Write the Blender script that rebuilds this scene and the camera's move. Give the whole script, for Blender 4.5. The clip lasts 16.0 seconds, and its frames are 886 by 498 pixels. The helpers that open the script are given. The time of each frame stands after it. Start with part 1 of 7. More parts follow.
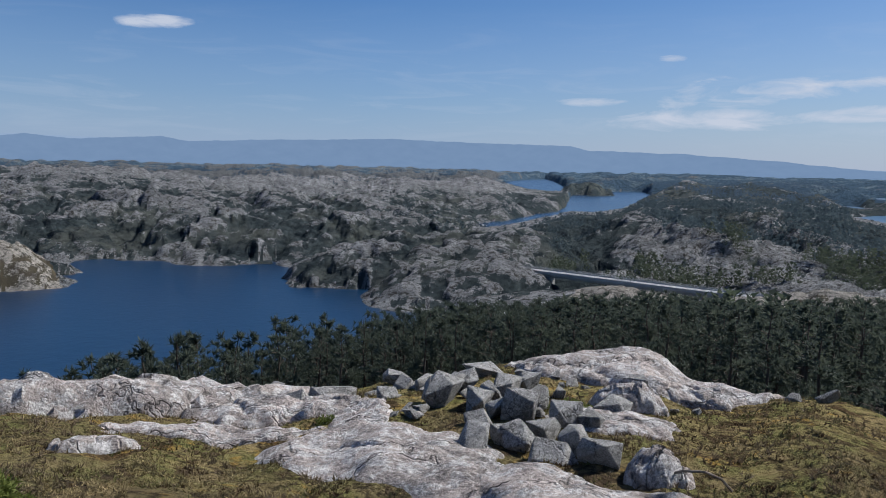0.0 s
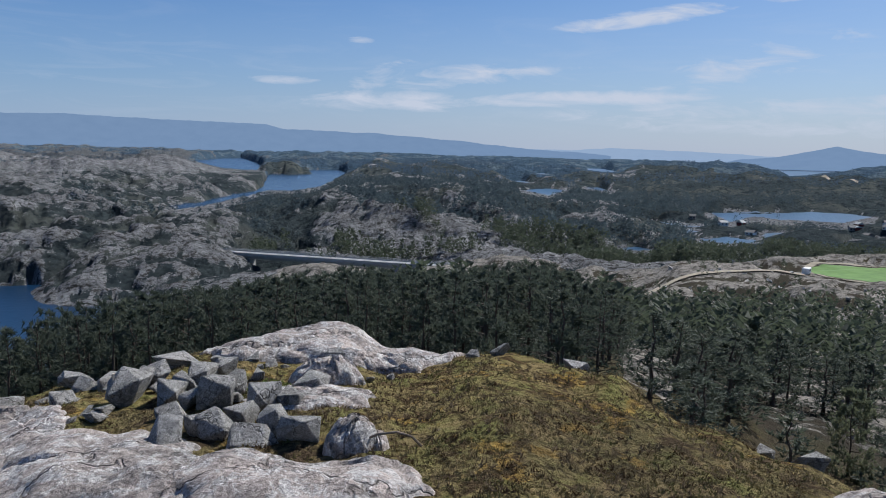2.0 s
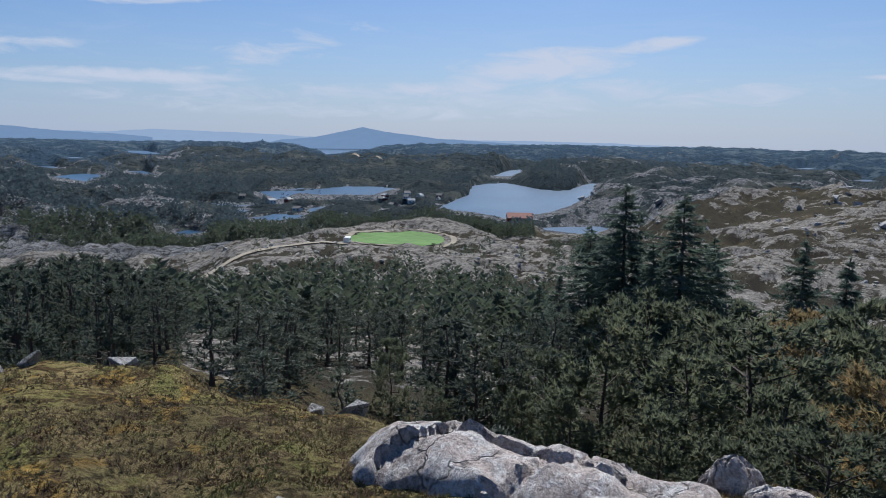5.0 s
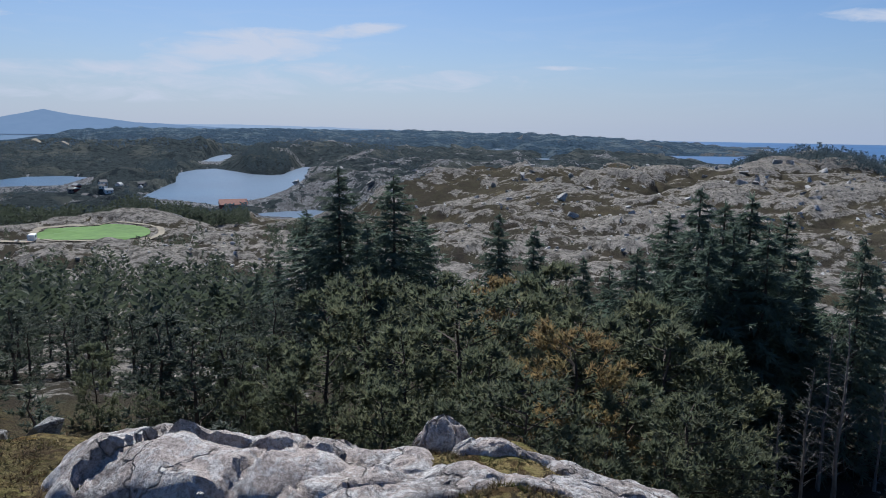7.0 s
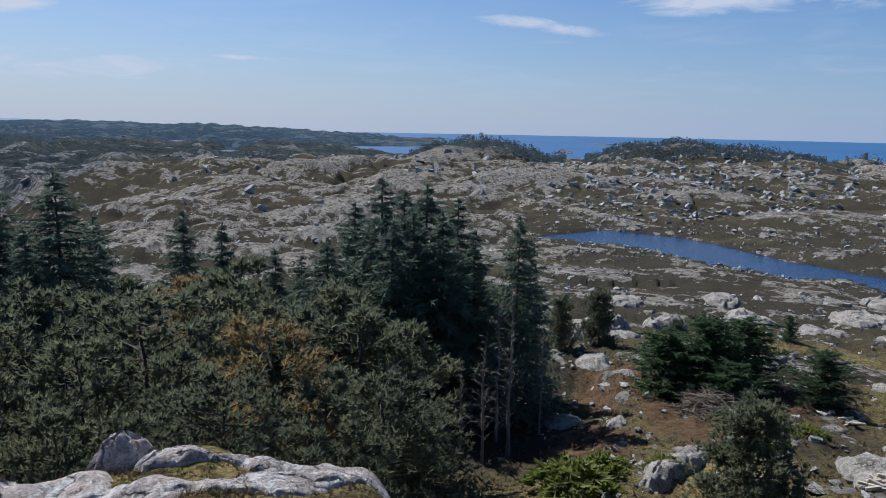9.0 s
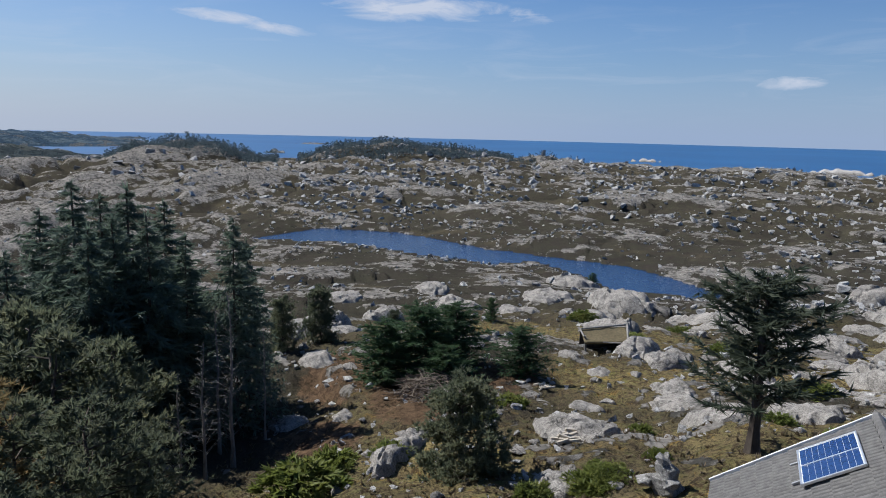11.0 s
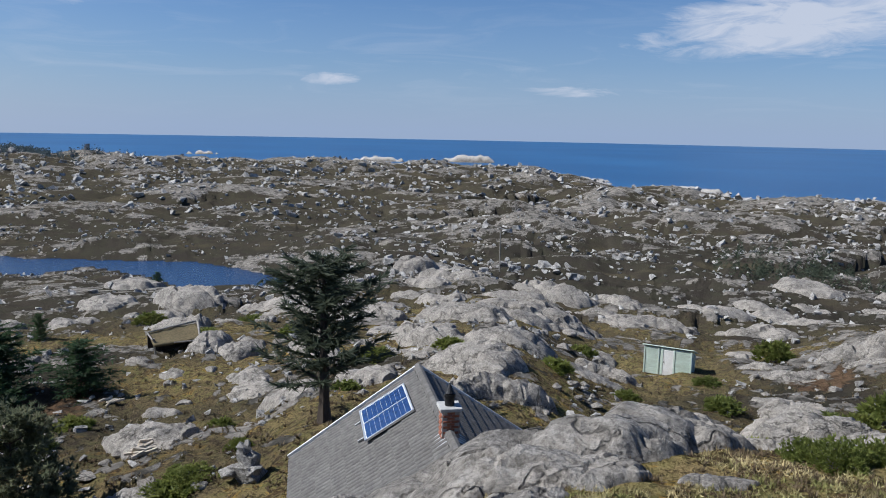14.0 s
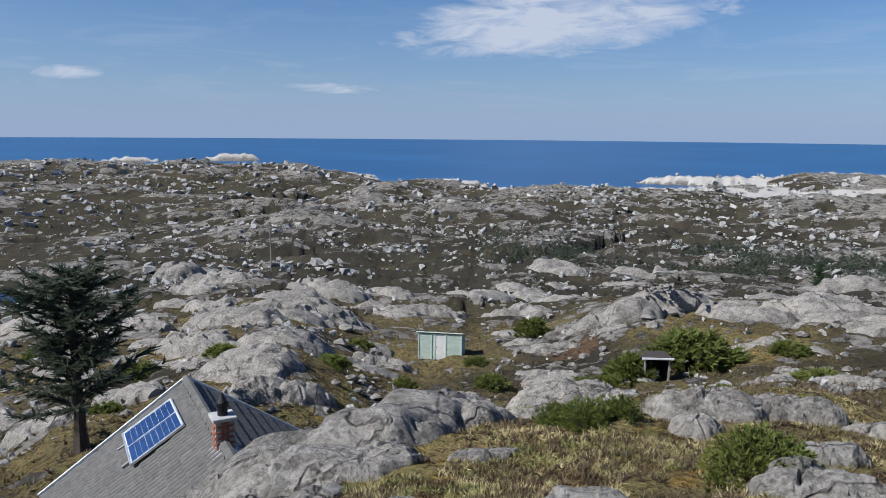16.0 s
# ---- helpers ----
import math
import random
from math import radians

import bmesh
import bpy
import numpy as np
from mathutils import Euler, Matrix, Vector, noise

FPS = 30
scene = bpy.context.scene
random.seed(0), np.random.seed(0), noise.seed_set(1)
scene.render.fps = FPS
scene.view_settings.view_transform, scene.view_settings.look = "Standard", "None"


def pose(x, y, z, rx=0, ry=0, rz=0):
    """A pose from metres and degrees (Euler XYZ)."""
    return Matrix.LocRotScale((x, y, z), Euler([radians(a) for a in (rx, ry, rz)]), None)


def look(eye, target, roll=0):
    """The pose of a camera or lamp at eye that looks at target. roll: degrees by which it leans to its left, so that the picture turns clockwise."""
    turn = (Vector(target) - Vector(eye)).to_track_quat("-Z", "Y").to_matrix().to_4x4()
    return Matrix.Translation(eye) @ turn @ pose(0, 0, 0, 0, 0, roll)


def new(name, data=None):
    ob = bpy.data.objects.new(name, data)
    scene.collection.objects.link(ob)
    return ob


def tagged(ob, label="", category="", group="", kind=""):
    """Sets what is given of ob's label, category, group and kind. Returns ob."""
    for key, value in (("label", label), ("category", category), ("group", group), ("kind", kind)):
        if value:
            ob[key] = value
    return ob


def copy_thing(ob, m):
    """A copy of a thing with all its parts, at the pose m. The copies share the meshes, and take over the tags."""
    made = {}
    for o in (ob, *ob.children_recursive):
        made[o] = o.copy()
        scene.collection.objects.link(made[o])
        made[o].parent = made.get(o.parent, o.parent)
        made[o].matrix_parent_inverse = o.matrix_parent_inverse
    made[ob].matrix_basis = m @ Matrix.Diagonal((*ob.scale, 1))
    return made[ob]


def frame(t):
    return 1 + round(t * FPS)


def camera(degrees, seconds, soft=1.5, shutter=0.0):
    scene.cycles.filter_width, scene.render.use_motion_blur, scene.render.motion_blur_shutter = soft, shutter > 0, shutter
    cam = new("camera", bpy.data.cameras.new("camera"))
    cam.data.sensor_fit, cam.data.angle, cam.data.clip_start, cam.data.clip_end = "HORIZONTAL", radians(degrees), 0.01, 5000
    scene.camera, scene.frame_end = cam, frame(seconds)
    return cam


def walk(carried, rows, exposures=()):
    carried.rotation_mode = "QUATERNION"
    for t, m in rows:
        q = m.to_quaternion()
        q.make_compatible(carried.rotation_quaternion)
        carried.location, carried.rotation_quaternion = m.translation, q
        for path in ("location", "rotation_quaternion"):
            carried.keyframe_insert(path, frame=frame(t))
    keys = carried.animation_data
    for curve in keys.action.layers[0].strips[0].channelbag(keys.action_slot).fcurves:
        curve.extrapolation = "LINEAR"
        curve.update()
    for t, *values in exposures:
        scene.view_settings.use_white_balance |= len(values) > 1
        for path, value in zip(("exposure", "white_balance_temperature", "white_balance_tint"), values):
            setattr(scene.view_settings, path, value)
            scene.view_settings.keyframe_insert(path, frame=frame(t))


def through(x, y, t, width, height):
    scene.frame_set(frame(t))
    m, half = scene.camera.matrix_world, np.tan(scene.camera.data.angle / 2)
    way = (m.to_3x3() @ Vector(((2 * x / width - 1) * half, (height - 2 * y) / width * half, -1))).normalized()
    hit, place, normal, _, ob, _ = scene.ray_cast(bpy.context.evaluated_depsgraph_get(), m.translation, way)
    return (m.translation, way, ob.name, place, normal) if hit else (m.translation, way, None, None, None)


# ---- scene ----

# ---- camera: a viewer turns round on the summit, the lens 0.29 m ahead of the turning point ----
EYE = 60.0
cam = camera(62.4, 16.0, soft=0.95)


def stand(yaw, pitch, roll):
    a = radians(yaw)
    return (pose(-0.29 * math.sin(a), 0.29 * math.cos(a), EYE) @ pose(0, 0, 0, 0, 0, yaw)
            @ pose(0, 0, 0, 90 + pitch) @ pose(0, 0, 0, 0, 0, roll))


walk(cam, [(t, stand(y, p, r)) for t, y, p, r in (
    (0.0, 0.00, -6.51, 1.29),
    (0.5, -6.60, -6.71, 1.45),
    (1.0, -12.15, -6.95, 1.45),
    (1.5, -17.98, -7.29, 1.52),
    (2.0, -23.32, -7.63, 1.37),
    (2.5, -28.93, -7.91, 1.34),
    (3.0, -34.68, -8.01, 1.13),
    (3.5, -39.91, -8.09, 1.08),
    (4.0, -45.10, -8.14, 1.02),
    (4.5, -51.56, -8.24, 1.06),
    (5.0, -57.53, -8.42, 0.92),
    (7.5, -84.88, -9.53, 0.72),
    (8.0, -90.35, -9.65, 0.62),
    (8.5, -96.94, -9.66, 0.79),
    (9.0, -103.68, -9.66, 1.05),
    (11.5, -130.94, -9.23, 1.27),
    (12.0, -136.60, -9.24, 1.21),
    (12.5, -143.12, -9.22, 1.23),
    (13.0, -148.50, -9.20, 1.07),
    (13.5, -153.87, -9.20, 1.00),
    (14.0, -159.23, -9.19, 1.14),
    (14.5, -164.59, -9.21, 1.04),
    (15.0, -168.61, -9.21, 1.08),
    (15.5, -172.58, -9.21, 1.16),
    (16.0, -177.14, -9.22, 0.49))], exposures=((0.0, 0.3, 5900, 10), (3.0, 0.3, 5800, 10), (5.0, 0.3, 5700, 10), (8.5, 0.32, 5720, 10), (12.0, 0.34, 5860, 10), (16.0, 0.3, 5800, 10)))  # stops, kelvin, tint

# ---- light: one sun, a clear sky with thin clouds ----
SUN_AZ, SUN_EL = 67.0, 45.0
sun = new("sun", bpy.data.lights.new("sun", "SUN"))
sun.data.energy, sun.data.angle, sun.data.color = 5.0, radians(0.55), (1.0, 0.94, 0.84)
sx, sy = math.sin(radians(SUN_AZ)), math.cos(radians(SUN_AZ))
sun.matrix_world = look((60 * sx, 60 * sy, 60 + 60 * math.tan(radians(SUN_EL))), (0, 0, 60))

world = bpy.data.worlds.new("world")
scene.world = world
world.use_nodes = True
wt = world.node_tree
wt.nodes.clear()


class Graph:
    """Short hand for node trees."""

    def __init__(self, tree):
        self.tree = tree

    def add(self, kind, *ins, **props):
        n = self.tree.nodes.new(kind)
        for key, value in props.items():
            setattr(n, key, value)
        for i, v in enumerate(ins):
            self.plug(n.inputs[i], v)
        return n

    def plug(self, socket, v):
        if v is None:
            return
        if isinstance(v, bpy.types.Node):
            v = v.outputs[0]
        if isinstance(v, bpy.types.NodeSocket):
            self.tree.links.new(v, socket)
        else:
            socket.default_value = v

    def math(self, op, a, b=None, c=None, clamp=False):
        return self.add("ShaderNodeMath", a, b, c, operation=op, use_clamp=clamp)

    def mix(self, f, a, b, blend="MIX"):
        n = self.tree.nodes.new("ShaderNodeMix")
        n.data_type, n.blend_type = "RGBA", blend
        self.plug(n.inputs[0], f)
        self.plug(n.inputs[6], a)
        self.plug(n.inputs[7], b)
        return n.outputs[2]

    def noise(self, vec, scale, detail=4.0, rough=0.55, distort=0.0):
        n = self.tree.nodes.new("ShaderNodeTexNoise")
        self.plug(n.inputs["Vector"], vec)
        n.inputs["Scale"].default_value, n.inputs["Detail"].default_value = scale, detail
        n.inputs["Roughness"].default_value, n.inputs["Distortion"].default_value = rough, distort
        return n.outputs["Fac"]

    def ramp(self, f, *stops):
        n = self.tree.nodes.new("ShaderNodeValToRGB")
        self.plug(n.inputs[0], f)
        while len(n.color_ramp.elements) < len(stops):
            n.color_ramp.elements.new(0.5)
        for e, (p, c) in zip(n.color_ramp.elements, stops):
            e.position = p
            e.color = (c, c, c, 1) if isinstance(c, (int, float)) else (*c, 1)
        return n.outputs[0]


g = Graph(wt)
sky = g.add("ShaderNodeTexSky", sky_type="NISHITA")
sky.sun_disc, sky.sun_elevation, sky.sun_rotation = False, radians(SUN_EL), radians(SUN_AZ)
sky.altitude, sky.air_density, sky.dust_density, sky.ozone_density = 60, 1.0, 0.6, 2.2
way = g.add("ShaderNodeTexCoord").outputs["Generated"]
sep = g.add("ShaderNodeSeparateXYZ", way)
wx, wy, wz = sep.outputs
turn = g.math("ADD", g.math("MULTIPLY", g.math("ARCTAN2", g.math("MULTIPLY", wy, -1.0), wx), 57.29578), 90.0)
rise = g.math("MULTIPLY", g.math("ARCSINE", wz), 57.29578)
plane = g.add("ShaderNodeCombineXYZ", g.math("MULTIPLY", turn, 0.22), g.math("MULTIPLY", rise, 0.85), 0.0)
curl = g.noise(plane, 1.0, 7.0, 0.62, 0.6)
wisps = g.noise(g.add("ShaderNodeCombineXYZ", g.math("MULTIPLY", turn, 0.10), g.math("MULTIPLY", rise, 0.7), 3.0), 1.0, 8.0, 0.62, 1.2)
cover = None
# clouds: direction, height, half width, half height in degrees, lean, thickness
for az, el, wa, we, lean, much in ((-21.8, 9.6, 3.6, 0.55, 0.05, 1.0), (11.0, 4.95, 3.2, 0.42, 0.0, 0.9), (16.7, 8.1, 1.3, 0.3, 0.0, 0.6),
                                   (19.0, 3.7, 8.5, 0.95, 0.0, 1.0), (33.0, 4.15, 11.0, 0.7, 0.02, 1.15), (18.5, 5.5, 3.0, 1.2, 0.3, 0.45),
                                   (37.6, 9.9, 7.5, 0.75, 0.11, 1.0), (29.5, 6.2, 6.0, 0.5, 0.05, 0.75), (49.0, 11.5, 6.0, 0.8, 0.1, 0.8),
                                   (65.0, 5.8, 9.0, 1.6, 0.12, 1.1), (72.0, 7.0, 5.0, 0.7, 0.1, 1.0), (58.0, 4.0, 8.0, 0.8, 0.05, 0.9), (52.0, 2.9, 24.0, 1.5, 0.0, 0.6), (88.9, 4.58, 4.0, 0.22, -0.01, 0.8),
                                   (72.0, 3.6, 18.0, 1.3, 0.0, 0.6), (24.0, 5.6, 7.0, 1.0, 0.1, 0.7), (45.0, 6.5, 9.0, 1.6, 0.25, 0.5), (110.8, 7.4, 6.0, 0.6, -0.13, 0.9), (123.3, 8.9, 7.5, 1.2, 0.0, 1.0),
                                   (132.0, 8.4, 2.2, 0.8, -0.1, 0.6), (150.4, 3.7, 2.6, 0.6, 0.05, 0.9), (168.7, 3.1, 4.5, 0.5, 0.0, 0.7),
                                   (185.5, 8.0, 14.5, 2.8, 0.09, 1.2), (150.5, 10.3, 4.0, 0.6, 0.1, 0.5)):
    u = g.math("SUBTRACT", turn, az)
    v = g.math("SUBTRACT", g.math("SUBTRACT", rise, el), g.math("MULTIPLY", u, lean))
    u = g.math("DIVIDE", u, wa)
    v = g.math("DIVIDE", v, we)
    body = g.math("SUBTRACT", 1.0, g.math("ADD", g.math("MULTIPLY", u, u), g.math("MULTIPLY", v, v)))
    body = g.math("MULTIPLY", g.math("MAXIMUM", body, 0.0), much)
    cover = body if cover is None else g.math("MAXIMUM", cover, body)
fluff = g.math("ADD", g.math("MULTIPLY", cover, 0.9), g.math("MULTIPLY", g.math("SUBTRACT", curl, 0.5), 2.4))
shape = g.math("MULTIPLY", g.ramp(fluff, (0.22, 0.0), (0.95, 1.0)), g.math("MULTIPLY", cover, 5.0, clamp=True))
haze = g.math("MULTIPLY", g.ramp(wisps, (0.50, 0.0), (0.75, 1.0)), g.ramp(g.math("DIVIDE", rise, 20.0), (0.02, 0.0), (0.2, 0.22), (0.6, 0.0)))
cloudy = g.math("MAXIMUM", g.math("MULTIPLY", shape, 0.9), haze)
veil = g.ramp(g.math("COSINE", g.math("MULTIPLY", g.math("SUBTRACT", turn, SUN_AZ), 0.0174533)), (0.3, 0.0), (1.0, 1.0))
low = g.ramp(g.math("DIVIDE", rise, 20.0), (0.0, 0.80), (0.10, 0.62), (0.25, 0.32), (0.6, 0.0))
sky_tint = g.mix(low, g.mix(1.0, sky, g.mix(veil, (0.58, 0.79, 1.04, 1), (0.66, 0.77, 0.92, 1)), "MULTIPLY"), g.mix(veil, (4.6, 5.5, 7.3, 1), (5.9, 6.3, 7.3, 1)))
air = g.mix(cloudy, sky_tint, (7.4, 7.6, 8.2, 1))
g.add("ShaderNodeOutputWorld", g.add("ShaderNodeBackground", air, 0.066))

# ---- the lie of the land: heights by direction (degrees clockwise from +y) and distance ----
SECTIONS = []


def section(az, *dz):
    SECTIONS.append((az, np.log(np.array(dz[0::2], float)), np.array(dz[1::2], float)))


section(-60, 1, 58.3, 6, 57.4, 14, 55, 40, 44, 120, 20, 200, 0, 240, -6, 330, -5, 380, 12, 900, 30, 2000, 35, 4800, 30)
section(-31, 1, 58.3, 6, 57.4, 11, 56.6, 14, 56.0, 25, 48, 60, 34, 120, 14, 170, -4, 365, -5, 385, 8, 420, 17, 470, 3, 520, 14, 800, 34, 1400, 46, 2500, 30, 4800, 30)
section(-24, 1, 58.3, 6, 57.2, 11, 56.4, 14, 55.8, 25, 49, 60, 36, 120, 16, 180, -4, 460, -5, 475, 4, 520, 20, 800, 34, 1400, 40, 2500, 25, 4800, 34)
section(-14, 1, 58.3, 6, 57.0, 11, 56.2, 14, 55.6, 25, 50, 60, 37, 120, 18, 190, -4, 425, -5, 445, 6, 490, 20, 720, 27, 900, 14, 2000, 25, 4800, 36)
section(-9.6, 1, 58.3, 6, 56.9, 11, 56.3, 14, 55.6, 25, 50.5, 60, 39, 120, 21, 200, -3, 345, -5, 356, 5, 385, 10, 420, 3, 445, 5, 500, 18, 720, 28, 900, 14, 2000, 22, 4800, 34)
section(-1, 1, 58.3, 6, 56.9, 11, 56.6, 14, 55.8, 25, 51, 60, 41, 120, 26, 200, 4, 285, -4, 300, 2, 345, 13, 425, 20, 520, 14, 620, 12, 800, 16, 1100, 26, 1400, 34, 2000, 18, 4800, 32)
section(3, 1, 58.3, 6, 56.9, 11, 56.7, 14, 56.2, 25, 51.5, 60, 42, 120, 28, 200, 8, 300, 8, 340, 13, 420, 19, 560, 9, 700, 3, 780, 3, 850, 9, 1000, 18, 1300, 34, 1700, 20, 2100, 8, 4800, 30)
section(8, 1, 58.3, 6, 57.0, 11, 56.7, 14, 56.3, 25, 52, 60, 43, 120, 31, 200, 12, 300, 9, 380, 10, 440, 13, 600, 9, 820, 4, 960, 2, 1000, 4, 1150, 16, 1500, 22, 1800, 6, 2200, 3, 4800, 30)
section(11.5, 1, 58.3, 6, 57.0, 11, 56.65, 14, 56.45, 25, 52, 60, 43, 120, 32, 200, 13, 300, 9, 380, 10, 460, 14, 700, 10, 960, 3, 1700, 3, 1850, 6, 2000, 14, 2200, 4, 2600, 8, 4800, 30)
section(15, 1, 58.3, 6, 57.0, 11, 56.65, 14, 56.5, 25, 52, 60, 43.5, 120, 33, 200, 14, 300, 9, 380, 11, 460, 16, 700, 18, 1000, 8, 1300, 3, 1700, 4, 1900, 16, 2400, 34, 4800, 30)
section(20, 1, 58.3, 6, 57.0, 11, 56.6, 14, 56.0, 25, 51.5, 60, 43.5, 120, 34, 200, 16, 300, 8, 360, 10, 450, 15, 700, 24, 1000, 10, 1500, 14, 2000, 52, 3000, 25, 4800, 28)
section(28, 1, 58.3, 6, 57.0, 10, 56.9, 12.5, 56.6, 18, 53, 30, 50, 60, 43.5, 120, 35, 200, 20, 300, 13, 450, 15, 700, 22, 1000, 8, 1300, 6, 2100, 48, 3000, 20, 4800, 28)
section(36, 1, 58.3, 4, 57.3, 8, 56.7, 11.3, 56.7, 14, 55.5, 20, 53, 37, 50.2, 70, 43, 120, 34, 200, 22, 300, 13, 420, 8, 600, 7, 1000, 8, 1500, 16, 2200, 44, 3000, 16, 4800, 26)
section(43, 1, 58.3, 4, 57.3, 8, 56.7, 10.5, 56.4, 13, 55, 20, 52, 37, 49, 70, 42, 120, 34.5, 170, 30, 270, 24, 330, 14, 450, 6, 530, 3, 640, 2.5, 700, 2, 980, 6, 1500, 22, 2400, 30, 4800, 20)
section(50, 1, 58.3, 4, 57.2, 7.5, 56.6, 10, 56.3, 12, 55, 20, 51, 37, 47.5, 70, 41, 120, 35, 170, 30.5, 270, 24, 310, 20, 360, 18, 420, 7, 530, 4, 650, 2.5, 980, 5, 1500, 32, 2400, 30, 3000, 6, 4800, 18)
section(58, 1, 58.3, 4, 57.3, 7.5, 56.7, 9.5, 56.15, 12, 54, 20, 50, 37, 46.5, 70, 40, 120, 34.5, 170, 30.5, 270, 23, 310, 20, 360, 18, 420, 6, 560, 4, 620, 3, 800, 4, 880, 13, 1000, 10, 1150, 8, 1500, 30, 2400, 36, 4800, 34)
section(66, 1, 58.3, 4, 57.3, 7.5, 56.45, 9.5, 55.6, 12, 53, 20, 49, 37, 46, 70, 40, 120, 34, 170, 30, 270, 22, 350, 14, 430, 5, 480, 4, 640, 4, 940, 6, 1040, 22, 1200, 18, 1500, 26, 2400, 44, 4800, 44)
section(74, 1, 58.3, 4, 57.3, 7.5, 56.5, 9.2, 55.9, 10.2, 54.8, 12, 52.5, 20, 48.5, 37, 45.5, 70, 40.5, 120, 34, 200, 28, 300, 21, 420, 18, 620, 21, 800, 21, 1000, 12, 1500, 20, 2400, 46, 4800, 40)
section(84, 1, 58.3, 4, 57.2, 7.5, 56.7, 8.8, 56.25, 10, 54.6, 12, 52, 20, 48, 37, 44.5, 70, 40, 120, 34, 200, 29, 300, 25, 500, 27, 720, 25, 1000, 14, 1500, 20, 2400, 54, 3200, 40, 4800, 20)
section(97, 1, 58.3, 4, 57.2, 7, 56.55, 8.2, 56.05, 9.5, 54, 12, 51.5, 20, 47.5, 37, 43.5, 70, 39, 120, 34, 200, 29, 300, 25, 500, 26, 720, 24, 1000, 8, 1400, 5, 1600, -4, 1900, -4, 2300, 22, 3000, 10, 3200, -4, 4800, -4)
section(106, 1, 58.3, 4, 56.8, 7, 55.5, 12, 51, 20, 47.5, 37, 43.5, 70, 39, 120, 34, 180, 29, 260, 25, 360, 24, 500, 25, 700, 28, 880, 35, 1100, 4, 1200, -4, 4800, -4)
section(113, 1, 58.3, 4, 56.5, 7, 54.5, 12, 51, 20, 48, 37, 44, 60, 42.5, 75, 40, 120, 33, 180, 26, 230, 24, 300, 24, 420, 24, 600, 25, 760, 24, 900, 20, 1100, 3, 1200, -4, 4800, -4)
section(121, 1, 58.3, 4, 56.5, 7, 54.5, 12, 51.5, 20, 48.5, 30, 46.5, 45, 44.4, 60, 43, 75, 40, 120, 33, 180, 26, 230, 24, 300, 23.5, 420, 24, 600, 27, 800, 33, 960, 39, 1250, 4, 1350, -4, 4800, -4)
section(132, 1, 58.3, 4, 56.5, 7, 54.5, 12, 51, 20, 49, 30, 47, 45, 45, 70, 41.5, 120, 33.5, 170, 26, 210, 23.5, 300, 24, 450, 25, 700, 28, 1000, 23, 1300, 5, 1400, -4, 4800, -4)
section(142, 1, 58.3, 4, 56.6, 7, 55, 11, 50.5, 18, 49.6, 24, 49.0, 40, 46, 60, 43.5, 100, 37, 150, 29, 185, 23.5, 230, 23.5, 300, 25, 500, 25, 800, 23, 1100, 14, 1250, 2, 1350, -4, 4800, -4)
section(152, 1, 58.3, 4, 57.2, 7.5, 56.0, 10, 50.5, 14, 49.6, 20, 50.0, 26, 50.2, 40, 47, 60, 44, 100, 38, 150, 32, 200, 26, 300, 24, 500, 23, 800, 22, 1050, 10, 1200, -4, 4800, -4)
section(164, 1, 58.3, 4, 57.5, 7.5, 56.7, 10, 51.5, 13, 50.2, 20, 50, 33, 50.2, 45, 47.5, 60, 45, 100, 38.5, 150, 32.5, 250, 25, 500, 22, 800, 20, 1000, 12, 1100, -4, 4800, -4)
section(174, 1, 58.3, 4, 57.7, 8, 56.8, 10.5, 56.2, 14, 53.2, 20, 50.2, 33, 47.8, 55, 43.2, 100, 37, 150, 33, 250, 25, 450, 20, 650, 13, 740, 8, 790, -3, 4800, -4)
section(184, 1, 58.3, 4, 57.75, 8, 56.85, 12, 55.2, 16, 53, 24, 50, 40, 46.6, 55, 43.6, 100, 37, 150, 33, 250, 25, 450, 17, 600, 9, 680, 3, 720, -3, 4800, -4)
section(194, 1, 58.3, 4, 57.8, 8, 56.95, 14, 55.2, 24, 51.5, 40, 46.8, 60, 46.5, 80, 42, 120, 35, 170, 29, 300, 24, 500, 17, 760, 6, 830, -3, 1100, -4, 4800, -4)
section(204, 1, 58.3, 4, 57.9, 8, 57.0, 14, 55.6, 24, 52.6, 40, 48.4, 60, 46.5, 80, 43, 120, 36, 170, 30, 300, 24, 500, 18, 850, 12, 1000, 3, 1060, -4, 4800, -4)
section(216, 1, 58.3, 8, 57.2, 24, 53, 60, 47, 120, 37, 300, 25, 700, 20, 1100, 3, 1200, -4, 4800, -4)
section(300, 1, 58.3, 8, 57, 24, 52, 60, 42, 150, 18, 210, 0, 250, -6, 330, -4, 420, 20, 900, 30, 2000, 35, 4800, 30)
AZS = np.array([s[0] for s in SECTIONS], float)


def lattice(ix, iy, seed):
    n = ix.astype(np.int64) * 374761393 + iy.astype(np.int64) * 668265263 + seed * 974634533
    n = (n ^ (n >> 13)) * 1274126177
    n = n ^ (n >> 16)
    return (n & 1023) * (2 * math.pi / 1024)


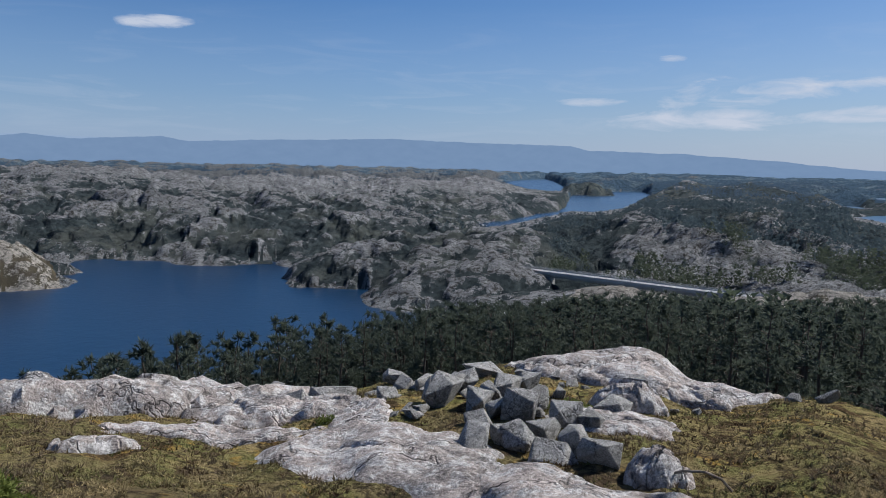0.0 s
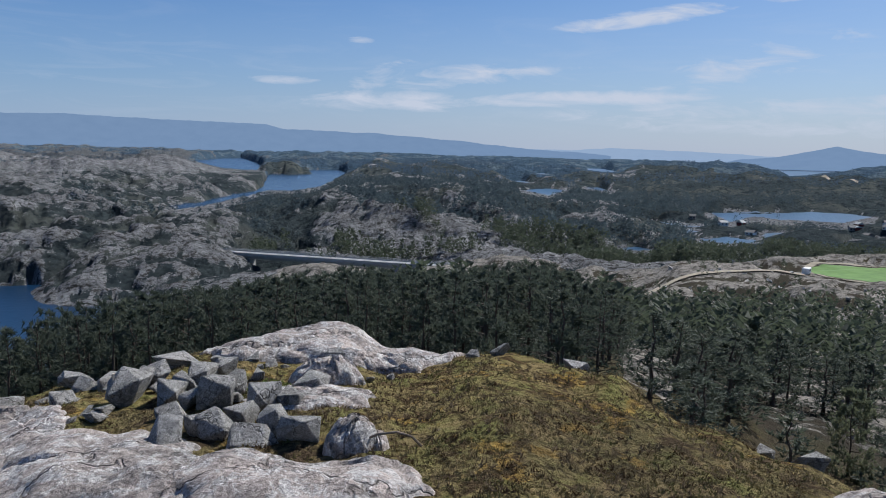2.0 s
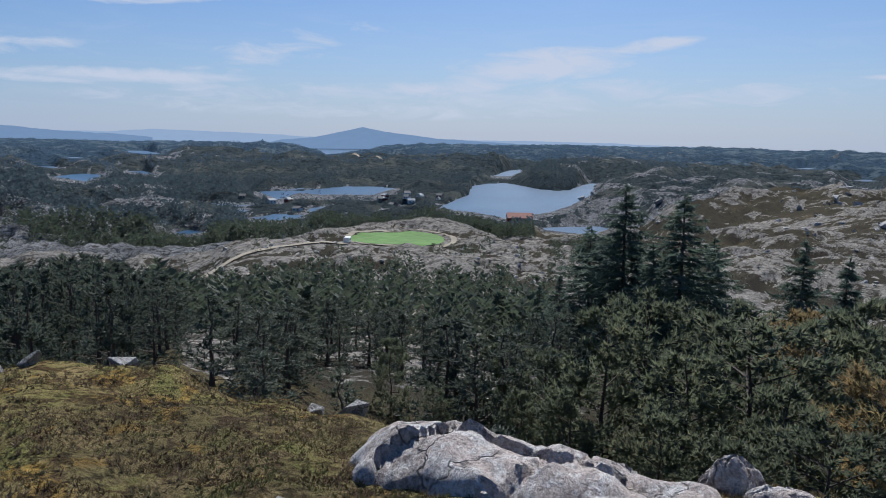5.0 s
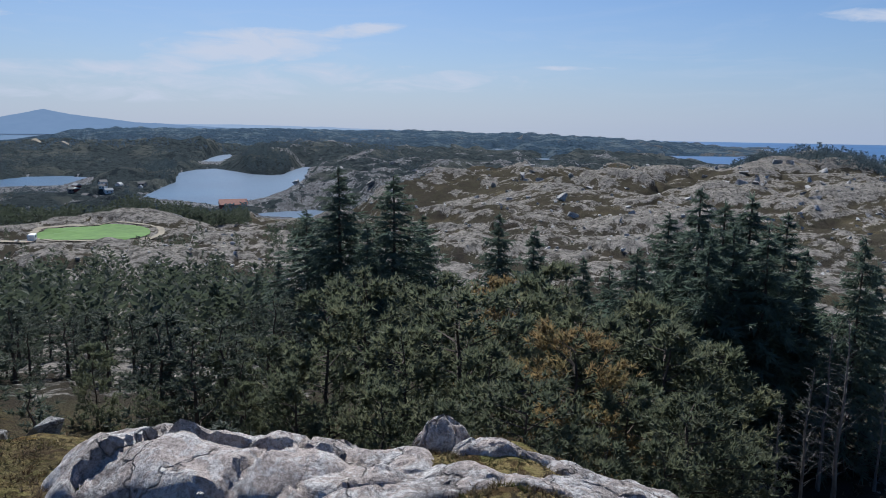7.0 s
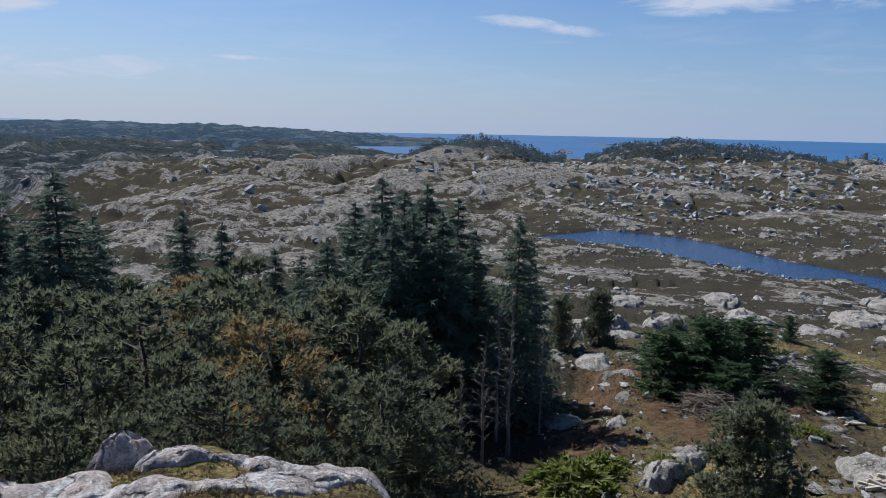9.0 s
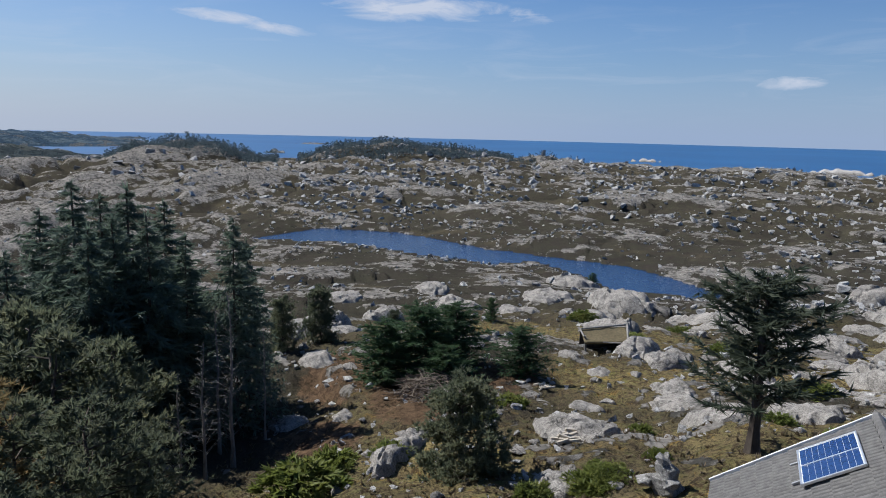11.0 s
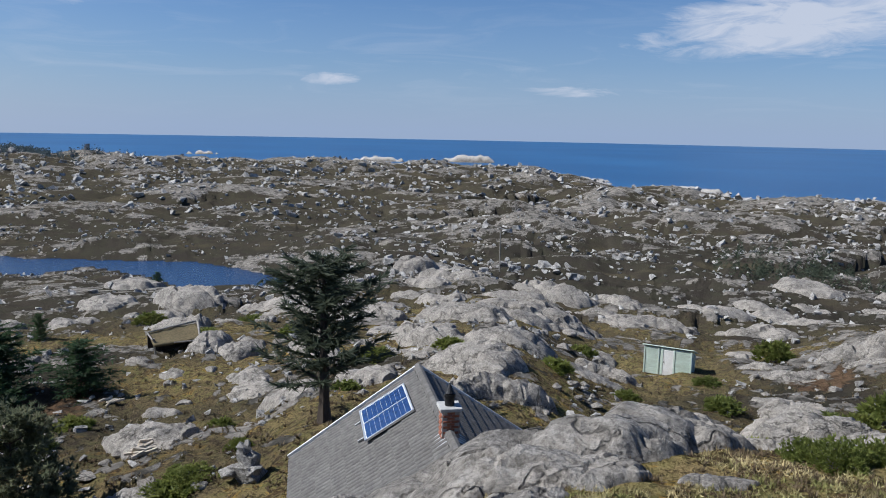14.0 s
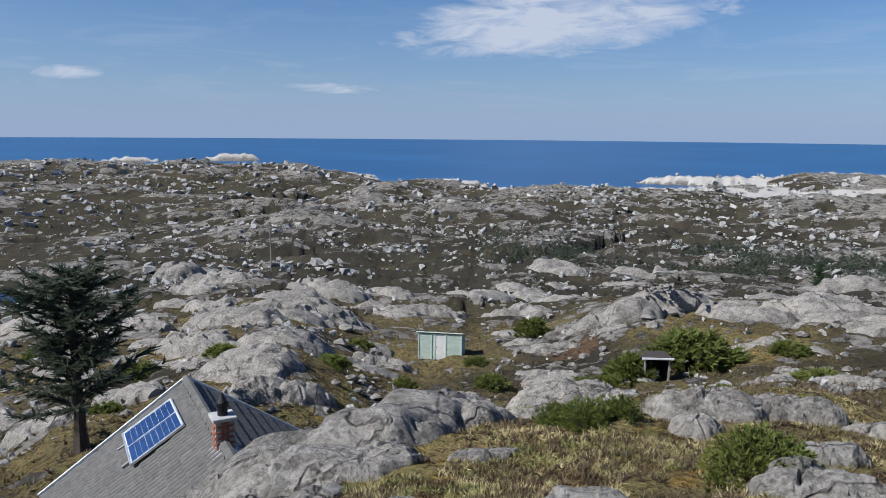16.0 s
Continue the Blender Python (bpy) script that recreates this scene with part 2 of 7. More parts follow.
def grain(x, y, seed=0):
    """Gradient noise in two dimensions, about -0.7 to 0.7."""
    ix, iy = np.floor(x), np.floor(y)
    fx, fy = x - ix, y - iy
    u, v = fx * fx * fx * (fx * (fx * 6 - 15) + 10), fy * fy * fy * (fy * (fy * 6 - 15) + 10)

    def corner(a, b):
        t = lattice(ix + a, iy + b, seed)
        return np.cos(t) * (fx - a) + np.sin(t) * (fy - b)

    low = corner(0, 0) * (1 - u) + corner(1, 0) * u
    return low * (1 - v) + (corner(0, 1) * (1 - u) + corner(1, 1) * u) * v


def joints(x, y, seed=0):
    """Cracked blocks: a height step and a tilt of the block at x, y, and how far its edge is."""
    ix, iy = np.floor(x), np.floor(y)
    best, second = np.full(x.shape, 9.0), np.full(x.shape, 9.0)
    pick, lean = np.zeros(x.shape), np.zeros(x.shape)
    for a in (-1, 0, 1):
        for b in (-1, 0, 1):
            h = lattice(ix + a, iy + b, seed)
            dx, dy = x - ix - a - 0.5 - 0.42 * np.cos(h), y - iy - b - 0.5 - 0.42 * np.sin(h * 3)
            far = dx * dx + dy * dy
            near = far < best
            second = np.where(near, best, np.minimum(second, far))
            best = np.where(near, far, best)
            pick = np.where(near, np.sin(h * 7), pick)
            lean = np.where(near, dx * np.cos(h * 5) + dy * np.sin(h * 5), lean)
    return pick, lean, np.sqrt(second) - np.sqrt(best)


def smooth(a, b, x):
    t = np.clip((x - a) / (b - a), 0, 1)
    return t * t * (3 - 2 * t)


def bearing(x, y):
    return (np.degrees(np.arctan2(x, y)) + 60) % 360 - 60


def spread(az, a0, a1, soft):
    return smooth(a0 - soft, a0 + soft, az) * (1 - smooth(a1 - soft, a1 + soft, az))


# the tarn west of the hut: near and far shore by direction
TARN = 22.0
TARN_NEAR = ((109, 118.5, 123.9, 129.7, 133, 137, 139.4, 146.1, 148.5), (256, 243, 222, 209, 216, 196, 180, 182, 186))
TARN_FAR = ((109, 111.5, 116.4, 122.4, 128.9, 134.9, 140.3, 146.1, 148.5), (257, 256, 280, 268, 236, 224, 215, 191, 187))
# sea water that reaches inland: directions, near shore, far shore
WATERS = [tuple(np.array(row, float) for row in body) for body in (
    ((3.2, 4.5, 6.4, 8.8, 9.4, 10.0, 12.0, 13.6, 14.7, 15.3, 15.7), (720, 745, 815, 950, 1020, 1035, 1050, 1150, 1370, 1660, 1850), (735, 800, 900, 1030, 1150, 1900, 1960, 2060, 2090, 2050, 1860)),
    ((4.5, 5.5, 6.5, 8.0, 9.4), (2960, 2400, 2060, 1950, 1900), (3000, 3300, 3700, 3900, 2300)),
    ((29.5, 30.5, 31.5, 32.7), (1190, 1110, 1060, 1230), (1200, 1260, 1280, 1240)),
    ((34.2, 35.2, 36.1), (1340, 1280, 1235), (1375, 1390, 1260)),
    ((34.2, 35.3, 36.5), (2950, 2680, 2660), (3270, 3300, 2800)),
    ((47.6, 48.4, 49.5, 51.3), (4400, 2890, 3150, 4300), (4700, 4700, 4700, 4600)),
    ((28.6, 29.4, 30.1), (1560, 1500, 1490), (1580, 1600, 1510)),
    ((30.3, 30.9, 31.4), (2150, 2100, 2120), (2230, 2260, 2200)),
    ((43.3, 44.9, 45.8, 46.4, 48.0, 50.0, 52.0, 53.7), (830, 727, 790, 815, 790, 800, 795, 905), (850, 865, 860, 862, 900, 950, 955, 925)),
    ((42.8, 44.6, 46.6), (550, 543, 560), (560, 600, 575)),
    ((37.0, 38.2, 39.3), (478, 470, 482), (484, 500, 490)),
    ((57.2, 58.4, 59.4, 59.7, 61.0, 62.4, 64.8, 66.0, 67.2, 68.3, 68.8, 69.3), (655, 630, 622, 616, 596, 573, 606, 640, 690, 790, 860, 1100), (660, 745, 820, 990, 1060, 1080, 960, 935, 945, 1080, 1120, 1130)),
    ((61.4, 62.6, 63.5), (1290, 1270, 1480), (1310, 1560, 1640)),
    ((65.3, 67.0, 69.6, 72.6, 74.8), (506, 492, 478, 460, 440), (520, 532, 540, 505, 446)),
    ((83.0, 83.7, 84.5), (2230, 2180, 2220), (2250, 2340, 2260)),
    ((86.5, 87.4, 88.2), (1540, 1500, 1540), (1560, 1600, 1550)),
    ((-19.5, -18.5, -17.5), (2480, 2400, 2450), (2550, 2650, 2550)),
    ((-14.5, -13.5, -12.4), (2350, 2300, 2350), (2450, 2520, 2450)),
    ((200.6, 203.0, 205.4), (650, 636, 650), (690, 716, 700)))]


def over_water(az, d, slack=0.0):
    """Height at which the land would hide the waters behind it from the summit."""
    top = np.full(np.shape(az), 999.0)
    for a, near, far in WATERS:
        if -10 < a[0] < 100:
            on = np.where((az > a[0] - 2 - slack) & (az < a[-1] + 2 + slack) & (d < near.max()) & (d > 0.3 * near.min()))
            dn = np.interp(az[on], a, near)
            off = np.maximum(np.maximum(a[0] - az[on], az[on] - a[-1]) - slack, 0)
            line = EYE * (1 - d[on] / dn) + 18 * off + 900 * np.maximum(0.3 - d[on] / dn, 0)
            top[on] = np.where(d[on] < dn, np.minimum(top[on], line), top[on])
    return top


# skerries and islets: direction, distance, half width across, half depth, height
ISLETS = ((141.0, 1700, 45, 18, 9), (149.6, 1640, 26, 10, 4), (154.1, 1420, 52, 18, 8), (158.0, 1350, 12, 8, 3), (161.3, 1450, 55, 22, 13), (166.5, 1240, 24, 9, 3), (171.2, 960, 14, 6, 3),
          (177.6, 790, 46, 16, 8), (195.5, 900, 55, 20, 10), (199.5, 930, 60, 20, 11), (206.0, 1040, 70, 25, 12), (12.55, 1400, 13, 10, 9), (112.9, 1680, 30, 14, 10), (102.8, 3050, 90, 30, 9), (100.0, 2450, 160, 50, 14),
          (106.5, 3000, 40, 20, 8), (115.5, 2600, 60, 25, 5), (118.5, 2500, 40, 20, 4), (10.9, 1740, 66, 60, 26), (208.5, 730, 40, 14, 3))


def around(x, y):
    """Height of the ground and its share of bare rock at x, y (arrays)."""
    x, y = np.asarray(x, float), np.asarray(y, float)
    d = np.maximum(np.hypot(x, y), 1.0)
    az, ld = bearing(x, y), np.log(d)
    wob = 1.2 * grain(x / 90, y / 90, 5) * smooth(150, 400, d)
    bent = np.clip(az + wob, -60, 299.9)
    k = np.clip(np.searchsorted(AZS, bent, "right") - 1, 0, len(AZS) - 2)
    w = smooth(0, 1, (bent - AZS[k]) / (AZS[k + 1] - AZS[k]))
    z = np.zeros_like(d)
    for i in np.unique(k):
        on = np.where(k == i)
        z[on] = np.interp(ld[on], *SECTIONS[i][1:]) * (1 - w[on]) + np.interp(ld[on], *SECTIONS[i + 1][1:]) * w[on]
    # rounded humps of rock at every size that the distance lets one see
    rugged = 0.35 + 0.65 * smooth(14, 30, d)
    rugged *= 1 - 0.75 * spread(az, -40, 66, 3) * spread(d, 14, 140, 12)
    rugged *= 1 - 0.6 * spread(az, 108, 150, 3) * spread(d, 105, 215, 10)
    rugged *= 1 - 0.45 * spread(az, 150, 172, 4) * spread(d, 22, 70, 6)
    craggy = 1 + 1.35 * spread(az, -50, 34, 4) * smooth(270, 340, d) * (1 - 0.6 * smooth(1100, 1600, d))
    rugged *= 1 + 0.5 * spread(az, -50, 12, 4) * smooth(330, 420, d)
    rugged *= 1 - 0.45 * spread(az, 112, 160, 6) * smooth(190, 240, d) * (1 - smooth(500, 800, d))
    rugged *= 1 + 0.35 * spread(az, 12, 38, 3) * spread(d, 330, 720, 40)
    hump = np.zeros_like(d)
    path = np.interp(az, (38.5, 41, 44, 47, 50), (178, 205, 228, 245, 258))
    rugged *= 1 - 0.95 * (1 - smooth(3, 11, np.abs(d - path))) * (az > 37.5) * (az < 51)
    dry = smooth(-3.5, 5, z)
    # ridges and valleys of the far country
    country = spread(az, -45, 96, 6) * smooth(1080, 1500, d) * dry * (1 - 0.5 * smooth(3000, 4500, d))
    lift = (1 - 2.6 * np.abs(grain(x / 620, y / 430, 131))) * 24 + (1 - 2.6 * np.abs(grain(x / 230, y / 170, 132))) * 11
    crest = 27 + 13 * smooth(2400, 4200, d) + 30 * grain(x / 460, y / 380, 133) + 9 * grain(x / 120, y / 120, 134)
    z = z + country * (np.clip(z + lift - 6, 3, crest) - z)
    for n, size in enumerate((1.3, 3.1, 7.3, 17.0, 41.0, 97.0)):
        seen = smooth(0.005, 0.013, size / d) * (1 - smooth(0.20, 0.5, size / d))
        bulge = np.abs(grain(x / size + 0.3 * grain(y / size / 2, x / size / 2, n), y / (0.75 * size), 11 + n)) * 2.3 - 0.42
        if 3 < size < 90:
            step, lean, gap = joints(x / (1.5 * size), y / (1.1 * size), 111 + n)
            bulge = 0.55 * bulge + 0.20 * step + 0.55 * lean - 0.35 * (1 - smooth(0.0, 0.16, gap)) + 0.08
        z = z + bulge * size * (0.10 if size > 20 else 0.085) * seen * rugged * dry * (craggy if size < 30 else 1.0)
        hump = hump + bulge * seen
    fine = grain(x / 0.24, y / 0.24, 6) * 0.035 + grain(x / 0.5, y / 0.5, 3) * 0.09 + grain(x / 1.7, y / 1.7, 4) * 0.12
    z = z + fine * smooth(2, 5, d) * (1 - smooth(40, 70, d))
    cap = 0.9 * over_water(az, d, 0.15) - 0.5 - 4.0 * smooth(420, 700, d) * (1 - smooth(1100, 1500, d))
    z = np.where((z > cap) & (d > 330), np.maximum(cap + 0.12 * np.minimum(z - cap, 8), 1.2), z)
    near = np.interp(az, *TARN_NEAR)
    cap = np.where((az > 111) & (az < 147.5) & (d > 80) & (d < near + 9), EYE - (EYE - TARN) * d / near - 0.4 - 0.6 * smooth(80, 120, d), 999.0)
    z = np.where(z > cap, cap + 0.15 * np.minimum(z - cap, 5), z)
    # water
    near, far = np.interp(az, *TARN_NEAR), np.interp(az, *TARN_FAR)
    edge = 2.5 * grain(x / 9, y / 9, 21)
    wet = np.minimum(np.minimum(d - near, far - d) + edge, 30 * smooth(109, 110, az) * (1 - smooth(147.5, 148.5, az)) + 30 * (smooth(110, 111, az) * (1 - smooth(147, 148, az))) - 30)
    z = np.where((d > 150) & (d < 330) & (az > 105) & (az < 152), np.where(wet > 0, TARN - 0.3 - 0.12 * wet, np.clip(z, TARN + 0.25, TARN + 0.3 + np.where(wet > -40, -0.13 * wet, 99.0))), z)
    for a, close, yon in WATERS:
        side = math.degrees(170.0 / close.min())
        on = np.where((az > a[0] - side) & (az < a[-1] + side) & (d > close.min() - 170) & (d < yon.max() + 170))
        if on[0].size:
            px, py, h = x[on], y[on], z[on]
            n0, n1 = np.interp(az[on], a, close), np.interp(az[on], a, yon)
            ragged = 0.008 * n0 * (grain(px / (0.02 * n0), py / (0.02 * n0), 31) + 0.6 * grain(px / (0.007 * n0), py / (0.007 * n0), 32))
            inside = np.minimum(d[on] - n0, n1 - d[on]) + ragged
            inside = np.minimum(inside, np.radians(np.minimum(az[on] - a[0], a[-1] - az[on])) * d[on] + ragged)
            h = np.where(inside > 0, -1.0 - 0.1 * np.minimum(inside, 20), np.maximum(np.minimum(h, 1.0 - 0.26 * inside), np.minimum(h, 0.9)))
            z[on] = h
    chalk = np.zeros_like(d)
    for a0, d0, wa, wd, high in ISLETS:
        turn = np.radians(az - a0)
        u, v = d * np.sin(turn) / wa, (d * np.cos(turn) - d0) / wd
        on = np.where(u * u + v * v < 2.2)
        if on[0].size:
            dome = 1 - (u * u + v * v)[on] + 0.9 * grain(x[on] / (0.5 * wd), y[on] / (0.5 * wd), 77)
            z[on] = np.where(dome > 0, np.maximum(z[on], -3 + (high + 3) * np.sqrt(np.maximum(dome, 0))), z[on])
            if a0 > 130:
                chalk[on] = np.where(dome > 0.1, 1.0, chalk[on])
    flat = smooth(0, 1, 1 - np.maximum(np.abs(az - 54.2) / 6.0, np.abs(d - 286) / 42)) ** 0.5
    z = z + flat * (21.5 - z)
    # bare rock
    bare = -0.6 + 0.6 * smooth(16, 30, d)
    bare -= 0.7 * spread(az, -40, 47, 3) * spread(d, 14, 150, 15)
    bare -= 0.6 * spread(az, 47, 108, 4) * spread(d, 14, 110, 12)
    bare -= 0.10 * spread(az, -45, 8, 3) * smooth(340, 420, d)
    bare += 0.12 * spread(az, 36, 70, 3) * spread(d, 125, 290, 15)
    bare += 0.06 * spread(az, 66, 112, 4) * spread(d, 140, 800, 60)
    bare -= 0.40 * spread(az, 8, 66, 4) * smooth(330, 400, d)
    bare -= 0.20 * spread(az, 112, 205, 4) * spread(d, 20, 130, 12)
    bare -= 0.35 * spread(az, 104, 128, 4) * spread(d, 20, 60, 6)
    bare -= 0.45 * spread(az, 8, 100, 4) * smooth(420, 600, d) * (1 - 0.6 * spread(az, 66, 100, 4) * (1 - smooth(600, 900, d)))
    bare -= 0.22 * spread(az, 112, 205, 4) * spread(d, 130, 900, 40)
    bare -= 0.02 * spread(az, 128, 200, 8) * spread(d, 520, 1000, 60)
    bare += -0.06 * spread(az, -10, 13, 3) * spread(d, 280, 620, 40) + 0.42 * spread(az, 13, 38, 3) * spread(d, 300, 900, 40) + 0.5 * spread(az, -45, 40, 4) * spread(d, 1100, 2600, 150)
    bare += 1.3 * spread(az, 37.4, 41.4, 0.6) * spread(d, 30, 76, 4) + 0.8 * spread(az, 48, 66, 3) * spread(d, 38, 120, 8)
    rock = np.clip(0.5 + bare + 0.55 * hump, 0, 1)
    chalk = np.where((az > 158) & (az < 212) & (d > 520) & (z > 0) & (z < 9 + 8 * grain(x / 40, y / 40, 78)), 1.0, chalk)
    rock = np.maximum(rock, 2.0 * chalk)
    rock = np.where((z > -0.5) & (z < 1.3) & (d > 200), np.maximum(rock, 0.9), rock)
    return z, rock


def floor_at(x, y):
    return float(around([x], [y])[0][0])


def polar(az, d):
    a = radians(az)
    return d * math.sin(a), d * math.cos(a)


def spot(az, d, up=0.0):
    x, y = polar(az, d)
    return Vector((x, y, floor_at(x, y) + up))

# ---- materials ----
def material(name):
    m = bpy.data.materials.new(name)
    m.use_nodes = True
    m.node_tree.nodes.clear()
    return m, Graph(m.node_tree)


def finish(g, colour, rough=0.8, bump=None, strength=0.4, distance=0.05, spec=0.3, metal=0.0, through=0.0):
    p = g.add("ShaderNodeBsdfPrincipled")
    g.plug(p.inputs["Base Color"], colour)
    g.plug(p.inputs["Roughness"], rough)
    g.plug(p.inputs["Metallic"], metal)
    g.plug(p.inputs["Specular IOR Level"], spec)
    if bump is not None:
        b = g.add("ShaderNodeBump")
        b.inputs["Strength"].default_value, b.inputs["Distance"].default_value = strength, distance
        g.plug(b.inputs["Height"], bump)
        g.plug(p.inputs["Normal"], b)
    out = p
    if through:
        t = g.add("ShaderNodeBsdfTranslucent")
        g.plug(t.inputs[0], colour)
        out = g.add("ShaderNodeMixShader", through, p, t)
    g.add("ShaderNodeOutputMaterial", out)


def where(g):
    return g.add("ShaderNodeNewGeometry").outputs["Position"]


def own(g):
    """Object coordinates, shifted at random from object to object."""
    c = g.add("ShaderNodeTexCoord").outputs["Object"]
    r = g.add("ShaderNodeObjectInfo").outputs["Random"]
    return g.add("ShaderNodeVectorMath", c, g.add("ShaderNodeCombineXYZ", g.math("MULTIPLY", r, 37.0), g.math("MULTIPLY", r, 91.0), 0.0), operation="ADD")


def rock_paint(name, light, mid, dark, size=1.0, white=0.3, spots=0.5, world=True, streak=0.0, pale=(0.66, 0.63, 0.60, 1), relief=0.14):
    m, g = material(name)
    p = where(g) if world else own(g)
    big = g.noise(p, 0.45 * size, 6, 0.6, 0.4)
    mid_n = g.noise(p, 2.6 * size, 8, 0.70, 0.3)
    fine = g.noise(p, 16 * size, 6, 0.72)
    c = g.mix(g.ramp(big, (0.40, 0.0), (0.58, 1.0)), mid, light)
    c = g.mix(g.math("MULTIPLY", g.ramp(g.noise(p, 3.1 * size, 8, 0.72, 0.6), (0.49, 0.0), (0.55, 1.0)), white), c, pale)
    crust = g.math("ADD", g.math("MULTIPLY", g.noise(p, 6.5 * size, 8, 0.74, 0.4), 0.6), g.math("MULTIPLY", g.noise(p, 0.8 * size, 4, 0.6), 0.4))
    c = g.mix(g.math("MULTIPLY", g.ramp(crust, (0.435, 1.0), (0.475, 0.0)), spots), c, dark)
    if streak:
        lines = g.noise(g.add("ShaderNodeVectorMath", p, (1.0, 3.0, 2.0), operation="MULTIPLY"), 1.1 * size, 7, 0.68, 0.5)
        c = g.mix(g.math("MULTIPLY", g.ramp(lines, (0.42, 1.0), (0.46, 0.0)), streak), c, dark)
    c = g.mix(g.ramp(fine, (0.38, 0.8), (0.56, 0.0)), c, g.mix(1.0, c, (0.42, 0.41, 0.40, 1), "MULTIPLY"))
    shift = g.add("ShaderNodeVectorMath", g.add("ShaderNodeTexNoise", p).outputs["Color"], (0.45, 0.45, 0.45), operation="MULTIPLY")
    bent = g.add("ShaderNodeVectorMath", g.add("ShaderNodeVectorMath", p, shift, operation="ADD"), (0.55, 1.3, 0.8), operation="MULTIPLY")
    seams = g.add("ShaderNodeTexVoronoi", feature="DISTANCE_TO_EDGE")
    g.plug(seams.inputs["Vector"], bent)
    seams.inputs["Scale"].default_value = 0.55 * size
    crack = g.ramp(seams.outputs["Distance"], (0.0, 0.0), (0.02, 1.0))
    c = g.mix(g.math("SUBTRACT", 0.7, g.math("MULTIPLY", crack, 0.7)), c, (0.045, 0.04, 0.035, 1))
    h = g.math("ADD", g.math("MULTIPLY", mid_n, 1.1), g.math("ADD", g.math("MULTIPLY", fine, 0.28), g.math("MULTIPLY", crack, 0.3)))
    finish(g, c, 0.85, h, 1.0, relief / size, 0.2)
    return m


def ground_paint(name="moor", far=0):
    m, g = material(name)
    p = where(g)
    bare = g.add("ShaderNodeAttribute", attribute_name="rock").outputs["Fac"]
    lawn = g.add("ShaderNodeAttribute", attribute_name="lawn").outputs["Fac"]
    soil = g.add("ShaderNodeAttribute", attribute_name="soil").outputs["Fac"]
    broad, wide = g.noise(p, 0.035, 6, 0.6), g.noise(p, 0.23, 6, 0.62, 0.3)
    near, fine = g.noise(p, 1.5, 8, 0.68, 0.3), g.noise(p, 11.0, 6, 0.7)
    moss = g.mix(g.ramp(near, (0.40, 0.0), (0.62, 1.0)), (0.39, 0.29, 0.135, 1), (0.20, 0.19, 0.07, 1))
    moss = g.mix(g.ramp(g.noise(p, 1.3, 6, 0.68, 0.4), (0.57, 0.0), (0.62, 0.85)), moss, (0.44, 0.28, 0.075, 1))
    tuft = g.noise(p, 5.5, 6, 0.7, 0.3)
    moss = g.mix(g.ramp(g.noise(p, 2.2, 7, 0.72, 0.5), (0.42, 0.9), (0.49, 0.0)), moss, (0.105, 0.066, 0.038, 1))
    moss = g.mix(g.ramp(tuft, (0.40, 0.85), (0.48, 0.0)), moss, (0.075, 0.058, 0.030, 1))
    heath = g.mix(g.ramp(wide, (0.38, 0.0), (0.62, 1.0)), (0.056, 0.048, 0.040, 1), (0.062, 0.059, 0.042, 1))
    heath = g.mix(g.ramp(broad, (0.56, 0.0), (0.66, 0.7)), heath, (0.115, 0.095, 0.060, 1))
    heath = g.mix(g.ramp(near, (0.5, 0.0), (0.72, 0.6)), heath, (0.085, 0.072, 0.050, 1))
    patch = g.ramp(g.math("ADD", g.math("MULTIPLY", wide, 0.6), g.math("MULTIPLY", near, 0.4)), (0.45, 0.0), (0.55, 1.0))
    turf = g.mix(g.math("MULTIPLY", lawn, g.math("ADD", 0.5, g.math("MULTIPLY", patch, 0.5))), heath, moss)
    earth = g.mix(g.ramp(near, (0.4, 0.0), (0.6, 1.0)), (0.085, 0.056, 0.036, 1), (0.19, 0.122, 0.075, 1))
    turf = g.mix(g.ramp(g.math("ADD", soil, g.math("MULTIPLY", g.math("SUBTRACT", near, 0.5), 1.2)), (0.45, 0.0), (0.6, 0.9)), turf, earth)
    turf = g.mix(g.ramp(fine, (0.30, 0.8), (0.62, 0.0)), turf, g.mix(1.0, turf, (0.42, 0.42, 0.42, 1), "MULTIPLY"))
    # distance haze is painted here: cooler, bluer base colours for far land
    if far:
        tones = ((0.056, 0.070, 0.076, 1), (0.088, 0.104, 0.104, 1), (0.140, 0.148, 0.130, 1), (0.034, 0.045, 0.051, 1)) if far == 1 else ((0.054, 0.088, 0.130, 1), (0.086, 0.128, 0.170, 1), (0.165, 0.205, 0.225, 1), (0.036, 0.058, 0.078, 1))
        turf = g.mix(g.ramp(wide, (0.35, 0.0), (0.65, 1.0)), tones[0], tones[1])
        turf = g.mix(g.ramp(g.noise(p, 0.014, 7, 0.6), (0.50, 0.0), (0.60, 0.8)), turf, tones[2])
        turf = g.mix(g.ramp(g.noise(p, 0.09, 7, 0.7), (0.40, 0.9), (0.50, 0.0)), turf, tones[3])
    stone = g.mix(g.ramp(wide, (0.4, 0.0), (0.62, 1.0)), (0.17, 0.156, 0.138, 1), (0.32, 0.29, 0.25, 1))
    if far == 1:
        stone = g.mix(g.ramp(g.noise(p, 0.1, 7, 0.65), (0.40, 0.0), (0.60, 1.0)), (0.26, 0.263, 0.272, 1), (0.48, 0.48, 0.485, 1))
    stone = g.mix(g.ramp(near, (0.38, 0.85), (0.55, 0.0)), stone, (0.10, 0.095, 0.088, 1))
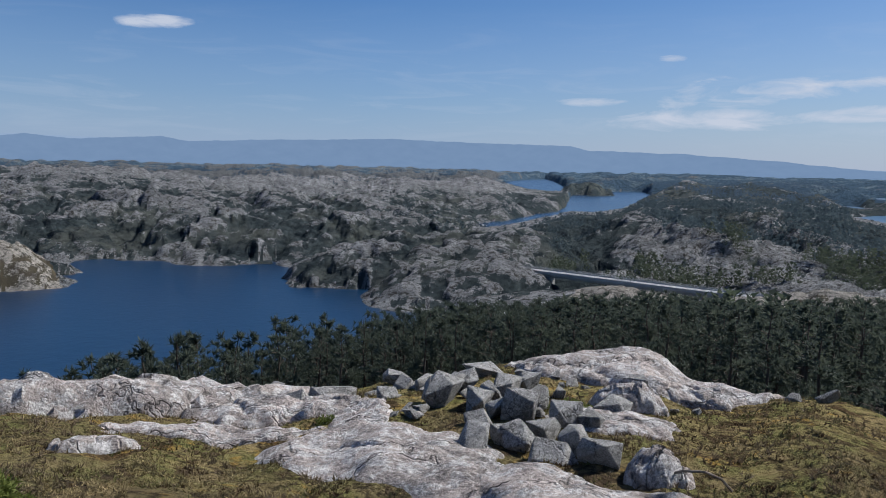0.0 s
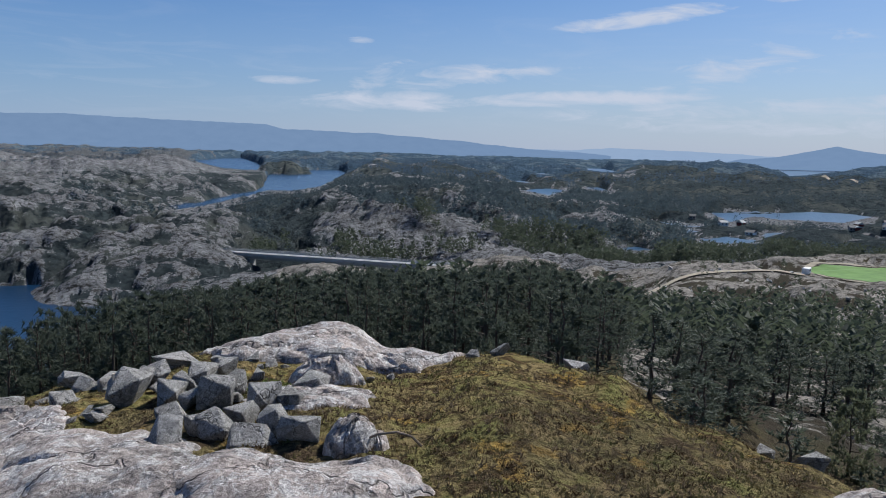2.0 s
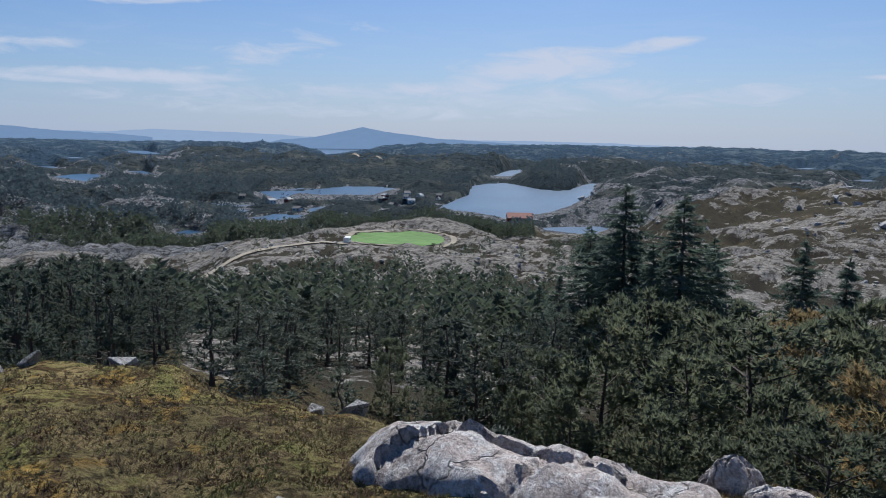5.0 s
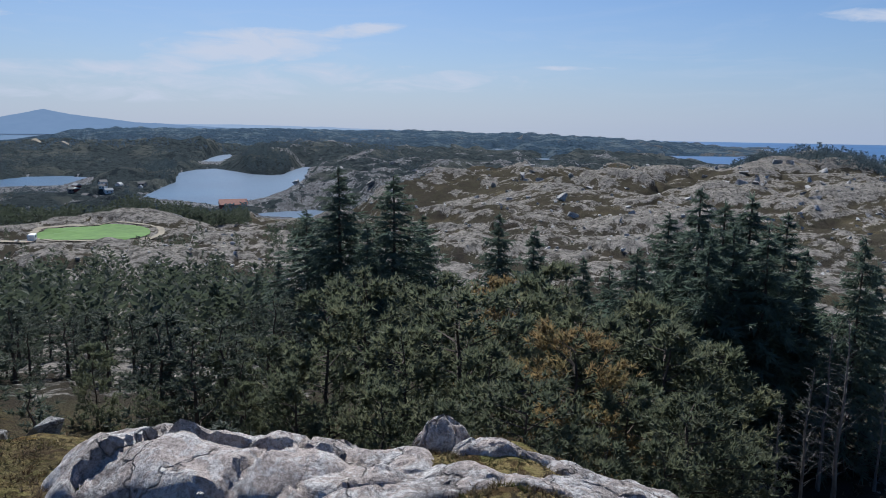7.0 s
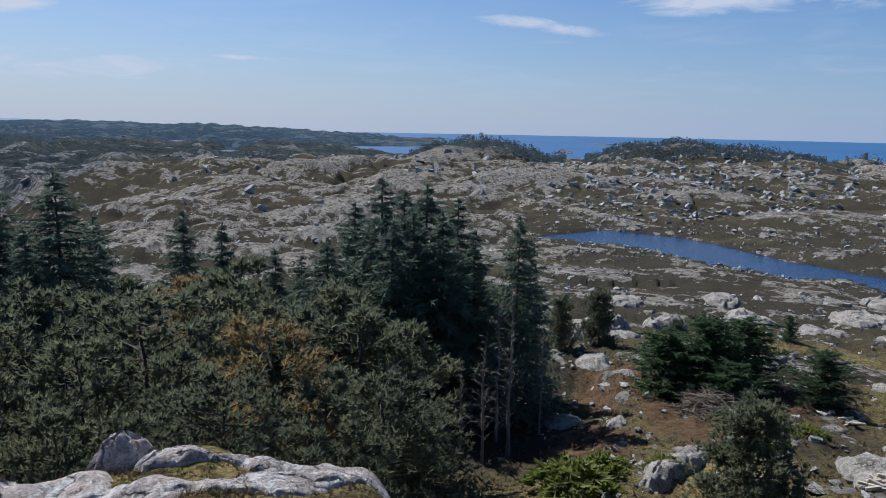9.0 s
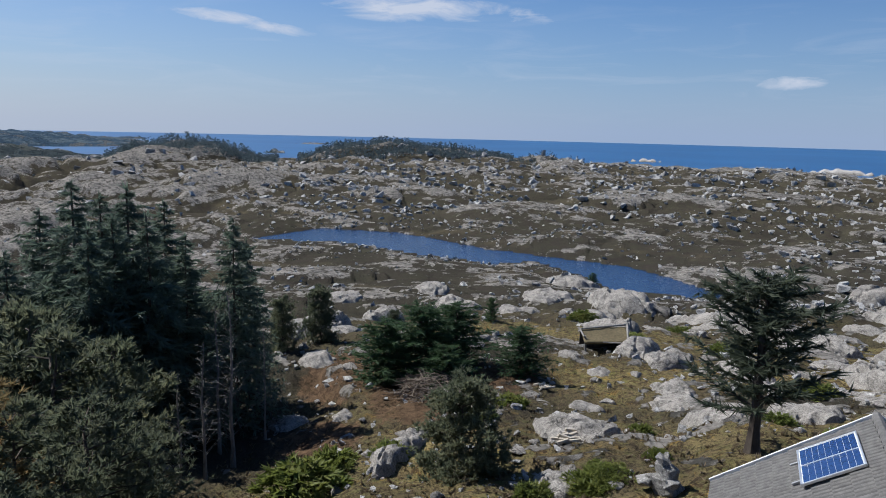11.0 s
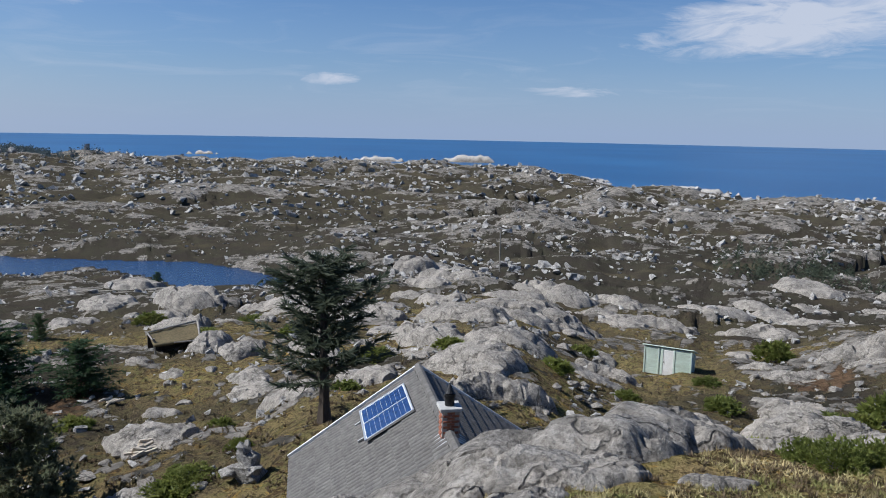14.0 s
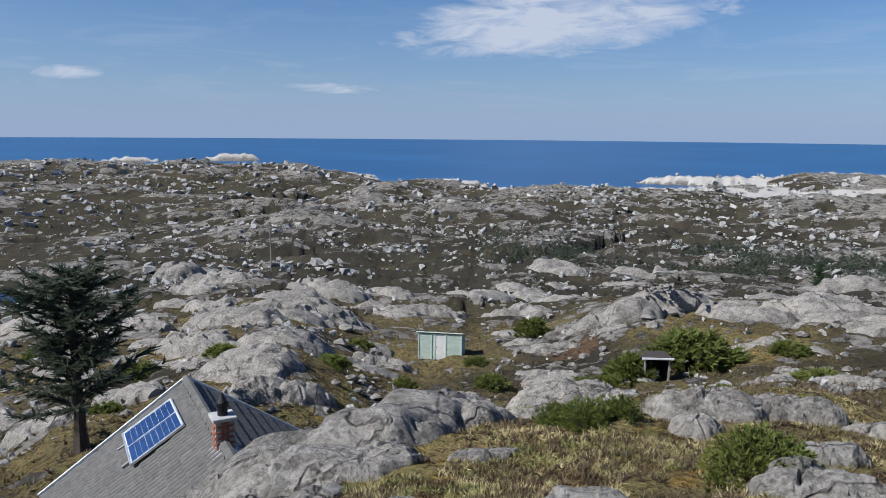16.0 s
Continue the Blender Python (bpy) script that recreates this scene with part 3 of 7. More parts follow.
    stone = g.mix(g.ramp(g.noise(p, 3.7, 6, 0.7), (0.55, 0.0), (0.7, 0.4)), stone, (0.52, 0.5, 0.47, 1))
    # the farthest stone gets haze blue mixed into its base colour too
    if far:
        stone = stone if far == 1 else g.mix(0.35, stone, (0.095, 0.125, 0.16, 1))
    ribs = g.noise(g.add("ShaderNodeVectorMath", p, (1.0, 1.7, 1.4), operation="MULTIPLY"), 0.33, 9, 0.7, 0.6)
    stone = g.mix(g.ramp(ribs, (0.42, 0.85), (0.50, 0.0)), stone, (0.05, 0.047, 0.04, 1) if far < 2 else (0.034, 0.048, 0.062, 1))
    stone = g.mix(g.ramp(g.math("MULTIPLY", bare, 0.5), (0.6, 0.0), (0.9, 0.75)), stone, (0.52, 0.49, 0.45, 1))
    cut = g.math("ADD", bare, g.math("ADD", g.math("MULTIPLY", g.math("SUBTRACT", wide, 0.5), 0.9), g.math("ADD", g.math("MULTIPLY", g.math("SUBTRACT", near, 0.5), 0.9), g.math("MULTIPLY", g.math("SUBTRACT", g.noise(p, 0.08, 6, 0.65), 0.5), 0.8))))
    edge = g.ramp(cut, (0.50, 0.0), (0.60, 1.0))
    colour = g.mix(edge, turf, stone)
    h = g.math("ADD", g.math("MULTIPLY", near, 1.0), g.math("ADD", g.math("ADD", g.math("MULTIPLY", fine, 0.35), g.math("MULTIPLY", tuft, 0.35)), g.math("MULTIPLY", edge, 0.5)))
    if far:
        crag = g.noise(g.add("ShaderNodeVectorMath", p, (1.0, 1.5, 1.2), operation="MULTIPLY"), 0.11, 11, 0.78, 0.6)
        h = g.math("ADD", g.math("MULTIPLY", crag, 40.0), h)
    finish(g, colour, 0.95, h, 1.0, 0.3, 0.0)
    return m


def plain(name, a, b, scale=8.0, rough=0.7, bump=0.3, metal=0.0, spec=0.3, stretch=(1, 1, 1), world=False, through=0.0):
    """Two tones in grain and in stains."""
    m, g = material(name)
    p = where(g) if world else own(g)
    p = g.add("ShaderNodeVectorMath", p, stretch, operation="MULTIPLY")
    n1, n2 = g.noise(p, scale, 7, 0.65), g.noise(p, scale * 0.13, 4, 0.55)
    c = g.mix(g.ramp(n1, (0.35, 0.0), (0.65, 1.0)), (*a, 1), (*b, 1))
    c = g.mix(g.ramp(n2, (0.4, 0.0), (0.7, 0.45)), c, g.mix(1.0, c, (0.6, 0.58, 0.55, 1), "MULTIPLY"))
    finish(g, c, rough, n1, bump, 0.02, spec, metal, through)
    return m


def needles(name, a, b, tip, through=0.45):
    m, g = material(name)
    r = g.add("ShaderNodeNewGeometry").outputs["Random Per Island"]
    o = g.add("ShaderNodeObjectInfo").outputs["Random"]
    n = g.noise(where(g), 0.9, 4, 0.6)
    c = g.mix(r, (*a, 1), (*b, 1))
    c = g.mix(g.ramp(n, (0.5, 0.0), (0.7, 0.6)), c, (*tip, 1))
    c = g.mix(g.math("MULTIPLY", o, 0.55), c, g.mix(1.0, c, (0.62, 0.66, 0.75, 1), "MULTIPLY"))
    finish(g, c, 0.65, spec=0.25, through=through)
    return m


def water_paint(name, deep, ripple, rough, height, spec=0.35):
    m, g = material(name)
    p = where(g)
    n = g.math("ADD", g.noise(p, ripple, 6, 0.6, 0.4), g.math("MULTIPLY", g.noise(p, ripple * 0.12, 4, 0.5), 0.7))
    c = g.mix(g.ramp(g.noise(p, ripple * 0.02, 4, 0.5), (0.4, 0.0), (0.65, 1.0)), (*deep, 1), (deep[0] * 1.5, deep[1] * 1.35, deep[2] * 1.25, 1))
    finish(g, c, rough, n, height, 0.6, spec)
    return m


MOOR = ground_paint()
# copies of the moor with distance haze put into their colours
HAZED_MOOR = ground_paint("hazed_moor", 1)
DISTANCE = ground_paint("hazed_country", 2)
GRANITE = rock_paint("granite", (0.53, 0.45, 0.40, 1), (0.38, 0.33, 0.295, 1), (0.075, 0.072, 0.074, 1), 1.3, 0.85, 0.5, True, 0.25, (0.66, 0.63, 0.60, 1))
GREY_ROCK = rock_paint("grey_rock", (0.355, 0.325, 0.285, 1), (0.25, 0.23, 0.203, 1), (0.09, 0.084, 0.077, 1), 1.0, 0.45, 0.55, True, 0.38, (0.46, 0.43, 0.39, 1), 0.115)
STONE = rock_paint("stone", (0.37, 0.352, 0.325, 1), (0.255, 0.243, 0.222, 1), (0.09, 0.088, 0.085, 1), 2.2, 0.3, 0.5, False)
PALE_ROCK = rock_paint("pale_rock", (0.50, 0.485, 0.455, 1), (0.34, 0.33, 0.31, 1), (0.11, 0.10, 0.095, 1), 0.4, 0.5, 0.4)
SEA = water_paint("sea_water", (0.012, 0.072, 0.19), 0.12, 0.35, 0.35)
FJORD = water_paint("fjord_water", (0.004, 0.020, 0.050), 0.25, 0.3, 0.2)
LAGOON = water_paint("lagoon_water", (0.030, 0.075, 0.135), 0.4, 0.3, 0.35, 0.1)
SOUND = water_paint("sound_water", (0.010, 0.035, 0.08), 0.4, 0.25, 0.25, 0.5)
TARN_WATER = water_paint("tarn_water", (0.006, 0.022, 0.070), 0.9, 0.12, 0.25)
BARK = plain("bark", (0.055, 0.042, 0.033), (0.10, 0.08, 0.063), 12, 0.9, 0.8, stretch=(1, 1, 0.25))
GREY_BARK = plain("grey_bark", (0.13, 0.12, 0.105), (0.24, 0.22, 0.20), 12, 0.9, 0.8, stretch=(1, 1, 0.25))
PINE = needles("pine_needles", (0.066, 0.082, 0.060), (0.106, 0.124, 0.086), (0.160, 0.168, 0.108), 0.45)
# lit copy of the pine needles: sunlit brightness put into the colour
PINE_LIT = needles("pine_needles_lit", (0.120, 0.139, 0.083), (0.186, 0.198, 0.116), (0.275, 0.258, 0.148), 0.5)
RUSTY = needles("rusty_needles", (0.24, 0.18, 0.085), (0.36, 0.25, 0.12), (0.24, 0.23, 0.10), 0.5)
SPRUCE = needles("spruce_needles", (0.105, 0.142, 0.105), (0.150, 0.190, 0.132), (0.185, 0.215, 0.14), 0.5)
DARK_SPRUCE = needles("dark_spruce_needles", (0.062, 0.078, 0.052), (0.098, 0.115, 0.072), (0.135, 0.15, 0.09), 0.45)
# haze painted into the needles of the next two, bluest for the farthest
HAZED_MID_LEAF = needles("hazed_slope_conifers", (0.062, 0.087, 0.096), (0.102, 0.134, 0.138), (0.142, 0.168, 0.15), 0.5)
HAZED_FAR_LEAF = needles("hazed_far_conifers", (0.074, 0.114, 0.158), (0.102, 0.148, 0.194), (0.125, 0.162, 0.19), 0.6)
JUNIPER = needles("juniper_needles", (0.13, 0.16, 0.035), (0.21, 0.235, 0.055), (0.27, 0.25, 0.07))
FIR = needles("fir_needles", (0.045, 0.085, 0.038), (0.075, 0.125, 0.05), (0.10, 0.14, 0.06))


def blades_paint(name, green, straw):
    m, g = material(name)
    p = where(g)
    tone = g.mix(g.ramp(g.noise(p, 1.1, 6, 0.65, 0.4), (0.42, 0.0), (0.58, 1.0)), green, straw)
    tone = g.mix(g.ramp(g.noise(p, 2.4, 6, 0.7, 0.4), (0.43, 1.0), (0.52, 0.0)), tone, (0.115, 0.075, 0.042, 1))
    tone = g.mix(g.math("MULTIPLY", g.add("ShaderNodeNewGeometry").outputs["Random Per Island"], 0.5), tone, g.mix(1.0, tone, (0.45, 0.45, 0.45, 1), "MULTIPLY"))
    finish(g, tone, 0.8, spec=0.1, through=0.1)
    return m


GRASS = blades_paint("grass_blades", (0.165, 0.166, 0.062, 1), (0.36, 0.28, 0.138, 1))
STRAW = blades_paint("straw_blades", (0.29, 0.29, 0.105, 1), (0.60, 0.50, 0.27, 1))
HEATHER = needles("heather_twigs", (0.125, 0.09, 0.055), (0.215, 0.16, 0.095), (0.19, 0.18, 0.08), 0.3)

# ---- mesh helpers ----
def thing(name, label, category, place=(0, 0, 0), turn=0.0, group="", kind=""):
    ob = new(name)
    ob.matrix_world = pose(*place, 0, 0, turn)
    return tagged(ob, label, category, group, kind)


def flesh(name, verts, faces, mat, smoothly=False):
    """A mesh from vertices and from faces that all have the same number of corners."""
    v, f = np.asarray(verts, np.float32), np.asarray(faces, np.int32)
    me = bpy.data.meshes.new(name)
    me.vertices.add(len(v))
    me.vertices.foreach_set("co", v.ravel())
    me.loops.add(f.size)
    me.loops.foreach_set("vertex_index", f.ravel())
    me.polygons.add(len(f))
    me.polygons.foreach_set("loop_start", np.arange(len(f), dtype=np.int32) * f.shape[1])
    me.polygons.foreach_set("use_smooth", np.full(len(f), smoothly))
    me.update(calc_edges=True)
    me.materials.append(mat)
    return me


def part(name, bm, mat, parent, label="", smoothly=False):
    """Links a bmesh as one mesh under a thing or a part."""
    me = bpy.data.meshes.new(name)
    bm.to_mesh(me)
    bm.free()
    me.materials.append(mat)
    if smoothly:
        me.polygons.foreach_set("use_smooth", [True] * len(me.polygons))
    ob = new(name, me)
    ob.parent = parent
    if label:
        ob["label"] = label
    return ob


def box(bm, centre, size, turn=None, bevel=0.0):
    m = Matrix.Translation(centre) @ (turn if turn is not None else Matrix()) @ Matrix.Diagonal((*size, 1))
    out = bmesh.ops.create_cube(bm, size=1.0, matrix=m)
    if bevel:
        edges = list({e for v in out["verts"] for e in v.link_edges})
        bmesh.ops.bevel(bm, geom=edges, offset=bevel, segments=1, affect="EDGES")
    return bm


def block(centre, size, turn=None, bevel=0.0):
    return box(bmesh.new(), centre, size, turn, bevel)


def rod(bm, a, b, r0, r1, sides=6):
    a, b = Vector(a), Vector(b)
    q = (b - a).to_track_quat("Z", "Y").to_matrix()
    rings = []
    for end, r in ((a, r0), (b, r1)):
        rings.append([bm.verts.new(end + q @ Vector((r * math.cos(2 * math.pi * i / sides), r * math.sin(2 * math.pi * i / sides), 0))) for i in range(sides)])
    for i in range(sides):
        j = (i + 1) % sides
        bm.faces.new((rings[0][i], rings[0][j], rings[1][j], rings[1][i]))
    bm.faces.new(rings[0][::-1])
    bm.faces.new(rings[1])
    return bm


# ---- ground: one sheet to the horizon, finer close by ----
SPLIT_AT = 58.0
wide = np.concatenate([np.arange(-36, 214, 0.36), np.arange(214, 324, 2.5)])
wider = np.column_stack([wide, wide + np.diff(np.append(wide, 324.0)) / 2]).ravel()
near_rings = np.exp(np.linspace(0.0, math.log(SPLIT_AT), 200))
far_rings = np.exp(np.concatenate([np.linspace(math.log(a), math.log(b), n, endpoint=False) for a, b, n in ((SPLIT_AT, 250.0, 76), (250.0, 900.0, 140), (900.0, 4890.0, 78))] + [[math.log(4890.0)]]))
n_a, n_b, n_r = len(wide), len(wider), len(near_rings)
GX, GY = [], []
for azs, rings in ((wide, near_rings), (wider, far_rings[1:])):
    A, R = np.meshgrid(np.radians(azs), rings)
    GX.append((R * np.sin(A)).ravel())
    GY.append((R * np.cos(A)).ravel())
GX, GY = np.concatenate(GX), np.concatenate(GY)
GZ, GROCK = around(GX, GY)
verts = np.vstack([np.column_stack([GX, GY, GZ]), [[0, 0, 58.3]]])


def lattice_quads(first, rows, cols):
    i, j = np.arange(rows - 1)[:, None] * cols + first, np.arange(cols)[None, :]
    jn = (j + 1) % cols
    return np.stack([i + j, i + cols + j, i + cols + jn, i + jn], -1).reshape(-1, 4)


seam = n_r * n_a
quads = np.vstack([lattice_quads(0, n_r, n_a), lattice_quads(seam, len(far_rings) - 1, n_b)])
k = np.arange(n_a)
kn, inner = (k + 1) % n_a, (n_r - 1) * n_a
fan = np.vstack([np.stack([np.full(n_a, len(verts) - 1), k, kn], -1),
                 np.stack([inner + k, seam + 2 * k, seam + 2 * k + 1], -1), np.stack([inner + k, seam + 2 * k + 1, inner + kn], -1),
                 np.stack([inner + kn, seam + 2 * k + 1, seam + (2 * k + 2) % n_b], -1)])
me = bpy.data.meshes.new("ground")
me.vertices.add(len(verts))
me.vertices.foreach_set("co", verts.ravel())
me.loops.add(quads.size + fan.size)
me.loops.foreach_set("vertex_index", np.concatenate([quads.ravel(), fan.ravel()]).astype(np.int32))
me.polygons.add(len(quads) + len(fan))
me.polygons.foreach_set("loop_start", np.concatenate([np.arange(len(quads)) * 4, quads.size + np.arange(len(fan)) * 3]).astype(np.int32))
me.polygons.foreach_set("use_smooth", np.ones(len(quads) + len(fan), bool))
me.update(calc_edges=True)
me.validate()
GAZ, GD = bearing(verts[:, 0], verts[:, 1]), np.hypot(verts[:, 0], verts[:, 1])
lawn = 1 - smooth(13, 40, GD)
lawn = np.maximum(lawn, 0.95 * spread(GAZ, 118, 210, 8) * (1 - smooth(55, 110, GD)) * (0.62 + 1.5 * grain(verts[:, 0] / 11, verts[:, 1] / 11, 41)))
lawn = np.maximum(lawn, 0.06 * smooth(200, 400, GD))
soil = np.zeros(len(verts))
for a0, d0, wa, wd in ((124.5, 39, 7.0, 8.0), (118.0, 46, 5.0, 8.0), (131.0, 43, 4.0, 5.0), (187.5, 50, 3.0, 5.0), (190.5, 55, 2.0, 4.0), (116.0, 33, 5.0, 6.0)):
    soil = np.maximum(soil, 1 - ((GAZ - a0) / wa) ** 2 - ((GD - d0) / wd) ** 2)
for key, values in (("rock", np.append(GROCK, 0.0)), ("lawn", np.clip(lawn, 0, 1)), ("soil", np.clip(soil, 0, 1))):
    me.attributes.new(key, "FLOAT", "POINT").data.foreach_set("value", values.astype(np.float32))
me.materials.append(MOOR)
me.materials.append(HAZED_MOOR)
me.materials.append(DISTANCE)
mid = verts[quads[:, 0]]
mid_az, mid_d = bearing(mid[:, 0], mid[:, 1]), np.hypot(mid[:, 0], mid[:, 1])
# distance decides which faces take the moor copies with painted haze
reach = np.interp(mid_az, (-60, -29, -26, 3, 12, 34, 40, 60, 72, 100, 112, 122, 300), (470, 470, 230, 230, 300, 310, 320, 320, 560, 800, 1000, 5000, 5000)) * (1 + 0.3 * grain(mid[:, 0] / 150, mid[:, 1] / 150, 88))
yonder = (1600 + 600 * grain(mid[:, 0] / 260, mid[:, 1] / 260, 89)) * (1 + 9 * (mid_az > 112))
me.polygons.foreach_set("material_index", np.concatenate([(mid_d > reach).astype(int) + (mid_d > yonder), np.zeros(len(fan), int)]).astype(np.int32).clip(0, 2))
tagged(new("ground", me), "rocky coastal moor with heather, moss and bare granite", "ground", kind="structure")


def sheet(name, r, z, mat, label, sides=256, centre=(0, 0)):
    vs = [(centre[0], centre[1], z)] + [(centre[0] + r * math.cos(2 * math.pi * k / sides), centre[1] + r * math.sin(2 * math.pi * k / sides), z) for k in range(sides)]
    return tagged(new(name, flesh(name, vs, [(0, 1 + k, 1 + (k + 1) % sides) for k in range(sides)], mat)), label, "water", kind="structure")


sheet("sea_water", 4900, 0.0, SEA, "dark blue sea water with fine ripples")
fj_a, fj_d = np.meshgrid(np.radians(np.arange(-62, 1.5, 1.0)), (120, 300, 560))
fj = np.column_stack([(fj_d * np.sin(fj_a)).ravel(), (fj_d * np.cos(fj_a)).ravel(), np.full(fj_a.size, 0.05)])
fn = fj_a.shape[1]
tagged(new("fjord_water", flesh("fjord_water", fj, [(r * fn + c, (r + 1) * fn + c, (r + 1) * fn + c + 1, r * fn + c + 1) for r in range(2) for c in range(fn - 1)], FJORD)), "still dark navy water of a sheltered fjord arm", "water", kind="structure")
lk_a, lk_d = np.meshgrid(np.radians(np.arange(18, 90, 1.0)), (430, 1200, 4880))
lk = np.column_stack([(lk_d * np.sin(lk_a)).ravel(), (lk_d * np.cos(lk_a)).ravel(), np.full(lk_a.size, 0.05)])
fn = lk_a.shape[1]
tagged(new("lagoon_water", flesh("lagoon_water", lk, [(r * fn + c, (r + 1) * fn + c, (r + 1) * fn + c + 1, r * fn + c + 1) for r in range(2) for c in range(fn - 1)], LAGOON)), "pale blue rippled water of sheltered lagoons", "water", kind="structure")
fd_a, fd_d = np.meshgrid(np.radians(np.arange(-2, 18.5, 1.0)), (640, 1600, 4200))
fd = np.column_stack([(fd_d * np.sin(fd_a)).ravel(), (fd_d * np.cos(fd_a)).ravel(), np.full(fd_a.size, 0.05)])
fn = fd_a.shape[1]
tagged(new("sound_water", flesh("sound_water", fd, [(r * fn + c, (r + 1) * fn + c, (r + 1) * fn + c + 1, r * fn + c + 1) for r in range(2) for c in range(fn - 1)], SOUND)), "blue rippled water of a winding sound", "water", kind="structure")
tx, ty = polar(129, 225)
sheet("tarn_water", 92, TARN, TARN_WATER, "deep blue water of a narrow moorland tarn", 96, (tx, ty))

# ---- the far mountains: backdrop ridges that glow, haze painted into the emission colour ----
m, g = material("far_mountain_glow")
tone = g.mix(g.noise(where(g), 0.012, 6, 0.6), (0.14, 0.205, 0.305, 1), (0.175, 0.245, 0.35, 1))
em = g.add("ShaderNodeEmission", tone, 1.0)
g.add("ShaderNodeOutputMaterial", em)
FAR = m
m, g = material("farthest_mountain_glow")
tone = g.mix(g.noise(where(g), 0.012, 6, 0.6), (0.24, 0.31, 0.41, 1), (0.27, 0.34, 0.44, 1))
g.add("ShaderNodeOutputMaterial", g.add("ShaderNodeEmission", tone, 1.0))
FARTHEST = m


def range_of(name, d, az0, az1, mat, heights, seed, rough):
    """A mountain ridge with a slope towards the land and one behind."""
    azs = np.arange(az0, az1, 0.12)
    crest = np.interp(azs, heights[0], heights[1]) + rough * (grain(azs / 1.7, azs * 0 + seed, 7) + 0.5 * grain(azs / 0.5, azs * 0 + seed, 8))
    vs, fs = [], []
    rows = ((-420, 0.0), (-260, 0.35), (-120, 0.72), (0, 1.0), (60, 0.3))
    for k, az in enumerate(azs):
        for off, part_of in rows:
            jag = 1 + 0.12 * float(grain(np.array([az / 0.9]), np.array([off / 90 + seed]), 9)[0]) * (part_of < 1)
            x, y = polar(az, d + off)
            vs.append((x, y, EYE - 55 + (math.tan(radians(crest[k])) * d + 55) * part_of * jag))
    n = len(rows)
    for k in range(len(azs) - 1):
        for q in range(n - 1):
            fs.append((k * n + q, k * n + q + 1, (k + 1) * n + q + 1, (k + 1) * n + q))
    tagged(new(name, flesh(name, vs, fs, mat, True)), "hazy blue mountain ridge on the horizon", "mountain", kind="structure")


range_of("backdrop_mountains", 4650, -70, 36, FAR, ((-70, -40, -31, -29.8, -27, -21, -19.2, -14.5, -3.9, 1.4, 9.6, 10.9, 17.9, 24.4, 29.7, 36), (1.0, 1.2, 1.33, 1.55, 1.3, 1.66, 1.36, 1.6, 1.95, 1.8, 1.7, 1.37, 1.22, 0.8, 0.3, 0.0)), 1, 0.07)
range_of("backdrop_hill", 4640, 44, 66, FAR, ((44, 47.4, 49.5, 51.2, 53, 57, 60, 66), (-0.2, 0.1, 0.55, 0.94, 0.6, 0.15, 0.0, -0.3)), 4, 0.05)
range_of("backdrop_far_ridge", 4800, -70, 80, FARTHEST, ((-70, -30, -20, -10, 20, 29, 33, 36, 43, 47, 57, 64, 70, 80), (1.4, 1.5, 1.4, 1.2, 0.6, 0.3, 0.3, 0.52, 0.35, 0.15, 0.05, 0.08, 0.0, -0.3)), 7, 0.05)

# ---- trees and shrubs ----
def spikes(rng, points, dirs, count, length, width, splay):
    """Thin leaf blades that start at points and splay about dirs: vertices and triangles."""
    p = np.repeat(points, count, 0)
    d = np.repeat(dirs, count, 0) + rng.normal(0, splay, (len(p), 3))
    d /= np.linalg.norm(d, axis=1, keepdims=True) + 1e-9
    side = np.cross(d, rng.normal(0, 1, (len(p), 3)))
    side /= np.linalg.norm(side, axis=1, keepdims=True) + 1e-9
    length = np.repeat(length, count, 0)[:, None] if np.ndim(length) else length
    ln = length * rng.uniform(0.6, 1.25, (len(p), 1))
    w = width / (length if np.ndim(length) == 0 else float(np.max(length))) * ln * rng.uniform(0.7, 1.3, (len(p), 1))
    base = p - d * ln * 0.15
    v = np.stack([base - side * w * 0.6, base + side * w * 0.6, base + d * ln], 1).reshape(-1, 3)
    f = np.arange(len(p) * 3).reshape(-1, 3)
    return v, f


def twig(bm, a, b, r):
    """A three-sided limb that runs out to a point."""
    q = (b - a).to_track_quat("Z", "Y").to_matrix()
    ring = [bm.verts.new(a + q @ Vector((r * math.cos(2.094 * i), r * math.sin(2.094 * i), 0))) for i in range(3)]
    tip = bm.verts.new(b)
    for i in range(3):
        bm.faces.new((ring[i], ring[(i + 1) % 3], tip))


def trunk_bm(rng, height, radius, lean=0.03, limbs=(), top=0.15, sides=6):
    bm = bmesh.new()
    steps = 7
    axis = [Vector((lean * height * rng.normal(0, 0.5) * k / steps, lean * height * rng.normal(0, 0.5) * k / steps, height * k / steps)) for k in range(steps + 1)]
    for k in range(steps):
        flare = 1.35 if k == 0 else 1.0
        r0 = radius * ((1 - k / steps) * (1 - top) + top) * flare
        r1 = radius * ((1 - (k + 1) / steps) * (1 - top) + top)
        rod(bm, axis[k], axis[k + 1], r0, r1, sides)
    for a, b, r in limbs:
        twig(bm, a, b, r)
    return bm


def tree_of(name, label, trunk, crown, bark, leaf, category="tree", group=""):
    """A tree kept out of sight below the ground until it is copied."""
    t = thing(name, label, category, group=group)
    part("trunk", trunk, bark, t)
    if crown is not None:
        v, f = crown
        ob = new("crown", flesh("crown", v, f, leaf))
        ob.parent = t
    return t


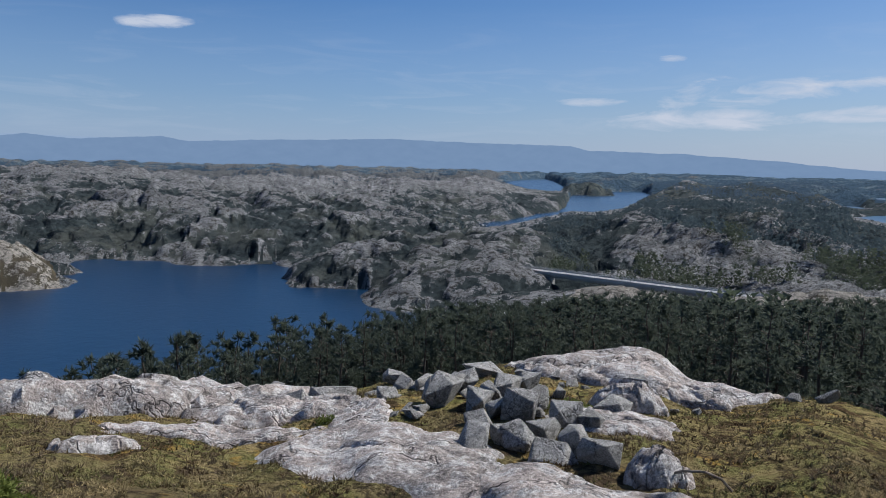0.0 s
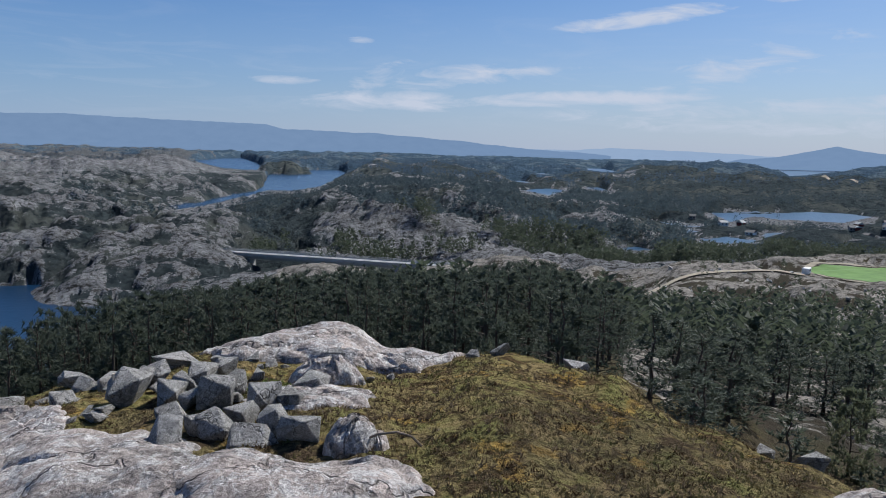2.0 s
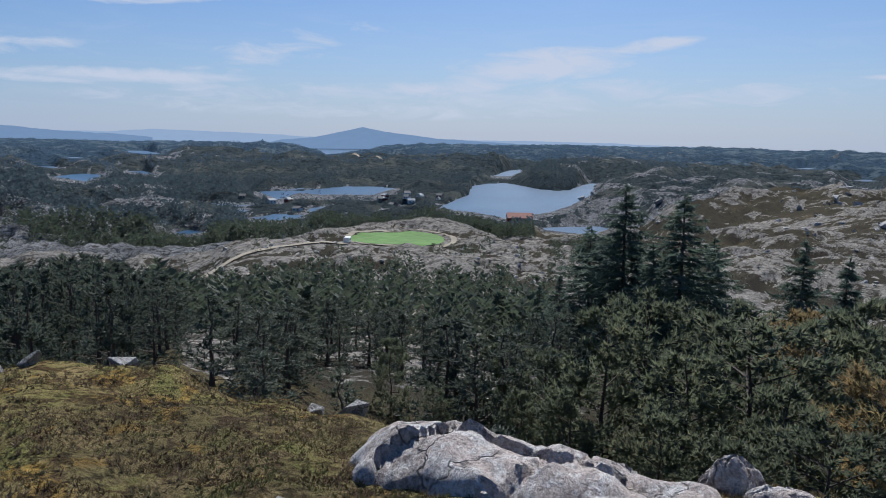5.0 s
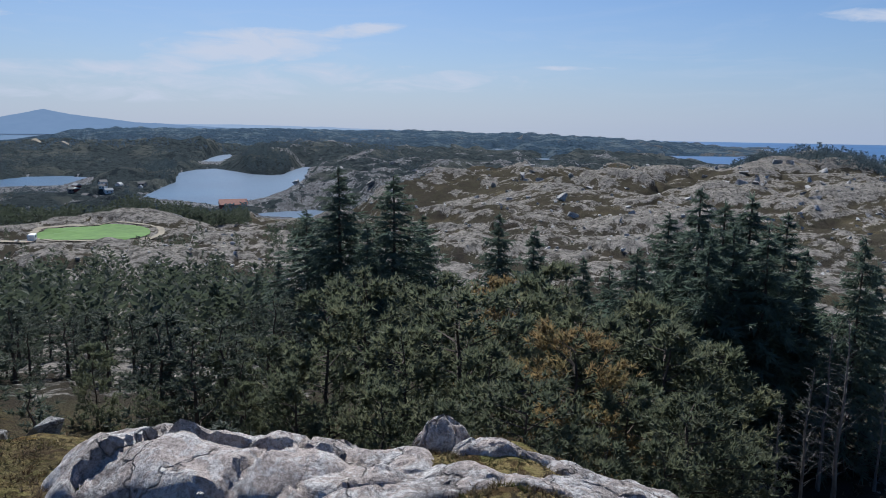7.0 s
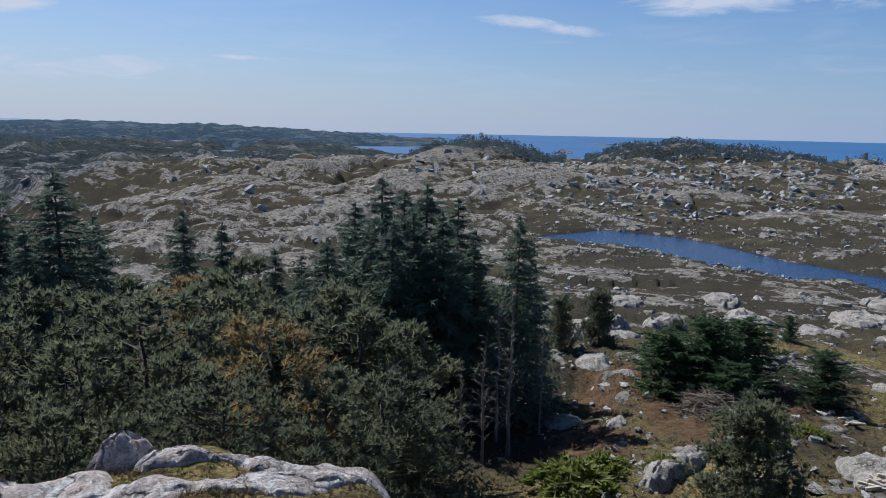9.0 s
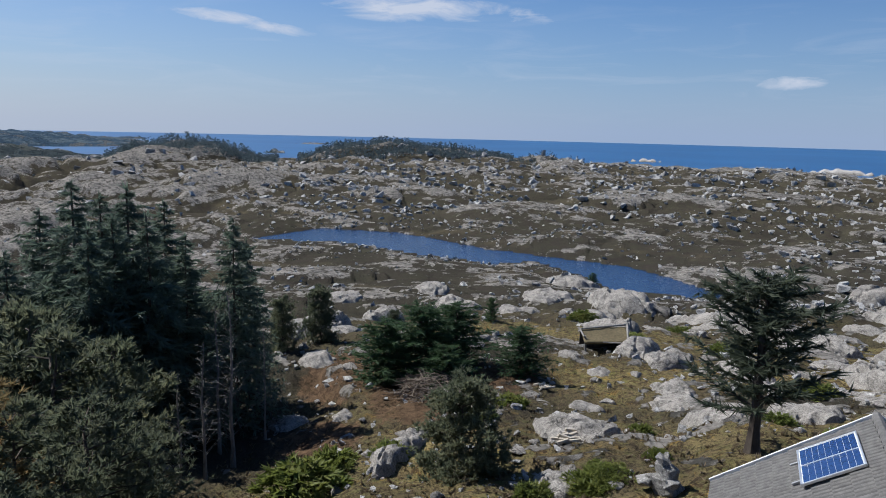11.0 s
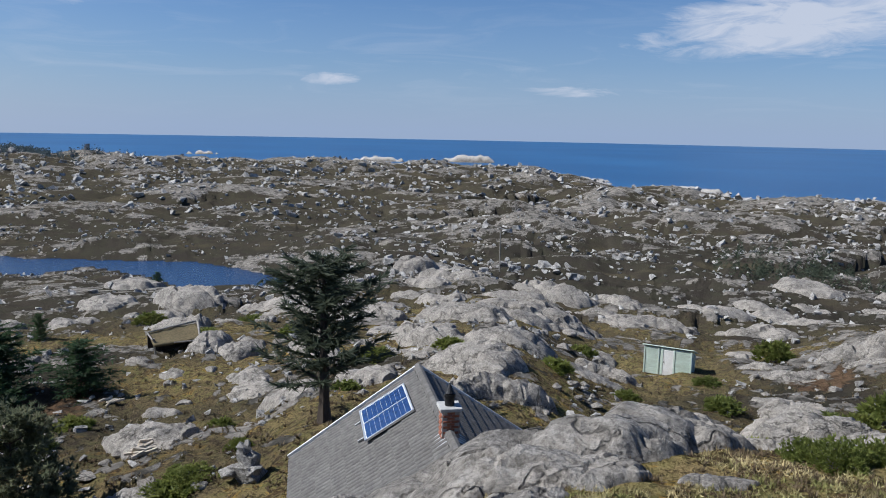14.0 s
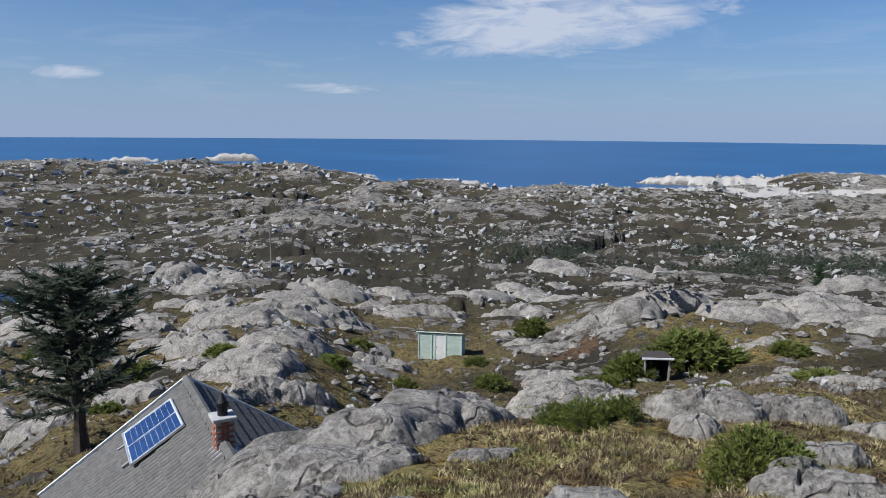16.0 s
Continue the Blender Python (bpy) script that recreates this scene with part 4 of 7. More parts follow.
def pine(seed, height=7.0, clumps=240, leaf=None, blades=9, fat=1.0, low=0.03, size=0.34, crest=0.75, thin=0.13, inner=0.35):
    """Bushy pine: upswept limbs that carry round clumps of needles."""
    rng = np.random.default_rng(seed)
    limbs, pts, dirs = [], [], []
    n_limb = int(26 * fat)
    for k in range(n_limb):
        h = height * (low + (0.97 - low) * ((k + rng.uniform(0, 1)) / n_limb) ** 1.2)
        t = (h / height - low) / (1 - low)
        reach = height * 0.25 * fat * (1 - t) ** crest * min(1, 0.75 + 1.5 * t) * rng.uniform(0.6, 1.25) + 0.1
        a = rng.uniform(0, 2 * math.pi)
        end = np.array([math.cos(a) * reach, math.sin(a) * reach, h + reach * rng.uniform(-0.05, 0.25 + 0.35 * t)])
        start = np.array([0, 0, h - 0.1 * reach])
        limbs.append((Vector(start), Vector(end), 0.02 + 0.012 * reach))
        for q in range(max(3, int(clumps / n_limb))):
            s = rng.uniform(inner, 1.02) ** 0.7
            c = start + (end - start) * s + rng.normal(0, 1, 3) * (0.11 * reach + 0.09) * np.array([1, 1, 0.7])
            pts.append(c)
            out = c - np.array([0, 0, h - 0.4 * reach])
            dirs.append(out / (np.linalg.norm(out) + 1e-6) * 0.7 + np.array([0, 0, 0.55]))
    crown = spikes(rng, np.array(pts), np.array(dirs), blades, size, size * thin, 0.85)
    return trunk_bm(rng, height * 0.95, 0.016 * height, 0.03, limbs), crown


def spruce(seed, height=14.0, whorls=20, arms=7, twigs=9, spread_of=0.17, low=0.08, size=0.5, ragged=0.25, cone=1.05, up=0.0, girth=0.014):
    """Spruce: whorls of drooping boughs, each a row of hanging twigs."""
    rng = np.random.default_rng(seed)
    limbs, pts, dirs, sizes = [], [], [], []
    for k in range(whorls):
        t = low + (1 - low) * (k / whorls) ** 0.9
        reach = height * spread_of * (1 - t) ** cone * rng.uniform(0.7, 1.15) + 0.06
        turn0 = rng.uniform(0, 6.28)
        for q in range(arms):
            a = turn0 + 6.283 * q / arms + rng.normal(0, 0.2)
            rr = reach * rng.uniform(1 - ragged * 1.6, 1 + ragged * 0.6)
            h = height * t + rng.normal(0, 0.012) * height
            drop = rr * rng.uniform(0.0, 0.35) - (0.08 + up) * rr
            end = np.array([math.cos(a) * rr, math.sin(a) * rr, h - drop])
            start = np.array([0, 0, h])
            limbs.append((Vector(start), Vector(end), 0.012 + 0.010 * rr))
            for w in range(twigs):
                s = 0.18 + 0.85 * (w + rng.uniform(0, 1)) / twigs
                c = start + (end - start) * s + np.array([0, 0, 0.10 * rr * s * s])
                side = np.array([-math.sin(a), math.cos(a), 0]) * rng.choice([-1, 1]) * rng.uniform(0.3, 0.9)
                pts.append(c + side * 0.10 * rr * rng.uniform(0, 1))
                dirs.append(np.array([math.cos(a), math.sin(a), 0]) * 0.75 + side + np.array([0, 0, -0.28 + up]))
                sizes.append(size * min(1.0, 0.3 + 0.7 * rr / (height * spread_of * 0.5)))
    pts.append(np.array([0, 0, height * 0.99]))
    dirs.append(np.array([0, 0, 1.0]))
    sizes.append(size * 0.7)
    crown = spikes(rng, np.array(pts), np.array(dirs), 6, np.array(sizes), size * 0.13, 0.45)
    return trunk_bm(rng, height, girth * height, 0.01, limbs), crown


def shrub(seed, width=1.6, height=0.7, clumps=260, blades=8, size=0.22):
    """Low mound of juniper."""
    rng = np.random.default_rng(seed)
    a, r = rng.uniform(0, 6.283, clumps), np.sqrt(rng.uniform(0, 1, clumps))
    lump = 0.75 + 0.35 * np.sin(3 * a + seed) * np.cos(2 * a)
    x, y = np.cos(a) * r * width / 2 * lump, np.sin(a) * r * width / 2 * lump
    z = height * np.sqrt(np.maximum(0, 1 - r ** 2.4)) * rng.uniform(0.35, 1.0, clumps)
    pts = np.column_stack([x, y, z])
    dirs = np.column_stack([np.cos(a) * r, np.sin(a) * r, np.full(clumps, 0.55)])
    limbs = [(Vector((0, 0, 0)), Vector(pts[k]), 0.012) for k in range(0, clumps, 14)]
    return trunk_bm(rng, height * 0.5, 0.03, 0.2, limbs, sides=5), spikes(rng, pts, dirs, blades, size, size * 0.32, 0.5)


def dead_tree(seed, height=8.0):
    rng = np.random.default_rng(seed)
    limbs = []
    for k in range(70):
        h = height * rng.uniform(0.18, 0.98)
        a, reach = rng.uniform(0, 6.283), height * 0.16 * (1.15 - h / height) * rng.uniform(0.5, 1.3)
        mid = Vector((math.cos(a) * reach * 0.5, math.sin(a) * reach * 0.5, h + reach * 0.35))
        limbs.append((Vector((0, 0, h)), mid, 0.02))
        for q in range(2):
            a2 = a + rng.normal(0, 0.4)
            limbs.append((mid, mid + Vector((math.cos(a2), math.sin(a2), rng.uniform(0.0, 0.7))) * reach * 0.7, 0.01))
    return trunk_bm(rng, height, 0.013 * height, 0.02, limbs), None


def plant(master, az, d, tall, base_height, turn, wide=1.0, sink=0.15):
    p = spot(az, d, -sink)
    s = tall / base_height
    return copy_thing(master, pose(*p, 0, 0, turn) @ Matrix.Diagonal((s * wide, s * wide, s, 1)))


def crop(rows, masters, base_height):
    for k, (az, d, tall, wide) in enumerate(rows):
        plant(masters[k % len(masters)], az, d, tall, base_height, 67.0 * k, wide)


def away(masters):
    """The patterns themselves are taken out once they have been copied."""
    for m in masters:
        for o in [*m.children_recursive, m]:
            bpy.data.objects.remove(o)


rng = np.random.default_rng(5)
# pines of the wood on the slopes round the summit
woods = [tree_of("pine_tree", "dark green bushy pine in the wood below the summit", *pine(20 + k, 7.0, 210, blades=9, fat=f * 1.1, size=0.38, thin=0.19, crest=c, inner=0.25, low=0.0), BARK, PINE, group="pines of the wood")
         for k, (f, c) in enumerate(((0.85, 0.75), (1.0, 0.65), (0.7, 0.85), (1.1, 0.6), (0.8, 0.55)))]
far_pines = [pine(26 + k, 7.0, 110, blades=9, fat=f, size=0.46, thin=0.2, crest=c, low=0.0)[1][0] for k, (f, c) in enumerate(((0.8, 0.8), (1.0, 0.65), (0.9, 0.6)))]
# how high the tree tops stand against the land behind, by direction
LINE = ((-36, -24, -17, -7, 0, 5, 17, 22, 31, 36, 40, 43, 47, 51, 57, 63, 70), (-13.4, -11.9, -11.3, -11.2, -10.5, -10.1, -8.8, -9.1, -8.0, -9.4, -10.2, -12.6, -11.4, -12.3, -13.0, -13.2, -11.0))
grown, taken = [], {}
many = 11000
azs, ds = rng.uniform(-36, 68, many), np.exp(rng.uniform(math.log(17), math.log(140), many))
lo = np.interp(azs, (-36, -8, 0, 25, 36, 40, 44, 52, 68), (50, 48, 42, 32, 26, 26, 20, 17, 17))
hi = np.interp(azs, (-36, -8, 0, 20, 36, 40, 44, 68), (90, 100, 125, 140, 125, 110, 85, 72))
xs, ys = ds * np.sin(np.radians(azs)), ds * np.cos(np.radians(azs))
fits = (ds > lo) & (ds < hi) & ~((azs > 44) & (grain(xs / 9, ys / 9, 58) < np.where(azs > 50, 0.16, 0.08))) & ~((azs > 37.3) & (azs < 41.4) & (ds > 29) & (ds < 76))
room = EYE + ds * np.tan(np.radians(np.interp(azs, *LINE) - np.abs(rng.normal(0, 1.0, many)))) - around(xs, ys)[0]
talls = np.minimum(room, np.where(azs > 36, rng.uniform(3.4, 6.8, many), rng.uniform(6.5, 11.0, many)))
talls = np.where(ds < 27, np.minimum(talls, rng.uniform(1.3, 3.0, many)), talls)
for k in np.where(fits & (talls > 1.2))[0]:
    cell = (int(xs[k] // 2.7), int(ys[k] // 2.7))
    if cell not in taken:
        taken[cell] = True
        grown.append((ds[k], azs[k], talls[k], rng.uniform(0.85, 1.2) * (1.35 if azs[k] > 36 else 1.1), rng.uniform(0, 360)))
grown.sort()
for k, (d, az, tall, broad, turn) in enumerate(grown[:290]):
    plant(woods[k % 5], az, d, tall, 7.0, turn, broad * (7.0 / tall) ** 0.35)
away(woods)
# the farther pines of the wood, one body
bodies = []
for k, (d, az, tall, broad, turn) in enumerate(grown[290:900]):
    v, p, s = far_pines[k % 3], spot(az, d, -0.15), tall / 7.0
    w = s * broad * (7.0 / tall) ** 0.35
    c, q = math.cos(turn) * w, math.sin(turn) * w
    bodies.append(np.column_stack([v[:, 0] * c - v[:, 1] * q + p.x, v[:, 0] * q + v[:, 1] * c + p.y, v[:, 2] * s + p.z]))
bodies = np.vstack(bodies)
tagged(new("pine_wood", flesh("pine_wood", bodies, np.arange(len(bodies)).reshape(-1, 3), PINE)), "dark green pines of the wood farther down", "woods", kind="stuff")

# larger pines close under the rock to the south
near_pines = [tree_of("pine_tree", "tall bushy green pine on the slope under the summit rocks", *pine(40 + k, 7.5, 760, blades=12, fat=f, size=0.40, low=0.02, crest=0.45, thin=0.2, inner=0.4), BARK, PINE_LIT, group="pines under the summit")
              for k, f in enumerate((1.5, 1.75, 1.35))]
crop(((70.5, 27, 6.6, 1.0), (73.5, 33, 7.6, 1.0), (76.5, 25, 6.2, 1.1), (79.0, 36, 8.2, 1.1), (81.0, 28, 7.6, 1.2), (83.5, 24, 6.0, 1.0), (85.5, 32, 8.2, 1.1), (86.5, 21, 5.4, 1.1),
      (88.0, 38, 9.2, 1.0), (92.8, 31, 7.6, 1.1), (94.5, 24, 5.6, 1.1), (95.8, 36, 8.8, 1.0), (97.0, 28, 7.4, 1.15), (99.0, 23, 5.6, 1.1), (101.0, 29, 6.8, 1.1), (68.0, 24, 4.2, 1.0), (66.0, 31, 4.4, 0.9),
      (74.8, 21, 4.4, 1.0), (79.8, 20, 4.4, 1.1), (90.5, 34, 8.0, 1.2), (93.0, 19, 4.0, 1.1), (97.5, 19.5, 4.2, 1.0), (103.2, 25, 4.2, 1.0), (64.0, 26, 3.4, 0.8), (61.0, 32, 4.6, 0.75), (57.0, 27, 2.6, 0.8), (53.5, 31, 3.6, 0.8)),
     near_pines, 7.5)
away(near_pines)
rusty = tree_of("pine_tree", "pine with rust-brown needles among green pines", *pine(51, 7.5, 800, blades=18, fat=1.8, size=0.36, low=0.05, crest=0.42, thin=0.125, inner=0.5), BARK, RUSTY)
plant(rusty, 90.3, 24.5, 7.0, 7.5, 30, 1.05)
plant(rusty, 84.2, 40, 8.0, 7.5, 130, 1.0)
away([rusty])
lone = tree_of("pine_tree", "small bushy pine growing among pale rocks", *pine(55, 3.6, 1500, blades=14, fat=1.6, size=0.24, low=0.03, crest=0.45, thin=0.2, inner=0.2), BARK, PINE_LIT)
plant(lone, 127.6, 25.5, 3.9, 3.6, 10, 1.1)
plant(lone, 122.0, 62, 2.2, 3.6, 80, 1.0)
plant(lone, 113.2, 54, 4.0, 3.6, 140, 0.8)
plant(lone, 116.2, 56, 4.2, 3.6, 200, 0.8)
away([lone])

# tall spruces
tall_spruces = [tree_of("spruce_tree", "tall dark green spruce with drooping boughs", *spruce(60 + k, 14.0, 27, 8, 9, sp, 0.06, 0.85, 0.4, 0.72), BARK, SPRUCE, group="tall spruces")
                for k, sp in enumerate((0.33, 0.38, 0.29))]
crop(((98.9, 42, 14.6, 1.0), (100.6, 45, 14.2, 1.1), (102.4, 43, 14.8, 1.1), (104.8, 46, 14.0, 1.0), (96.8, 47, 12.8, 1.0), (103.6, 39, 12.2, 1.1), (101.4, 40, 12.4, 1.1), (94.6, 40, 11.0, 1.0), (99.8, 38, 12.0, 1.0),
      (106.2, 42, 11.5, 0.9), (109.7, 39, 11.8, 0.75), (110.6, 44, 10.4, 0.7), (71.5, 62, 14.6, 1.2), (75.7, 60, 14.2, 1.2), (86.8, 50, 11.6, 0.9), (84.0, 58, 12.0, 0.9), (69.0, 66, 11.5, 1.2), (73.6, 56, 10.5, 1.1), (78.0, 64, 11.0, 1.1),
      (65.2, 74, 6.2, 1.1), (66.8, 80, 6.8, 1.2), (63.2, 84, 5.6, 1.2), (62.0, 76, 5.4, 1.2), (90.6, 52, 9.8, 0.9), (92.6, 46, 9.6, 1.0)), tall_spruces, 14.0)
away(tall_spruces)
yard = tree_of("spruce_tree", "dark green wind-shaped spruce standing beside the hut", *spruce(71, 5.6, 20, 7, 17, 0.33, 0.28, 0.40, 0.9, 0.42, 0.5, 0.03), BARK, DARK_SPRUCE)
plant(yard, 149.9, 24.4, 5.85, 5.6, 40, 1.25)
away([yard])
bare = [tree_of("dead_spruce", "grey leafless dead spruce with bare twigs", *dead_tree(80 + k), GREY_BARK, None, group="dead spruces") for k in range(2)]
crop(((107.2, 31, 6.2, 1.1), (109.3, 33, 8.4, 1.0), (108.3, 36, 7.5, 0.9), (105.4, 30, 5.0, 1.0), (111.8, 36, 6.0, 0.8), (82.2, 25, 4.0, 1.0)), bare, 8.0)
away(bare)
firs = [tree_of("fir_tree", "broad green young fir with layered boughs", *spruce(90 + k, 4.6, 18, 9, 10, 0.46, 0.04, 0.42, 0.5, 0.45, 0.2), BARK, FIR, group="young firs") for k in range(2)]
crop(((121.3, 43, 4.3, 1.5), (124.2, 44, 4.8, 1.5), (127.0, 45.5, 4.6, 1.5), (132.2, 43, 3.1, 1.5), (126.0, 41, 3.0, 1.5), (129.8, 70, 2.6, 0.8), (137.6, 150, 3.2, 1.0), (146.5, 165, 3.5, 1.0), (148.2, 150, 3.0, 1.0), (204.8, 130, 4.0, 1.0)), firs, 4.6)
away(firs)
small = [tree_of("juniper_bush", "low yellow-green juniper bush on the summit turf", *shrub(97 + k, 1.6, 0.7, 1100, 6, 0.085), GREY_BARK, JUNIPER, "bush", "juniper bushes") for k in range(2)]
crop(((188.4, 7.7, 0.42, 0.9), (190.8, 8.0, 0.4, 0.8), (186.2, 8.0, 0.34, 0.8), (201.0, 6.0, 0.5, 0.95), (199.6, 6.3, 0.4, 0.8), (-31.8, 6.6, 0.45, 1.0), (52.5, 7.3, 0.25, 1.3), (97.5, 8.6, 0.2, 1.2), (10.3, 10.0, 0.3, 1.2), (-8.6, 10.2, 0.28, 0.8), (179.4, 14, 0.35, 1.3), (182.5, 15, 0.3, 1.2), (170.3, 10.9, 0.35, 1.1), (189, 25, 0.5, 1.2), (139.4, 23.2, 0.75, 1.6), (143.2, 26, 0.5, 1.2), (135.0, 23, 0.5, 1.0)), small, 0.7)
away(small)
mounds = [tree_of("juniper_bush", "low spreading green juniper bush between rocks", *shrub(95 + k), GREY_BARK, JUNIPER, "bush", "juniper bushes") for k in range(2)]
crop(((196.9, 43.5, 1.9, 1.35), (192.2, 39, 1.4, 0.9),
      (114.6, 26.5, 1.1, 1.6), (117.0, 27.5, 0.9, 1.2), (121.8, 28.0, 0.7, 1.2), (131.5, 36, 0.7, 1.3), (141.0, 57, 0.9, 1.4), (154.0, 40, 0.8, 1.6), (165.5, 21, 0.6, 1.1),
      (205.5, 36, 0.8, 1.6), (199.0, 26, 0.4, 1.4), (184.5, 62, 1.6, 0.9), (160, 36, 0.6, 1.5), (172, 22, 0.5, 1.3),
      (138.6, 22.8, 0.8, 1.5), (133.6, 22.4, 0.6, 1.2), (129.5, 33, 0.6, 1.3), (142.0, 31, 0.5, 1.2), (147.5, 52, 0.9, 1.4), (151.5, 30, 0.5, 1.4), (156.0, 27, 0.5, 1.5), (168.5, 33, 0.6, 1.4), (170.5, 52, 0.8, 1.3), (174.0, 38, 0.6, 1.3),
      (181.0, 34, 0.7, 1.2), (183.5, 27, 0.6, 1.3), (188.5, 33, 0.8, 1.2), (190.5, 37, 0.9, 1.0), (203.0, 44, 0.8, 1.3), (137.0, 75, 1.0, 1.5), (131.0, 64, 0.8, 1.5), (126.0, 72, 1.0, 1.4), (144.5, 74, 1.0, 1.6), (180.0, 46, 0.6, 1.4)), mounds, 0.7)
away(mounds)


def woodland(name, label, rows, leaf, blades=20, part_of=0.2, slim=0.5):
    """Far trees as one body of small uneven crowns: rows of x, y, z, height, width."""
    rng = np.random.default_rng(17)
    rows = np.array(rows)
    n = len(rows)
    t = rng.uniform(0.05, 1.0, (n, blades, 1))
    a = rng.uniform(0, 6.283, (n, blades, 1))
    r = rows[:, None, 4:5] * 0.5 * (1 - t) ** 0.7 * rng.uniform(0.5, 1.1, (n, blades, 1))
    c = rows[:, None, :3] + np.concatenate([np.cos(a) * r, np.sin(a) * r, t * rows[:, None, 3:4]], -1)
    dirs = np.concatenate([np.cos(a) * 0.8, np.sin(a) * 0.8, 0.5 + 0 * a], -1)
    size = (rows[:, None, 3:4] * part_of * rng.uniform(0.7, 1.3, (n, blades, 1))).reshape(-1, 1)
    c, dirs = c.reshape(-1, 3), dirs.reshape(-1, 3)
    side = np.cross(dirs, rng.normal(0, 1, c.shape))
    side /= np.linalg.norm(side, axis=1, keepdims=True)
    v = np.stack([c - side * size * slim, c + side * size * slim, c + dirs * size], 1).reshape(-1, 3)
    f = np.arange(len(c) * 3).reshape(-1, 3)
    return tagged(new(name, flesh(name, v, f, leaf)), label, "woods", kind="stuff")


under = []
for a0, a1, d0, d1, many, tall in ((-36, 36, 24, 80, 500, 1.4), (36, 70, 18, 60, 260, 1.2), (66, 106, 14, 60, 420, 1.5)):
    az, d = rng.uniform(a0, a1, many), d0 * (d1 / d0) ** rng.uniform(0, 1, many)
    x, y = d * np.sin(np.radians(az)), d * np.cos(np.radians(az))
    keep = (grain(x / 5, y / 5, 57) > -0.1) & ~((az > 36.5) & (az < 42.5) & (d > 28) & (d < 80))
    h = tall * rng.uniform(0.4, 1.2, many)
    z = around(x, y)[0]
    room = EYE + d * np.tan(np.radians(np.interp(az, (-36, 10, 14, 20, 33, 50, 60, 75, 100), (-16.5, -16, -15, -16.5, -17.5, -21, -22.5, -24.5, -28)))) - z
    h = np.minimum(h, room)
    keep &= h > 0.3
    under.append(np.column_stack([x, y, z - 0.1, h, h * rng.uniform(0.9, 1.5, many)])[keep])
woodland("undergrowth", "dark undergrowth of juniper and young pines", np.vstack(under), PINE, 70, 0.22, 0.22)
far_rows = []
stands = ((15, 43, 330, 620, 1500, 8.0, 0.1), (13, 44, 620, 1000, 2000, 8.5, 0.05), (4, 15, 560, 900, 500, 7.0, 0.1), (-5, 36, 110, 200, 420, 6.5, 0.0), (8, 36, 290, 760, 1000, 6.5, 0.2), (14, 36, 760, 1400, 2000, 8.0, -0.1), (34, 58, 335, 500, 1900, 6.0, -0.3), (34, 57, 500, 545, 120, 3.5, 0.0), (56, 64.5, 335, 620, 800, 6.0, -0.2), (66, 73, 130, 300, 110, 5.0, 0.05), (34, 66, 880, 1100, 500, 8.0, 0.05), (36, 57, 590, 735, 70, 2.6, 0.3), (64.3, 67.8, 938, 1160, 380, 8.0, -1.0), (56.5, 59.6, 800, 960, 130, 6.5, -0.1), (43.5, 52, 640, 800, 420, 6.0, -0.05), (36, 64, 135, 300, 50, 4.0, 0.1), (36, 66, 60, 135, 460, 4.6, -0.3),
          (36, 76, 1100, 2200, 2600, 7.5, -0.05), (10, 36, 1400, 2300, 1500, 7.5, -0.05), (101, 113, 740, 1000, 2000, 7.5, -0.5), (114.5, 131, 760, 1060, 2600, 7.5, -0.45), (130, 137, 760, 1000, 120, 6.0, 0.05), (-34, 10, 1300, 2600, 1300, 7.5, 0.05), (-34, 4, 480, 1300, 500, 5.0, 0.15), (180, 211, 140, 215, 420, 3.0, -0.05), (60, 100, 700, 1000, 160, 7.0, 0.1), (-4, 4, 500, 700, 70, 7, 0.0))
for a0, a1, d0, d1, many, tall, thin in stands:
    az, d = rng.uniform(a0, a1, many * 3), rng.uniform(d0, d1, many * 3)
    x, y = d * np.sin(np.radians(az)), d * np.cos(np.radians(az))
    z, rk = around(x, y)
    patch = grain(x / (0.10 * d0 + 14), y / (0.10 * d0 + 14), 51)
    keep = np.where((z > 1.2) & (patch > thin) & (z + 0.9 * tall < over_water(az, d, 0.3)) & ~((d > 225) & (d < 345) & (az > 49) & (az < 60)))[0][:many]
    h = tall * rng.uniform(0.6, 1.25, len(keep))
    far_rows.append(np.column_stack([x[keep], y[keep], z[keep] - 0.3, h, h * rng.uniform(0.5, 0.8, len(keep))]))
far_rows = np.vstack(far_rows)
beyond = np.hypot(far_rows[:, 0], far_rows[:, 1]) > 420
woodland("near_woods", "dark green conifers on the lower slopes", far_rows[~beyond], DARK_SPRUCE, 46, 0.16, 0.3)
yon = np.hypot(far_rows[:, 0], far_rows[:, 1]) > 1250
woodland("slope_woods", "green conifer woods on the slopes across the water, tinted with painted haze", far_rows[beyond & ~yon], HAZED_MID_LEAF, 18, 0.19, 0.4)
woodland("far_woods", "conifer woods on distant slopes and islands, painted blue with haze", far_rows[yon], HAZED_FAR_LEAF, 12, 0.22, 0.55)

